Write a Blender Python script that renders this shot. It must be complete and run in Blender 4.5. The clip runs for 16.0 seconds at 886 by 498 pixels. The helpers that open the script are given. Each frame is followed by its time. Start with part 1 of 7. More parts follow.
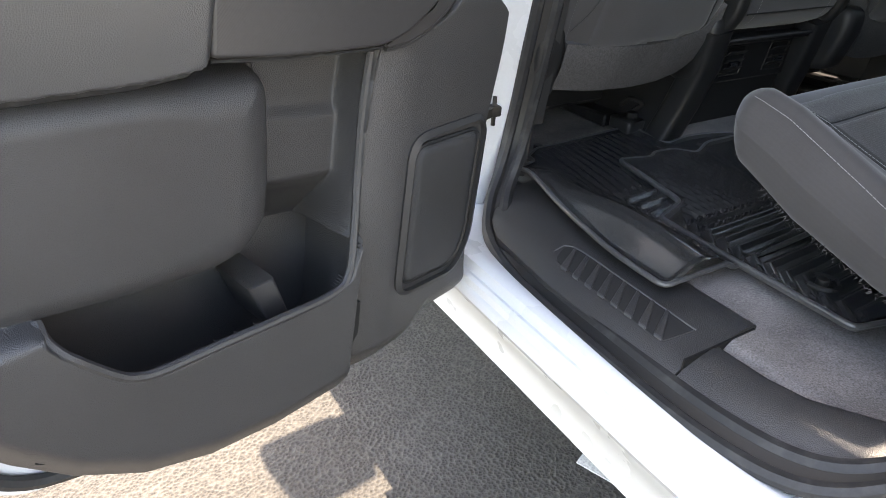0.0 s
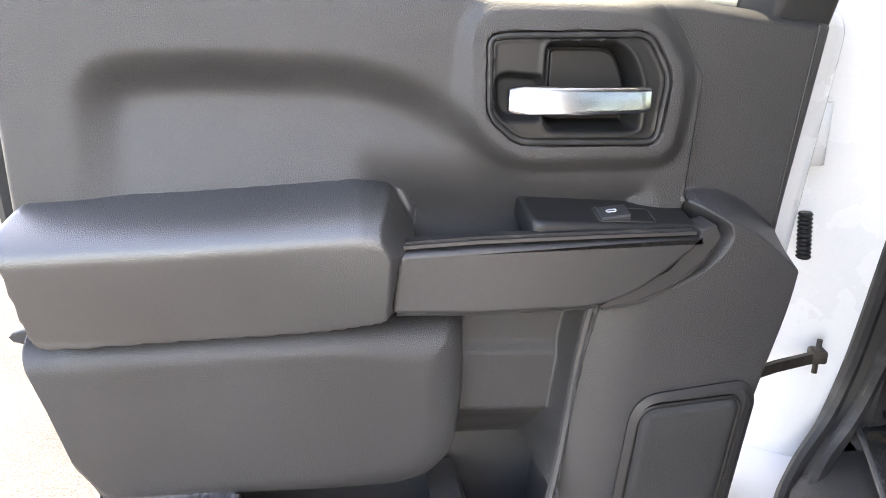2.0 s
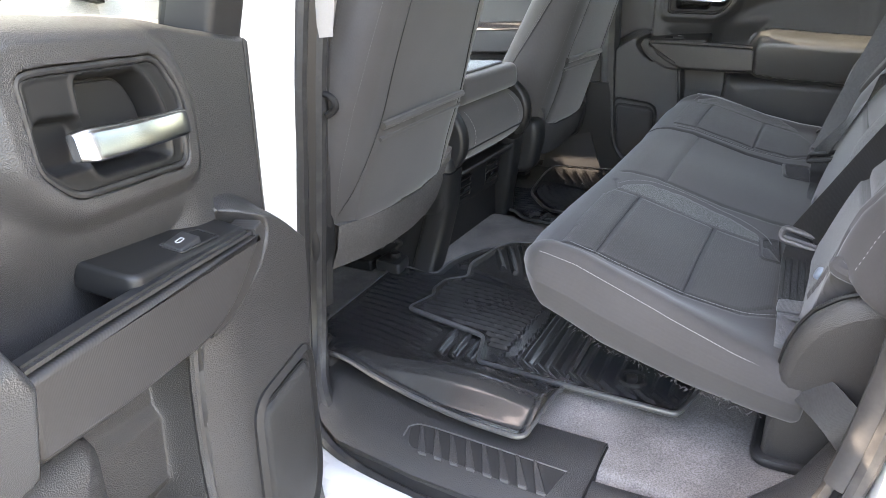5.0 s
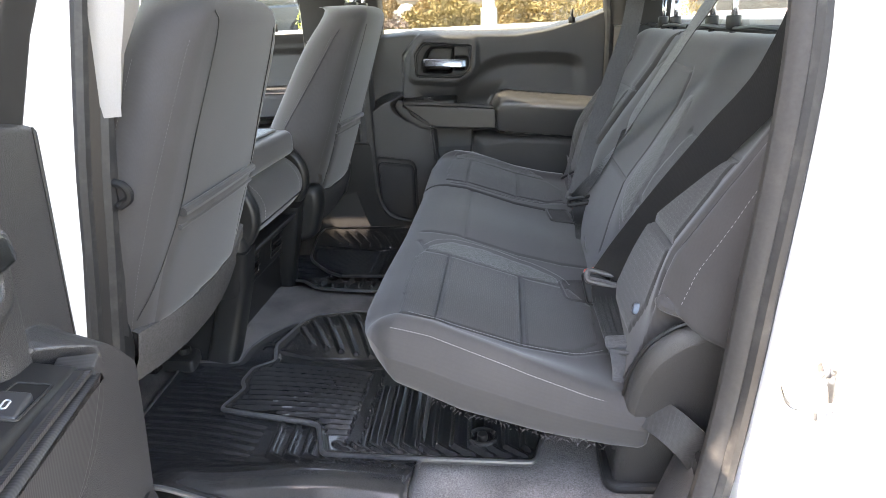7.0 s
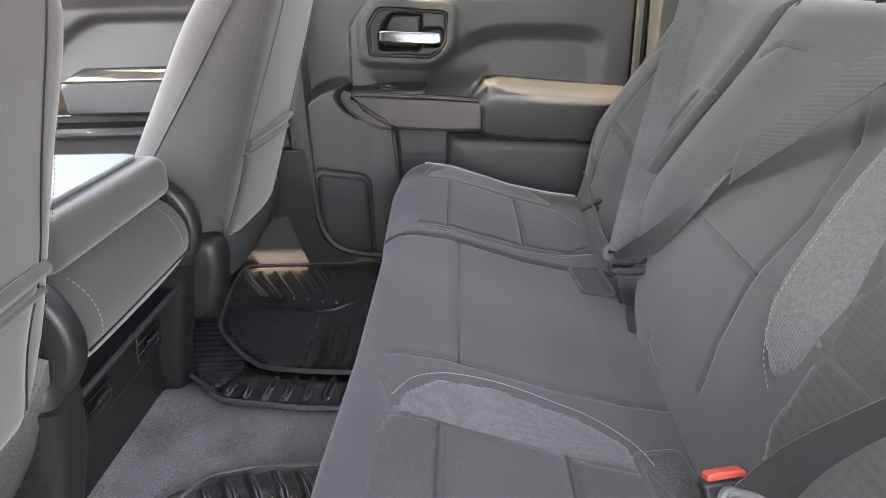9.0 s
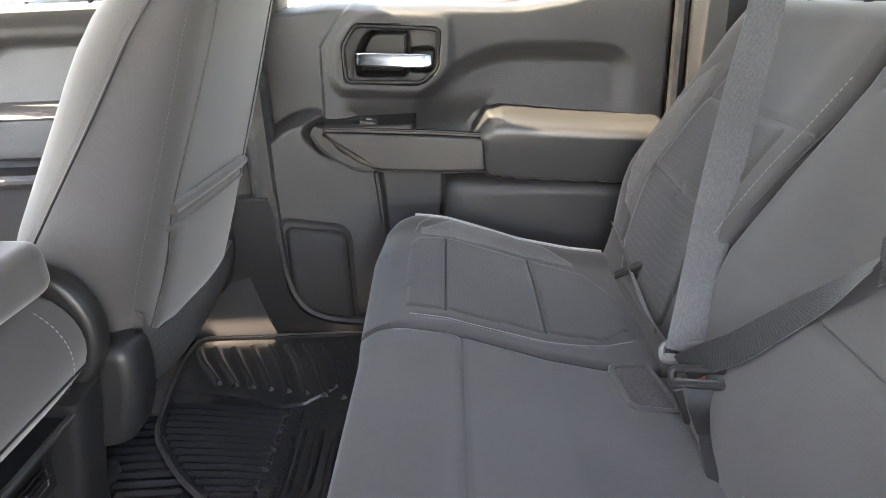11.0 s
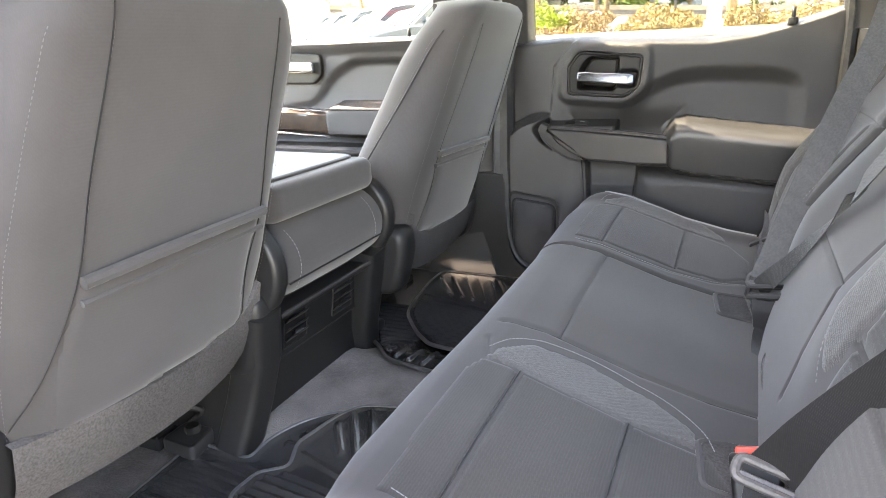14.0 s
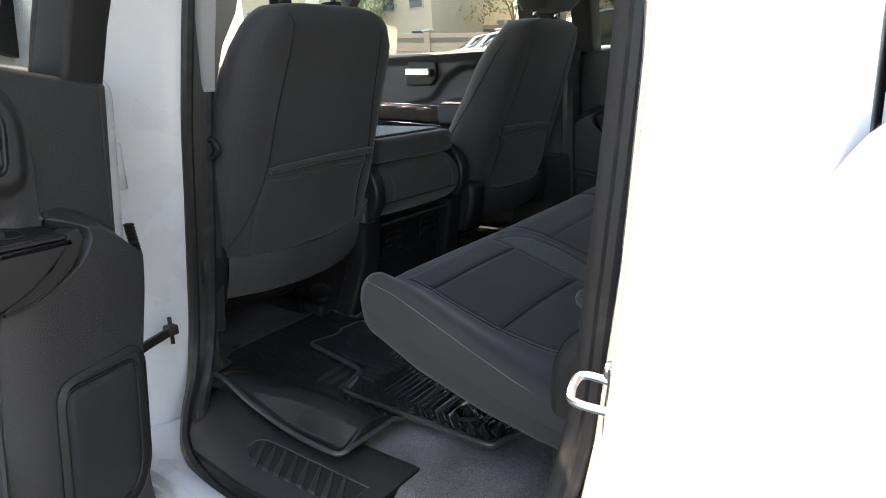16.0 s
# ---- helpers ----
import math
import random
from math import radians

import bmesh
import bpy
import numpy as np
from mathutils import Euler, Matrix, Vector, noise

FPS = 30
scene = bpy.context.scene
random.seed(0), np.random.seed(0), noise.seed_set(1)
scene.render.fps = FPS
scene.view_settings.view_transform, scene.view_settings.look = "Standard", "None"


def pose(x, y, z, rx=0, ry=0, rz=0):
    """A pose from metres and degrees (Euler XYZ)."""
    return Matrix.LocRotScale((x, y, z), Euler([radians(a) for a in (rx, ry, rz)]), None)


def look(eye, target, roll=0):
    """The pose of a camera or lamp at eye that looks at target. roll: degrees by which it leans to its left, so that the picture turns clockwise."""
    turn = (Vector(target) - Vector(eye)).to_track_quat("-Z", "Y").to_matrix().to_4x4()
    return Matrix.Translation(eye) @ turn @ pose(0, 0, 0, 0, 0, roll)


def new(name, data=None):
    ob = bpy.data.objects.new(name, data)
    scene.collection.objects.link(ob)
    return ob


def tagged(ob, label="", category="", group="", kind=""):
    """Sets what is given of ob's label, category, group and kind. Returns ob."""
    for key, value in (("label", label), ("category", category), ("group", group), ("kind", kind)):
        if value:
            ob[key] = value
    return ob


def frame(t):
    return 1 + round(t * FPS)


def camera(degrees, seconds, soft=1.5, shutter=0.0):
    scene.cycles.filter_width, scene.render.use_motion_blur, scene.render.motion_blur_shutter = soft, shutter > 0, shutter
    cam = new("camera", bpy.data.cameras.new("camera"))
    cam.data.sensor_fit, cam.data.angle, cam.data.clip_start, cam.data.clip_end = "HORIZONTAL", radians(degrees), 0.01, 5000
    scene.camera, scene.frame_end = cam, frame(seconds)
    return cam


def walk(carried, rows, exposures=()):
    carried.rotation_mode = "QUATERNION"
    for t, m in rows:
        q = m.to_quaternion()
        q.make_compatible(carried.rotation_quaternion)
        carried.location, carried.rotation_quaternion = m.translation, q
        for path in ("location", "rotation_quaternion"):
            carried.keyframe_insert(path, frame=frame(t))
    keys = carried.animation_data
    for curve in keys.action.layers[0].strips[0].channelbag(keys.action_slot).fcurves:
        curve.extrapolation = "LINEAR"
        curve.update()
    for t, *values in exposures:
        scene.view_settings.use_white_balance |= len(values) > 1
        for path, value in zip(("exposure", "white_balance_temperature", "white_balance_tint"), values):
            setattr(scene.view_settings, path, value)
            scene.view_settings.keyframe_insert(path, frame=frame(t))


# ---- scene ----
cam = camera(68.2, 16.0, 0.8)
TRUCK = pose(0, 0, 0, 0, 2.5, 0)
EXPOSURES = [(0, 3.58, 9000, 16), (0.5, 4.1, 9200, 19), (1.0, 4.2, 9200, 20), (1.5, 4.15, 9200, 20), (2.5, 4.0, 9200, 20), (3.5, 3.95, 9200, 20), (4.5, 4.32, 9300, 19), (5.0, 4.55, 9200, 18), (7.5, 4.45, 9100, 18),
             (8.0, 5.12, 10200, 20), (8.5, 5.36, 10300, 21), (9.5, 5.33, 10000, 20), (12.0, 5.45, 9900, 21), (12.5, 5.43, 9900, 21), (13.5, 5.23, 9900, 22), (14.0, 5.32, 9900, 21), (14.4, 4.98, 9600, 20), (15.0, 4.18, 9200, 19), (15.5, 3.6, 8800, 16), (16, 2.62, 8700, 15)]
PATH = [
    (0, (-1.411, -0.929, 1.204), (-0.473, 0.533, 0.211), 3.0),
    (0.5, (-1.368, -0.863, 1.267), (-0.814, 0.824, 0.348), -0.6),
    (1, (-1.257, -0.889, 1.317), (-1.114, 0.915, 0.467), -0.5),
    (1.5, (-1.19, -0.896, 1.326), (-1.304, 0.959, 0.588), -1.4),
    (2, (-1.16, -0.885, 1.331), (-1.379, 0.976, 0.632), -2.1),
    (2.5, (-1.154, -0.87, 1.331), (-1.406, 0.988, 0.637), -2.5),
    (3, (-1.161, -0.846, 1.328), (-1.383, 1.018, 0.636), -2.6),
    (3.5, (-1.207, -0.769, 1.332), (-1.025, 1.081, 0.596), -2.9),
    (4, (-1.26, -0.697, 1.335), (-0.471, 0.95, 0.519), -4.1),
    (4.5, (-1.349, -0.733, 1.328), (-0.108, 0.607, 0.514), -4.3),
    (5, (-1.445, -0.763, 1.346), (0.138, 0.197, 0.589), -4.0),
    (5.2, (-1.465, -0.746, 1.357), (0.211, 0.056, 0.617), -5.3),
    (7.3, (-1.426, -0.592, 1.374), (0.445, -0.433, 0.687), -2.4),
    (7.5, (-1.351, -0.611, 1.368), (0.508, -0.464, 0.644), -2.4),
    (8, (-1.164, -0.629, 1.365), (0.691, -0.481, 0.631), -2.0),
    (8.5, (-0.968, -0.567, 1.368), (0.883, -0.428, 0.624), -2.0),
    (9, (-0.805, -0.507, 1.376), (1.04, -0.441, 0.607), -1.9),
    (9.5, (-0.632, -0.489, 1.375), (1.206, -0.432, 0.588), -1.6),
    (9.7, (-0.574, -0.493, 1.381), (1.263, -0.439, 0.591), -1.9),
    (11.8, (-0.492, -0.501, 1.354), (1.38, -0.442, 0.653), -2.8),
    (12, (-0.525, -0.504, 1.352), (1.349, -0.431, 0.657), -2.6),
    (12.5, (-0.649, -0.516, 1.349), (1.234, -0.39, 0.686), -3.1),
    (13, (-0.762, -0.546, 1.35), (1.111, -0.313, 0.689), -2.9),
    (13.5, (-0.857, -0.613, 1.348), (0.97, -0.087, 0.729), -2.8),
    (14, (-0.955, -0.701, 1.337), (0.787, 0.087, 0.751), -2.4),
    (14.5, (-1.081, -0.764, 1.333), (0.6, 0.179, 0.798), -1.5),
    (15, (-1.237, -0.856, 1.324), (0.375, 0.203, 0.796), -1.1),
    (15.5, (-1.318, -0.979, 1.32), (0.25, 0.147, 0.798), -2.7),
    (16, (-1.347, -1.136, 1.29), (0.194, 0.029, 0.773), -2.7),
]
walk(cam, [(t, TRUCK @ look(eye, target, roll)) for t, eye, target, roll in PATH], EXPOSURES)

# ---- light ----
world = bpy.data.worlds.new("sky")
scene.world = world
world.use_nodes = True
wn = world.node_tree
sky = wn.nodes.new("ShaderNodeTexSky")
sky.sky_type, sky.sun_disc = "NISHITA", False
SUN_FROM = Vector((0.02, 0.90, 1.5)).normalized()
sky.sun_elevation = math.asin(SUN_FROM.z)
sky.sun_rotation = math.atan2(SUN_FROM.x, SUN_FROM.y)
wn.links.new(sky.outputs[0], wn.nodes["Background"].inputs[0])
wn.nodes["Background"].inputs[1].default_value = 0.15
sun = new("sun", bpy.data.lights.new("sun", "SUN"))
sun.data.energy, sun.data.angle, sun.data.color = 2.8, radians(0.53), (1.0, 0.988, 0.97)
sun.matrix_world = look(SUN_FROM * 20, (0, 0, 0))


# ---- materials ----
def material(name, colour, rough=0.5, metal=0.0, grain=0.0, scale=200.0, vary=0.12, large=6.0, kind="noise", coat=0.0, spec=0.5, tint=None, amount=0.0, tint_scale=12.0):
    m = bpy.data.materials.new(name)
    m.use_nodes = True
    n, l = m.node_tree.nodes, m.node_tree.links
    p = n["Principled BSDF"]
    co = n.new("ShaderNodeTexCoord")
    big = n.new("ShaderNodeTexNoise")
    big.inputs["Scale"].default_value, big.inputs["Detail"].default_value = large, 5
    l.new(co.outputs["Object"], big.inputs["Vector"])
    fine = n.new("ShaderNodeTexVoronoi" if kind == "voronoi" else "ShaderNodeTexNoise")
    fine.inputs["Scale"].default_value = scale
    l.new(co.outputs["Object"], fine.inputs["Vector"])
    fac = fine.outputs["Distance"] if kind == "voronoi" else fine.outputs["Fac"]
    ramp = n.new("ShaderNodeMapRange")
    ramp.inputs["From Min"].default_value, ramp.inputs["From Max"].default_value = 0.3, 0.7
    ramp.inputs["To Min"].default_value, ramp.inputs["To Max"].default_value = 1 - vary, 1 + vary
    l.new(big.outputs["Fac"], ramp.inputs["Value"])
    ramp2 = n.new("ShaderNodeMapRange")
    ramp2.inputs["From Min"].default_value, ramp2.inputs["From Max"].default_value = (0.0, 0.8) if kind == "voronoi" else (0.3, 0.7)
    ramp2.inputs["To Min"].default_value, ramp2.inputs["To Max"].default_value = 1 - vary, 1 + vary
    l.new(fac, ramp2.inputs["Value"])
    mul = n.new("ShaderNodeMath")
    mul.operation = "MULTIPLY"
    l.new(ramp.outputs[0], mul.inputs[0])
    l.new(ramp2.outputs[0], mul.inputs[1])
    mix = n.new("ShaderNodeMix")
    mix.data_type, mix.blend_type = "RGBA", "MULTIPLY"
    mix.inputs[0].default_value = 1.0
    mix.inputs[6].default_value = (*colour, 1)
    if tint:
        tn = n.new("ShaderNodeTexNoise")
        tn.inputs["Scale"].default_value, tn.inputs["Detail"].default_value = tint_scale, 6
        l.new(co.outputs["Object"], tn.inputs["Vector"])
        tr = n.new("ShaderNodeMapRange")
        tr.inputs["From Min"].default_value, tr.inputs["From Max"].default_value = 0.52, 0.72
        tr.inputs["To Max"].default_value = amount
        l.new(tn.outputs["Fac"], tr.inputs["Value"])
        tm = n.new("ShaderNodeMix")
        tm.data_type = "RGBA"
        tm.inputs[6].default_value, tm.inputs[7].default_value = (*colour, 1), (*tint, 1)
        l.new(tr.outputs[0], tm.inputs[0])
        l.new(tm.outputs[2], mix.inputs[6])
    l.new(mul.outputs[0], mix.inputs[7])
    l.new(mix.outputs[2], p.inputs["Base Color"])
    rr = n.new("ShaderNodeMapRange")
    rr.inputs["To Min"].default_value, rr.inputs["To Max"].default_value = max(0.02, rough - 0.07), min(1, rough + 0.07)
    l.new(big.outputs["Fac"], rr.inputs["Value"])
    l.new(rr.outputs[0], p.inputs["Roughness"])
    p.inputs["Metallic"].default_value = metal
    p.inputs["Specular IOR Level"].default_value = spec
    p.inputs["Coat Weight"].default_value = coat
    p.inputs["Coat Roughness"].default_value = 0.05
    if grain:
        b = n.new("ShaderNodeBump")
        b.inputs["Strength"].default_value, b.inputs["Distance"].default_value = min(1.0, grain), 0.001
        l.new(fac, b.inputs["Height"])
        l.new(b.outputs[0], p.inputs["Normal"])
    return m


def woven(name, colour, light, scale=900.0, aspect=0.55, rough=0.85, amount=0.35, bump=0.35):
    """Cloth with a fine rib in two directions and a soft heather."""
    m = bpy.data.materials.new(name)
    m.use_nodes = True
    n, l = m.node_tree.nodes, m.node_tree.links
    p = n["Principled BSDF"]
    co = n.new("ShaderNodeTexCoord")
    w1, w2 = n.new("ShaderNodeTexWave"), n.new("ShaderNodeTexWave")
    w1.bands_direction, w2.bands_direction = "X", "Y"
    for w, s in ((w1, scale), (w2, scale * aspect)):
        w.inputs["Scale"].default_value, w.inputs["Distortion"].default_value = s / 6.283, 1.2
        w.inputs["Detail"].default_value = 1.0
        l.new(co.outputs["Object"], w.inputs["Vector"])
    a = n.new("ShaderNodeMath")
    a.operation = "MULTIPLY"
    l.new(w1.outputs["Fac"], a.inputs[0])
    l.new(w2.outputs["Fac"], a.inputs[1])
    hn = n.new("ShaderNodeTexNoise")
    hn.inputs["Scale"].default_value, hn.inputs["Detail"].default_value = 260, 3
    l.new(co.outputs["Object"], hn.inputs["Vector"])
    big = n.new("ShaderNodeTexNoise")
    big.inputs["Scale"].default_value, big.inputs["Detail"].default_value = 7, 5
    l.new(co.outputs["Object"], big.inputs["Vector"])
    s = n.new("ShaderNodeMath")
    s.operation = "MULTIPLY_ADD"
    l.new(a.outputs[0], s.inputs[0])
    s.inputs[1].default_value = 0.5
    l.new(hn.outputs["Fac"], s.inputs[2])
    r = n.new("ShaderNodeMapRange")
    r.inputs["From Min"].default_value, r.inputs["From Max"].default_value, r.inputs["To Max"].default_value = 0.4, 0.95, amount
    l.new(s.outputs[0], r.inputs["Value"])
    mix = n.new("ShaderNodeMix")
    mix.data_type = "RGBA"
    mix.inputs[6].default_value, mix.inputs[7].default_value = (*colour, 1), (*light, 1)
    l.new(r.outputs[0], mix.inputs[0])
    br = n.new("ShaderNodeMapRange")
    br.inputs["From Min"].default_value, br.inputs["From Max"].default_value = 0.3, 0.7
    br.inputs["To Min"].default_value, br.inputs["To Max"].default_value = 0.88, 1.12
    l.new(big.outputs["Fac"], br.inputs["Value"])
    mm = n.new("ShaderNodeMix")
    mm.data_type, mm.blend_type = "RGBA", "MULTIPLY"
    mm.inputs[0].default_value = 1
    l.new(mix.outputs[2], mm.inputs[6])
    l.new(br.outputs[0], mm.inputs[7])
    l.new(mm.outputs[2], p.inputs["Base Color"])
    p.inputs["Roughness"].default_value = rough
    p.inputs["Specular IOR Level"].default_value = 0.25
    p.inputs["Sheen Weight"].default_value = 0.25
    p.inputs["Sheen Roughness"].default_value = 0.45
    b = n.new("ShaderNodeBump")
    b.inputs["Strength"].default_value, b.inputs["Distance"].default_value = bump, 0.0008
    l.new(s.outputs[0], b.inputs["Height"])
    l.new(b.outputs[0], p.inputs["Normal"])
    return m


def glass_material(name, tint):
    m = bpy.data.materials.new(name)
    m.use_nodes = True
    n, l = m.node_tree.nodes, m.node_tree.links
    n.remove(n["Principled BSDF"])
    t, g, x = (n.new("ShaderNode" + k) for k in ("BsdfTransparent", "BsdfGlossy", "MixShader"))
    t.inputs[0].default_value = (*tint, 1)
    g.inputs["Roughness"].default_value = 0.02
    x.inputs[0].default_value = 0.06
    l.new(t.outputs[0], x.inputs[1])
    l.new(g.outputs[0], x.inputs[2])
    l.new(x.outputs[0], n["Material Output"].inputs[0])
    return m


VINYL = material("grained_vinyl", (0.0335, 0.0324, 0.0328), 0.42, grain=0.5, scale=800, kind="voronoi", vary=0.12, spec=0.55)
# VINYL again, lightened and given more shine for the sky sheen on the armrest
ARMREST = material("sheen_armrest_vinyl", (0.040, 0.039, 0.0392), 0.34, grain=0.3, scale=800, kind="voronoi", vary=0.1, spec=1.0)
PLASTIC = material("moulded_plastic", (0.025, 0.0245, 0.0248), 0.46, grain=0.12, scale=1300, vary=0.08, spec=0.4)
SATIN = material("satin_black_plastic", (0.014, 0.014, 0.0145), 0.42, grain=0.04, scale=1500, vary=0.08, spec=0.35)
def ridged(name, colour, rough, pitch):
    """Plastic moulded with fine slanting ridges."""
    m = material(name, colour, rough, vary=0.06)
    n, l = m.node_tree.nodes, m.node_tree.links
    co, wave, bump = (n.new("ShaderNode" + k) for k in ("TexCoord", "TexWave", "Bump"))
    turn_by = n.new("ShaderNodeMapping")
    turn_by.inputs["Rotation"].default_value = (0, radians(38), 0)
    wave.bands_direction = "X"
    wave.inputs["Scale"].default_value = 6.283 / pitch / 20
    l.new(co.outputs["Object"], turn_by.inputs[0])
    l.new(turn_by.outputs[0], wave.inputs["Vector"])
    bump.inputs["Strength"].default_value, bump.inputs["Distance"].default_value = 0.14, 0.0006
    l.new(wave.outputs["Fac"], bump.inputs["Height"])
    l.new(bump.outputs[0], n["Principled BSDF"].inputs["Normal"])
    return m


RIBBED = ridged("textured_trim", (0.036, 0.034, 0.0335), 0.4, 0.0024)
CLOTH = woven("seat_cloth", (0.048, 0.0457, 0.0460), (0.074, 0.0705, 0.0710), 1900, 0.8, amount=0.18, bump=0.05)
INSERT = woven("ribbed_seat_cloth", (0.036, 0.0345, 0.034), (0.064, 0.061, 0.060), 1500, 0.4, amount=0.4, bump=0.22)
HEATHER = woven("heather_seat_cloth", (0.062, 0.061, 0.06), (0.125, 0.122, 0.12), 2200, 0.8, amount=0.75, bump=0.5)
THREAD = material("pale_thread", (0.23, 0.225, 0.22), 0.7)
DULLTHREAD = material("grey_thread", (0.085, 0.083, 0.085), 0.7)
CARPET = material("cut_pile_carpet", (0.195, 0.179, 0.170), 0.95, grain=1.0, scale=420, vary=0.32, spec=0.1, large=9)
FELT = material("felt_skirt", (0.075, 0.072, 0.072), 0.95, grain=1.0, scale=330, vary=0.25, spec=0.1)
RUBBER = material("rubber_mat", (0.025, 0.0255, 0.0265), 0.22, coat=0.4, grain=0.12, scale=500, vary=0.15, tint=(0.045, 0.044, 0.043), amount=0.35, tint_scale=9)
SEAL = material("rubber_seal", (0.016, 0.016, 0.017), 0.55, vary=0.15, tint=(0.08, 0.075, 0.07), amount=0.4, tint_scale=30)
DUSTY = material("dusty_rubber_seal", (0.026, 0.025, 0.025), 0.75, vary=0.12, tint=(0.042, 0.038, 0.036), amount=0.5, tint_scale=35)
CHROME = material("satin_chrome", (0.44, 0.465, 0.50), 0.22, metal=1.0, vary=0.02)
STEEL = material("zinc_steel", (0.45, 0.46, 0.47), 0.35, metal=1.0, vary=0.1)
RUSTY = material("greasy_steel", (0.05, 0.043, 0.037), 0.6, metal=0.4, vary=0.3, scale=80)
# near-black for recesses and a joint: their shade is in the colour
BLACK = material("recess_shade_black", (0.010, 0.010, 0.010), 0.6, vary=0.1, spec=0.3)
PAINT = material("white_paint", (0.66, 0.668, 0.675), 0.28, vary=0.015, coat=0.6)
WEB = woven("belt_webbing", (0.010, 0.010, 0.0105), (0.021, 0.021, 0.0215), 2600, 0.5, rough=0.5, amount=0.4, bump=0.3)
# paler copies of WEB: light and sheen on the webbing put into the colour
LAPWEB = woven("half_lit_lap_webbing", (0.03, 0.03, 0.031), (0.075, 0.075, 0.077), 2600, 0.5, rough=0.4, amount=0.35, bump=0.3)
GREYWEB = woven("worn_lit_webbing", (0.058, 0.058, 0.06), (0.155, 0.155, 0.158), 2600, 0.5, rough=0.45, amount=0.4, bump=0.4)
RED = material("red_button", (0.65, 0.07, 0.04), 0.4)
LINER = material("headliner_cloth", (0.56, 0.55, 0.53), 0.95, grain=0.4, scale=500)
GREYTRIM = material("pale_grey_trim", (0.26, 0.245, 0.235), 0.6, grain=0.2, scale=700, vary=0.05)
WOOD = material("striped_wood_veneer", (0.04, 0.025, 0.017), 0.35, vary=0.35, scale=40, coat=0.3)
GLASS = glass_material("clear_glass", (0.84, 0.88, 0.87))
TINTED = glass_material("tinted_glass", (0.52, 0.545, 0.53))
# mat rubber made paler for edges that catch the light
RIM = material("lit_rubber_edge", (0.065, 0.065, 0.066), 0.36, vary=0.2, tint=(0.03, 0.03, 0.03), amount=0.5, tint_scale=25)
PIPING = material("pale_piping", (0.42, 0.41, 0.40), 0.8, vary=0.15, scale=300)
TONGUE = material("worn_grey_tongue", (0.085, 0.079, 0.078), 0.5, vary=0.2, grain=0.2, scale=300)
SWITCH = material("switch_grey", (0.03, 0.03, 0.032), 0.35, vary=0.05)
GREYPLASTIC = material("grey_plastic", (0.085, 0.086, 0.088), 0.4, vary=0.06)
LAMPWHITE = material("pale_print", (0.36, 0.38, 0.4), 0.5, vary=0.03)
BLUEDOT = material("blue_cap", (0.16, 0.2, 0.25), 0.4)
ASPHALT = material("asphalt", (0.046, 0.043, 0.0395), 0.9, grain=1.0, scale=115, kind="voronoi", vary=0.42, large=1.5, spec=0.3, tint=(0.033, 0.031, 0.029), amount=0.7, tint_scale=0.8)
for nd in ASPHALT.node_tree.nodes:
    if nd.type == "BUMP":
        nd.inputs["Distance"].default_value = 0.005


# ---- building tools ----
def part(name, bm, mat, parent=None, label="", sharp=35, smooth=True):
    bmesh.ops.recalc_face_normals(bm, faces=bm.faces)
    me = bpy.data.meshes.new(name)
    bm.to_mesh(me)
    bm.free()
    if smooth:
        me.shade_smooth()
        me.set_sharp_from_angle(angle=radians(sharp))
        for f in me.polygons:
            if f.loop_total > 4:
                f.use_smooth = False
    me.materials.append(mat)
    ob = new(name, me)
    if parent:
        ob.parent = parent
    if label:
        tagged(ob, label)
    return ob


def thing(name, label, category, m=None, group="", kind=""):
    ob = new(name)
    if m is not None:
        ob.matrix_world = m
    return tagged(ob, label, category, group, kind)


def frommesh(verts, faces):
    bm = bmesh.new()
    vs = [bm.verts.new(v) for v in verts]
    for f in faces:
        try:
            bm.faces.new([vs[i] for i in f])
        except ValueError:
            pass
    return bm


def block(a, b, bevel=0.004, seg=2, bm=None, m=None):
    bm = bm or bmesh.new()
    r = bmesh.ops.create_cube(bm, size=1)
    for v in r["verts"]:
        v.co = Vector([(a[i] + b[i]) / 2 + v.co[i] * (b[i] - a[i]) for i in range(3)])
    if bevel:
        es = list({e for v in r["verts"] for e in v.link_edges})
        out = bmesh.ops.bevel(bm, geom=es, offset=bevel, segments=seg, affect="EDGES", profile=0.5)
    if m is not None:
        bmesh.ops.transform(bm, matrix=m, verts=bm.verts)
    return bm


def rounded(points, radius, steps=5):
    """A closed outline with its corners rounded off."""
    out, n = [], len(points)
    for i in range(n):
        p, a, b = Vector(points[i]), Vector(points[i - 1]), Vector(points[(i + 1) % n])
        r = radius[i] if isinstance(radius, (list, tuple)) else radius
        r = min(r, (a - p).length * 0.48, (b - p).length * 0.48)
        s, e = p + (a - p).normalized() * r, p + (b - p).normalized() * r
        for k in range(steps + 1):
            t = k / steps
            out.append(tuple(s * (1 - t) ** 2 + p * 2 * t * (1 - t) + e * t * t))
    return out


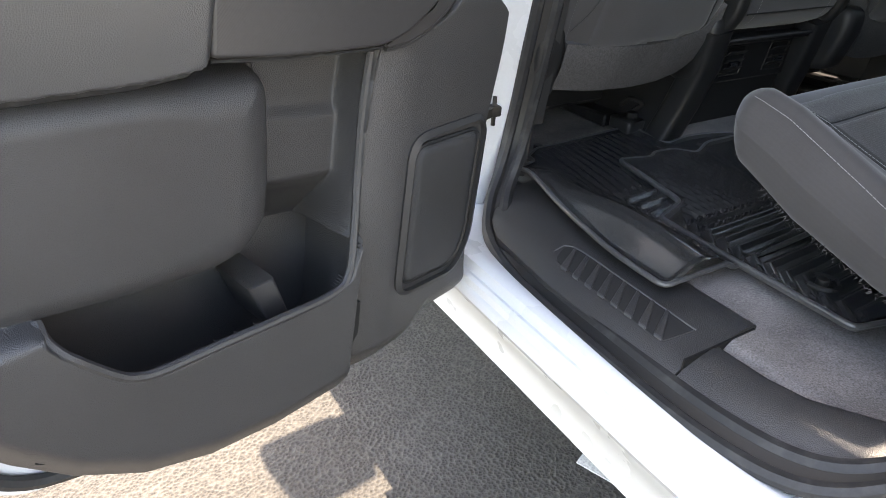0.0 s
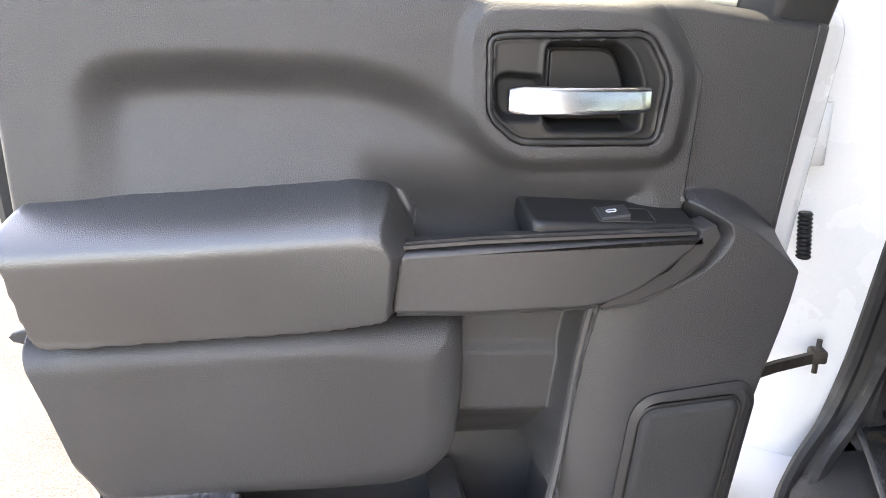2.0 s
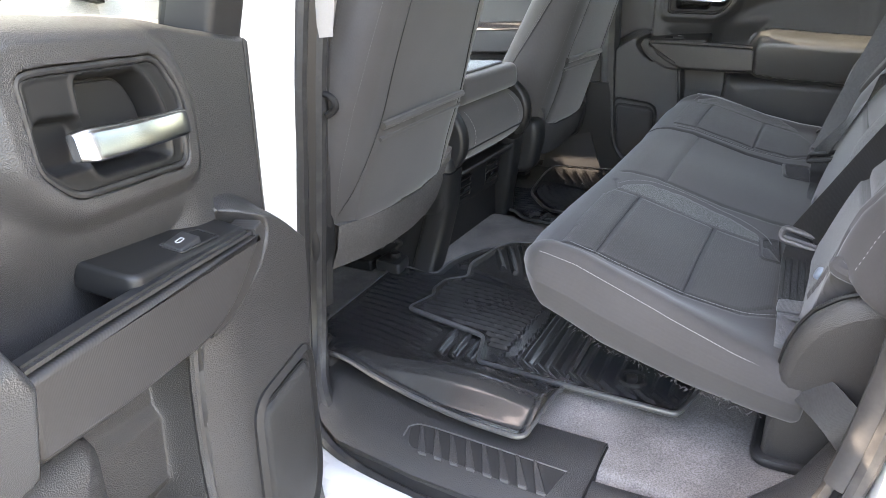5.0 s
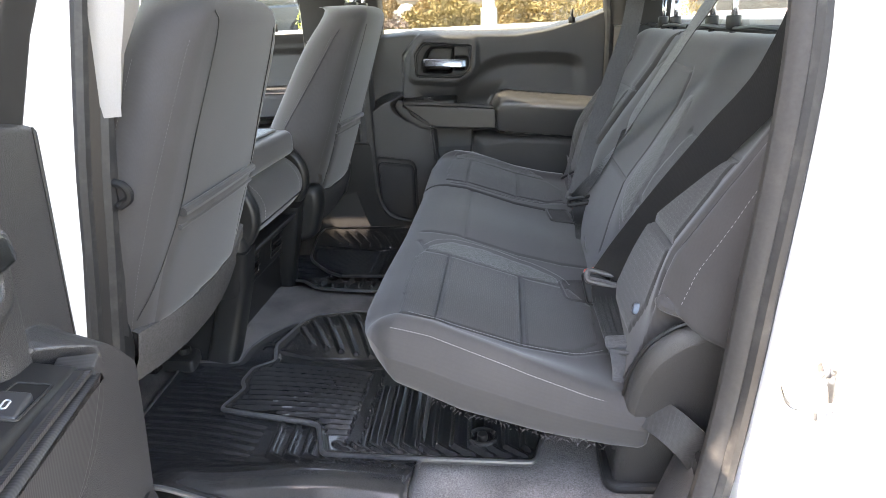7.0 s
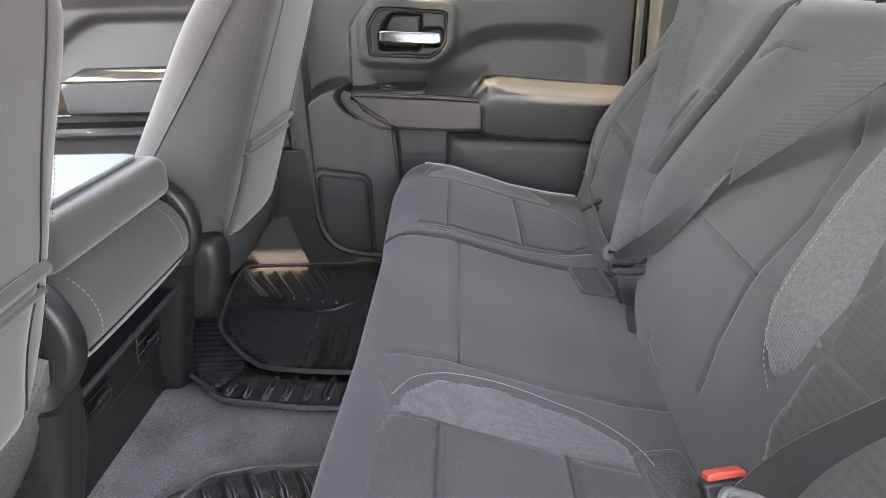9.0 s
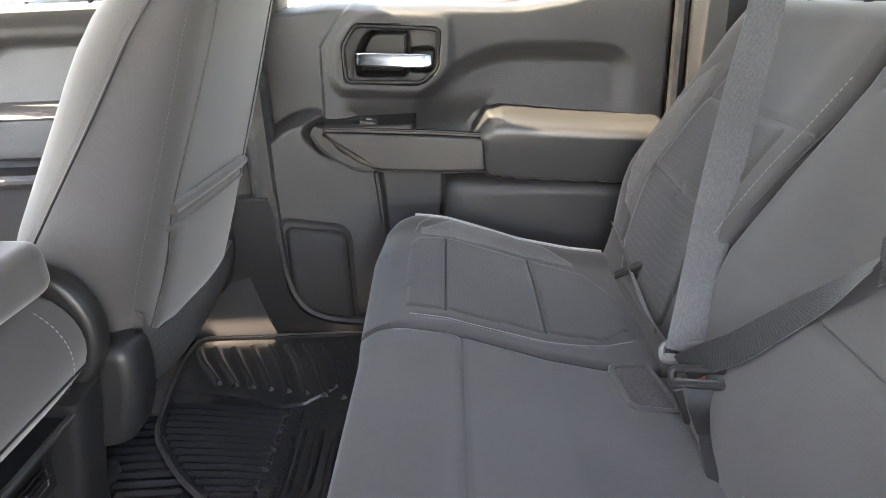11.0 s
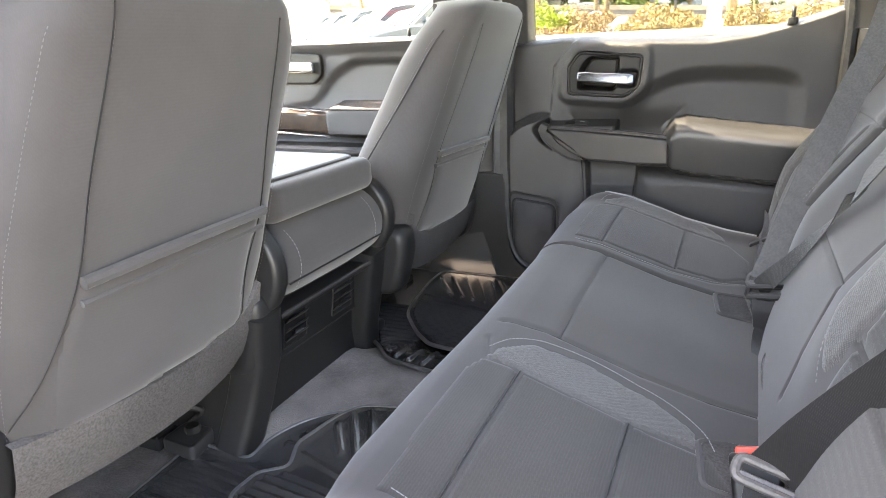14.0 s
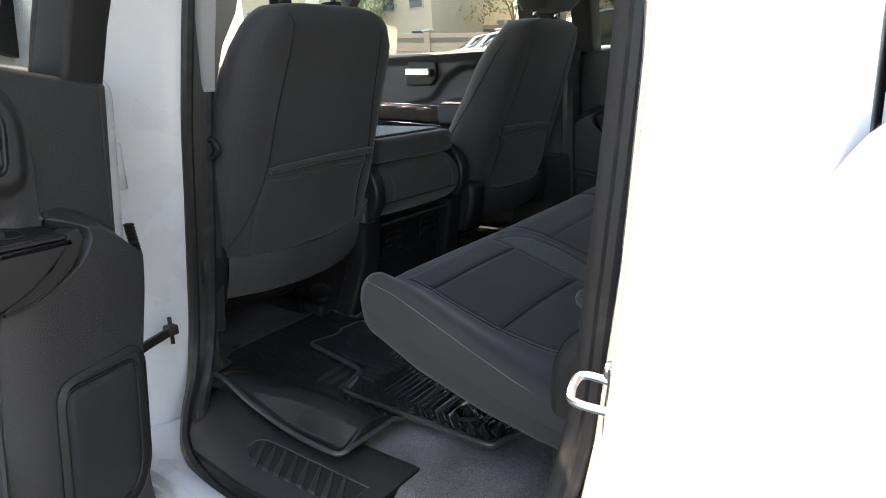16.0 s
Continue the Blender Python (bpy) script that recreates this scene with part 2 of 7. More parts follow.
def slab(outline, place, lo, hi, bevel=0.0, seg=2):
    """A plate: a 2D outline between two heights, its rim bevelled at both; place(a, b, h) gives the point."""
    rings, n = [], len(outline)
    c = [sum(p[i] for p in outline) / n for i in (0, 1)]

    def inset(d):
        out = []
        for i, p in enumerate(outline):
            a, b = Vector(outline[i - 1]), Vector(outline[(i + 1) % n])
            t = (b - a)
            nrm = Vector((-t.y, t.x)).normalized() if t.length else Vector((0, 0))
            if nrm.dot(Vector(p) - Vector(c)) > 0:
                nrm = -nrm
            out.append((p[0] + nrm.x * d, p[1] + nrm.y * d))
        return out
    levels = []
    if bevel:
        for k in range(seg + 1):
            a = math.pi / 2 * k / seg
            levels.append((bevel * (1 - math.sin(a)), lo + bevel * (1 - math.cos(a))))
        levels += [(d, hi - (h - lo)) for d, h in reversed(levels)]
    else:
        levels = [(0, lo), (0, hi)]
    verts, faces = [], []
    for d, h in levels:
        verts += [place(a, b, h) for a, b in inset(d)]
    for k in range(len(levels) - 1):
        for i in range(n):
            j = (i + 1) % n
            faces.append((k * n + i, k * n + j, (k + 1) * n + j, (k + 1) * n + i))
    faces.append(tuple(range(n)))
    faces.append(tuple(range((len(levels) - 1) * n, len(levels) * n)))
    return frommesh(verts, faces)


def loft(rings, closed=True, cap=True):
    n = len(rings[0])
    verts, faces = [p for r in rings for p in r], []
    for k in range(len(rings) - 1):
        for i in range(n if closed else n - 1):
            j = (i + 1) % n
            faces.append((k * n + i, k * n + j, (k + 1) * n + j, (k + 1) * n + i))
    if cap:
        faces.append(tuple(range(n)))
        faces.append(tuple(range((len(rings) - 1) * n, len(rings) * n)))
    return frommesh(verts, faces)


def spline(points, steps=8):
    """A smooth line through the points."""
    p = [Vector(q) for q in points]
    p = [p[0] * 2 - p[1]] + p + [p[-1] * 2 - p[-2]]
    out = []
    for i in range(1, len(p) - 2):
        for k in range(steps):
            t = k / steps
            out.append(0.5 * ((2 * p[i]) + (p[i + 1] - p[i - 1]) * t + (2 * p[i - 1] - 5 * p[i] + 4 * p[i + 1] - p[i + 2]) * t * t
                              + (3 * p[i] - p[i - 1] - 3 * p[i + 1] + p[i + 2]) * t ** 3))
    return out + [p[-2]]


def sweep(path, section, side=None, closed=False):
    """A section (a list of 2D points: along side, along normal) carried along a path. side: the fixed direction of the first axis, one or one for each point."""
    rings, n = [], len(path)
    for i, p in enumerate(path):
        a, b = path[max(i - 1, 0)], path[min(i + 1, n - 1)]
        if closed:
            a, b = path[i - 1], path[(i + 1) % n]
        t = (Vector(b) - Vector(a)).normalized()
        s = Vector(side[i] if isinstance(side, list) else side or (0, 0, 1))
        s = (s - t * s.dot(t)).normalized()
        w = t.cross(s)
        rings.append([Vector(p) + s * u + w * v for u, v in section])
    if closed:
        rings.append(rings[0])
    return loft(rings, cap=not closed)


def circle(r, n=10, sx=1.0, sy=1.0):
    return [(r * sx * math.cos(2 * math.pi * k / n), r * sy * math.sin(2 * math.pi * k / n)) for k in range(n)]


def ribbon(w, t):
    return [(-w / 2, -t / 2), (w / 2, -t / 2), (w / 2, t / 2), (-w / 2, t / 2)]


def distance(poly, u, v):
    """The distance of points to a polygon's edge, positive inside."""
    poly = np.asarray(poly, float)
    d = np.full(u.shape, 1e9)
    inside = np.zeros(u.shape, bool)
    for i in range(len(poly)):
        a, b = poly[i - 1], poly[i]
        e = b - a
        L = float(e @ e) or 1e-12
        t = np.clip(((u - a[0]) * e[0] + (v - a[1]) * e[1]) / L, 0, 1)
        d = np.minimum(d, np.hypot(u - a[0] - t * e[0], v - a[1] - t * e[1]))
        cross = ((a[1] > v) != (b[1] > v)) & (u < (b[0] - a[0]) * (v - a[1]) / (b[1] - a[1] + 1e-12) + a[0])
        inside ^= cross
    return np.where(inside, d, -d)


def ease(x, a, b):
    t = np.clip((x - a) / (b - a), 0, 1)
    return t * t * (3 - 2 * t)


def dome(d, r):
    """A rounded shoulder: 0 at the rim, 1 from r inwards."""
    t = np.clip(d / r, 0, 1)
    return np.sqrt(np.clip(1 - (1 - t) ** 2, 0, 1))


def groove(u, v, line, width, depth):
    """A soft groove along a polyline."""
    d = np.full(np.shape(u), 1e9)
    for a, b in zip(line[:-1], line[1:]):
        ex, ey = b[0] - a[0], b[1] - a[1]
        L = ex * ex + ey * ey or 1e-12
        t = np.clip(((u - a[0]) * ex + (v - a[1]) * ey) / L, 0, 1)
        d = np.minimum(d, np.hypot(u - a[0] - t * ex, v - a[1] - t * ey))
    return -depth * np.exp(-(d / width) ** 2)


def sheet(U, V, W, place, keep=None):
    """A surface over a grid of points; keep: which points count."""
    ny, nx = U.shape
    index = -np.ones(U.shape, int)
    verts, faces = [], []
    if keep is None:
        keep = np.ones(U.shape, bool)
    cell = keep[:-1, :-1] | keep[1:, :-1] | keep[:-1, 1:] | keep[1:, 1:]
    need = np.zeros(U.shape, bool)
    need[:-1, :-1] |= cell
    need[1:, :-1] |= cell
    need[:-1, 1:] |= cell
    need[1:, 1:] |= cell
    for j, i in zip(*np.nonzero(need)):
        index[j, i] = len(verts)
        verts.append(place(U[j, i], V[j, i], W[j, i]))
    for j, i in zip(*np.nonzero(cell)):
        faces.append((index[j, i], index[j, i + 1], index[j + 1, i + 1], index[j + 1, i]))
    return frommesh(verts, faces)


def pillow(poly, place, height, radius, step=0.006, base=-0.012, shape=None):
    """A soft form over an outline that rises out of the surface behind it."""
    poly = np.asarray(poly)
    a, b = poly.min(0) - step * 2, poly.max(0) + step * 2
    U, V = np.meshgrid(np.arange(a[0], b[0] + step, step), np.arange(a[1], b[1] + step, step))
    d = distance(poly, U, V)
    W = base + (height - base) * dome(d, radius)
    if shape:
        W = shape(U, V, W, d)
    return sheet(U, V, W, place, d > -step * 0.2)


def stitches(paths, normal, length=0.0042, gap=0.003, width=0.001, lift=0.0006):
    """Short threads in rows along lines on a surface."""
    bm = bmesh.new()
    for path in paths:
        path = [Vector(p) for p in path]
        acc, k = 0.0, 0
        pts, total = [0.0], 0.0
        for a, b in zip(path[:-1], path[1:]):
            total += (b - a).length
            pts.append(total)

        def at(s):
            for i in range(len(path) - 1):
                if s <= pts[i + 1]:
                    return path[i].lerp(path[i + 1], (s - pts[i]) / max(1e-9, pts[i + 1] - pts[i]))
            return path[-1]
        s = 0.0
        while s + length < total:
            a, b = at(s), at(s + length)
            t = (b - a).normalized()
            n = Vector(normal).normalized()
            w = t.cross(n).normalized() * width / 2
            up = n * lift
            vs = [bm.verts.new(q) for q in (a - w, a + w, b + w, b - w)]
            top = [bm.verts.new(q) for q in (a - w * 0.5 + up + t * length * 0.2, a + w * 0.5 + up + t * length * 0.2, b + w * 0.5 + up - t * length * 0.2, b - w * 0.5 + up - t * length * 0.2)]
            bm.faces.new(top)
            for i in range(4):
                bm.faces.new((vs[i], vs[(i + 1) % 4], top[(i + 1) % 4], top[i]))
            s += length + gap
    return bm

# ---- the truck's shell ----


def lerp_table(table, x):
    return float(np.interp(x, [a for a, _ in table], [b for _, b in table]))


B_EDGE = [(0.5, 0.03), (0.9, -0.005), (1.1, -0.04), (1.25, -0.06), (1.85, -0.16)]
body = thing("pickup_truck", "white crew-cab pickup truck body with its rear door opening", "pickup truck")
# rocker panel below the opening
rocker = [(-0.66, 0.60), (-0.66, 0.638), (-0.80, 0.642), (-0.838, 0.652), (-0.852, 0.653), (-0.862, 0.648), (-0.866, 0.636), (-0.869, 0.633), (-0.874, 0.633), (-0.879, 0.628), (-0.881, 0.616), (-0.884, 0.613), (-0.887, 0.608), (-0.888, 0.599), (-0.880, 0.585), (-0.836, 0.54), (-0.80, 0.46), (-0.79, 0.40), (-0.66, 0.40)]
part("rocker_panel", loft([[(x + dx, y, z) for x, z in rocker] for y, dx in ((-1.12, 0.0), (-0.6, -0.006), (-0.2, 0.0), (0.2, 0.004), (1.1, 0.01))]), PAINT, body)
# pillar between the doors
rings = []
for z in (0.45, 0.6, 0.75, 0.9, 1.1, 1.25, 1.5, 1.85):
    y, k = lerp_table(B_EDGE, z), lerp_table([(0.45, -0.10), (0.62, -0.07), (0.75, -0.02), (0.9, 0.0), (1.3, 0.0), (1.85, 0.07)], z)
    rings.append([(x + k * (0.4 if x > -0.6 else 1), y + d, z) for x, d in ((-0.60, 0.03), (-0.655, 0.004), (-0.685, 0.012), (-0.76, 0.05), (-0.80, 0.075), (-0.84, 0.085), (-0.86, 0.10), (-0.86, 0.26), (-0.6, 0.26))])
part("centre_pillar", loft(rings), PAINT, body, "white painted pillar between the doors")
# rear pillar and quarter
rings = []
for z in (0.42, 0.6, 0.75, 0.9, 1.1, 1.3, 1.5, 1.7, 1.86):
    y = lerp_table([(0.42, -0.80), (0.65, -0.82), (0.85, -0.856), (1.05, -0.875), (1.35, -0.898), (1.86, -0.86)], z)
    k = lerp_table([(0.42, -0.08), (0.65, -0.05), (0.85, -0.02), (1.05, 0.0), (1.35, 0.0), (1.86, 0.1)], z)
    rings.append([(x + k, yy, z) for x, yy in ((-0.64, y - 0.02), (-0.705, y - 0.012), (-0.74, y - 0.02), (-0.775, y - 0.035), (-0.80, y - 0.05), (-0.835, y - 0.06), (-0.86, y - 0.072), (-0.875, y - 0.09), (-0.89, y - 0.105), (-0.898, -1.01), (-0.90, -1.09), (-0.88, -1.105), (-0.64, -1.11))])
part("rear_pillar", loft(rings), PAINT, body, "white painted rear pillar and cab corner")
# cargo bed
bed_view = rounded([(-1.05, 0.5), (-1.053, 1.0), (-1.062, 1.175), (-1.115, 1.262), (-2.9, 1.27), (-2.9, 0.5)], [0.02, 0.05, 0.03, 0.03, 0.02, 0.02], 5)
part("bed_side", slab(bed_view, lambda a, b, h: (h - 0.03 * max(0.0, 1.0 - b), a, b), -0.95, -0.82, 0.03, 5), PAINT, body)
part("bed_front_wall", block((-0.79, -1.235, 0.55), (0.79, -1.175, 1.19), 0.02, 2), PAINT, body)
part("bed_floor", block((-0.79, -2.9, 0.6), (0.79, -1.24, 0.66), 0.01, 1), SATIN, body)
part("bed_side", block((0.80, -2.9, 0.5), (0.93, -1.17, 1.21), 0.045, 4), PAINT, body)
part("rail_cap", block((-0.94, -2.9, 1.27), (-0.83, -1.25, 1.292), 0.008, 2), SATIN, body)
# far side, roof, front
# unseen roof, run past the windscreen head to block sun on the floor
part("roof", block((-0.62, -1.10, 1.84), (0.60, 0.88, 1.90), 0.03, 3), PAINT, body)
part("front_pillar", sweep([(0.78, 1.45, 1.1), (0.7, 1.1, 1.45), (0.63, 0.72, 1.86)], ribbon(0.1, 0.07), (1, 0, 0)), PAINT, body)
part("front_pillar", sweep([(-0.80, 1.45, 1.1), (-0.72, 1.1, 1.45), (-0.64, 0.72, 1.86)], ribbon(0.1, 0.07), (1, 0, 0)), PAINT, body)
part("side_rail", sweep([(0.61, 0.88, 1.86), (0.632, 0.0, 1.87), (0.632, -1.1, 1.86)], ribbon(0.11, 0.07), (1, 0, 0)), PAINT, body)
# near rail set wide, out of view, to shade the rear seal
part("side_rail", sweep([(-0.64, 0.7, 1.865), (-0.68, 0.0, 1.885), (-0.70, -0.6, 1.88), (-0.70, -1.1, 1.865)], ribbon(0.17, 0.08), (1, 0, 0)), PAINT, body)
part("bonnet", block((-0.8, 1.5, 0.9), (0.8, 2.7, 1.22), 0.08, 4), PAINT, body)
part("wing", block((0.78, 1.2, 0.5), (0.93, 2.7, 1.2), 0.04, 3), PAINT, body)
part("wing", block((-0.93, 1.2, 0.5), (-0.78, 2.7, 1.2), 0.04, 3), PAINT, body)
part("far_sill", block((0.80, -1.12, 0.42), (0.93, 1.2, 0.66), 0.03, 3), PAINT, body)
part("far_rear_pillar", block((0.80, -1.14, 0.5), (0.90, -0.93, 1.85), 0.02, 2), PAINT, body)
part("cab_back", block((-0.88, -1.16, 0.5), (0.80, -1.11, 1.36), 0.01, 1), PAINT, body)
part("back_window_frame", sweep([(-0.62, -1.13, 1.84), (0.78, -1.13, 1.84)], ribbon(0.05, 0.08), (0, 1, 0)), PAINT, body)

# outer rubber seals of the opening
seal_path = [(-0.60, -0.15, 1.78), (-0.635, -0.10, 1.5), (-0.655, -0.058, 1.25), (-0.66, -0.036, 1.1), (-0.664, -0.006, 0.9), (-0.675, 0.0, 0.8), (-0.70, -0.012, 0.725), (-0.745, -0.05, 0.675), (-0.79, -0.12, 0.65), (-0.825, -0.25, 0.645),
             (-0.838, -0.45, 0.648), (-0.84, -0.62, 0.652), (-0.825, -0.73, 0.668), (-0.79, -0.795, 0.71), (-0.76, -0.835, 0.78), (-0.735, -0.864, 0.9), (-0.73, -0.88, 1.05), (-0.72, -0.905, 1.35), (-0.68, -0.895, 1.6), (-0.60, -0.84, 1.8)]
seal = thing("door_seal", "double black rubber weatherstrip round the rear door opening", "weatherstrip")
line = spline(seal_path, 10)
inward = [(Vector((0.0, -0.48, 1.15)) - p).normalized() for p in line]
part("outer_lip", sweep([p - n * 0.004 for p, n in zip(line, inward)], circle(0.011, 8), inward), SEAL, seal)
part("inner_lip", sweep([p + n * 0.016 + Vector((0.016, 0, 0)) for p, n in zip(line, inward)], circle(0.012, 8), inward), SEAL, seal)
part("flange", sweep([p + n * 0.006 + Vector((0.012, 0, 0)) for p, n in zip(line, inward)], ribbon(0.03, 0.012), inward), SATIN, seal)
# the pale, dusty run of the seal on the rear pillar
rear = [p for p in line if p.y < -0.84 and p.z > 0.75]
part("dusty_strip", sweep([p + Vector((0.005, 0.012, 0)) for p in rear], circle(0.0165, 10, 1.0, 0.8), (0.4, 1, 0)), DUSTY, seal, "dusty grey run of the rubber seal")

# latch striker on the rear pillar
striker = thing("door_striker", "bright steel latch loop bolted to the white door jamb", "door latch")
S = Vector((-0.807, -0.925, 0.988))
part("plate", block((S.x - 0.018, S.y - 0.004, S.z - 0.036), (S.x + 0.016, S.y + 0.004, S.z + 0.036), 0.004), STEEL, striker)
part("loop", sweep(spline([S + Vector(q) for q in ((0.010, 0.0, 0.008), (0.010, 0.030, 0.010), (0.004, 0.042, 0.008), (-0.012, 0.042, -0.005), (-0.017, 0.030, -0.008), (-0.017, 0.0, -0.008))], 5), circle(0.0045, 8), (0, 0, 1)), STEEL, striker)
for dz in (-0.026, 0.026):
    part("bolt", slab(circle(0.009, 12), lambda a, b, h: (S.x + a, S.y + h, S.z + dz + b), 0.004, 0.011, 0.002), STEEL, striker)

# hinges and check strap at the centre pillar
strap = part("check_strap", sweep([(-0.905, -0.115, 0.85), (-0.80, -0.05, 0.846), (-0.725, -0.008, 0.84)], ribbon(0.016, 0.007), (0, 0, 1)), RUSTY, body, "greasy steel door check strap")
part("fork", block((-0.740, -0.021, 0.832), (-0.718, 0.002, 0.852), 0.004), RUSTY, strap)
part("pin", sweep([(-0.73, -0.012, 0.815), (-0.73, -0.012, 0.868)], circle(0.004, 8), (1, 0, 0)), RUSTY, strap)
rings = []
for k in range(23):
    t = k / 22
    q = 0.011 + (0.003 if k % 2 else 0)
    rings.append([(-0.786 - 0.002 * t + q * 0.7 * math.cos(a), -0.045 + 0.010 * t + q * 0.6 * math.sin(a), 1.005 + 0.06 * t) for a in np.linspace(0, 2 * math.pi, 12, endpoint=False)])
part("wiring_boot", loft(rings), SATIN, body, "ribbed black wiring boot")
hinge = part("hinge", block((-0.768, 0.012, 1.13), (-0.732, 0.04, 1.20), 0.008, 2), PAINT, body)
part("knuckle", sweep([(-0.775, 0.0, 1.12), (-0.775, 0.0, 1.20)], circle(0.014, 10), (1, 0, 0)), PAINT, hinge)
for z in (1.15, 1.185):
    part("bolt", slab(circle(0.011, 8), lambda a, b, h: (-0.748 + a, 0.014 - h, z + b), 0.0, 0.010, 0.003), PAINT, hinge)

# ---- cabin lining ----
floor = thing("cabin_floor", "", "", kind="structure")


def floor_height(x, y):
    """The carpet: level under the feet, a low hump in the middle, rising to the toe board."""
    hump = 0.035 * ease(-abs(x), -0.26, -0.12)
    return 0.688 + hump + 0.004 * math.sin(9 * x + 4 * y) * math.sin(7 * y)


xs, ys = np.linspace(-0.652, 0.74, 73), np.linspace(-1.1, 1.3, 81)
U, V = np.meshgrid(xs, ys)
W = np.vectorize(floor_height)(U, V)
part("carpet", sheet(U, V, W, lambda a, b, h: (a, b, h)), CARPET, floor)
part("pan", block((-0.655, -1.1, 0.56), (0.79, 1.4, 0.655), 0.01, 1), SATIN, floor)
ceiling = tagged(part("ceiling", block((-0.62, -1.08, 1.80), (0.62, 0.72, 1.836), 0.012, 2), LINER), kind="structure")
part("far_sill_trim", block((0.735, -0.9, 0.64), (0.80, 1.2, 0.705), 0.012, 2), SATIN, floor)
wall_rear = tagged(part("wall_rear", block((-0.62, -1.108, 0.66), (0.78, -1.085, 1.34), 0.008, 1), PLASTIC), kind="structure")
front_wall = tagged(part("wall_front", block((-0.77, 1.38, 0.66), (0.77, 1.46, 1.12), 0.02, 1), PLASTIC), kind="structure")

# sill trim with its ribbed tread
tread = thing("sill_trim", "black plastic door sill trim with a ribbed tread panel", "sill trim")
sec = [(-0.655, 0.655), (-0.655, 0.693), (-0.675, 0.698), (-0.715, 0.692), (-0.765, 0.684), (-0.80, 0.676), (-0.815, 0.664), (-0.815, 0.648), (-0.70, 0.645)]
part("front_section", loft([[(x + d, y, z) for x, z in sec] for y, d in ((-0.547, 0.0), (-0.3, 0.002), (-0.14, 0.02), (-0.07, 0.055), (-0.02, 0.085))]), VINYL, tread)
rear_sec = [(-0.735, 0.655), (-0.735, 0.688), (-0.75, 0.691), (-0.78, 0.683), (-0.80, 0.676), (-0.815, 0.664), (-0.815, 0.648), (-0.75, 0.645)]
part("rear_section", loft([[(x + d, y, z + e) for x, z in rear_sec] for y, d, e in ((-0.550, 0.0, 0.0), (-0.62, 0.002, 0.0), (-0.67, 0.008, 0.004), (-0.74, 0.036, 0.016), (-0.79, 0.075, 0.04), (-0.84, 0.13, 0.1))]), VINYL, tread)
u, v = np.meshgrid(np.linspace(-0.76, -0.652, 20), np.linspace(-0.80, -0.549, 40))
part("carpet_edge", sheet(u, v, 0.688 + 0.003 * np.sin(v * 21) - 0.016 * ease(-u, 0.705, 0.735), lambda a, b, h: (a, b, h)), CARPET, floor)


def spline_pairs(points):
    return [(p.x, p.y) for p in spline([(a, b, 0) for a, b in points], 5)]


def onsill(a, b, h):
    return (a, b, float(np.interp(-a, [0.655, 0.675, 0.715, 0.765, 0.8], [0.693, 0.698, 0.692, 0.684, 0.676])) + h)


pad = rounded([(-0.786, -0.50), (-0.733, -0.512), (-0.728, -0.275), (-0.742, -0.252), (-0.775, -0.268)], 0.010)
part("tread_panel", slab(pad, onsill, -0.004, 0.0012, 0.0006, 1), PLASTIC, tread)
part("tread_edge", sweep([Vector(onsill(a, b, 0.0016)) for a, b in [(-0.762, -0.252)] + spline_pairs([(-0.742, -0.250), (-0.731, -0.275), (-0.7325, -0.38), (-0.735, -0.512)])], circle(0.0013, 6), (0, 0, 1)), GREYPLASTIC, tread, "pale edge of the tread panel")
for k in range(8):
    y = -0.285 - 0.0275 * k
    rib = part("rib", slab([(-0.783, y - 0.022), (-0.736, y + 0.010), (-0.736, y + 0.017), (-0.783, y - 0.006)], onsill, 0.001, 0.0045, 0.0012, 1), VINYL, tread)
    part("rib_tip", slab([(-0.7855, y - 0.021), (-0.7815, y - 0.019), (-0.7815, y - 0.007), (-0.7855, y - 0.009)], onsill, 0.001, 0.0049, 0.0008, 1), GREYPLASTIC, rib, "pale tip of the rib")
part("joint", block((-0.80, -0.5502, 0.66), (-0.66, -0.5468, 0.6915), 0.0005, 1), BLACK, tread)
part("kick_panel", loft([[(-0.60, 0.05, z), (-0.625, lerp_table(B_EDGE, z) - 0.004, z), (-0.648, lerp_table(B_EDGE, z) + 0.004, z), (-0.648, 0.09, z)] for z in (0.68, 0.8, 1.0, 1.28)]), VINYL, tread)
# upper pillar trim, pale, over a dark lower one
pillar = thing("pillar_trim", "pale grey moulded upper trim of the centre pillar with seat belt guide", "pillar trim")
rings = []
for z, o in ((1.278, 0.0), (1.29, 0.0), (1.355, 0.012), (1.41, 0.035), (1.5, 0.05), (1.8, 0.05)):
    y = lerp_table(B_EDGE, z)
    rings.append([(-0.632, y - 0.016, z), (-0.622, y - 0.03 - 0.3 * o, z), (-0.612 + o, y - 0.02 - 0.4 * o, z), (-0.602 + o, y + 0.06, z), (-0.60, y + 0.2, z), (-0.64, y + 0.2, z), (-0.645, y + 0.02, z)])
part("upper_shell", loft(rings), GREYTRIM, pillar)
rings = []
for z in (0.8, 1.0, 1.2, 1.284):
    y = lerp_table(B_EDGE, z)
    rings.append([(-0.635, y - 0.008, z), (-0.61, y - 0.012, z), (-0.60, y + 0.03, z), (-0.61, y + 0.2, z), (-0.64, y + 0.2, z), (-0.645, y + 0.02, z)])
part("lower_shell", loft(rings), PLASTIC, pillar)
part("belt_anchor", block((-0.638, -0.065, 1.15), (-0.615, -0.04, 1.19), 0.006), SATIN, pillar)
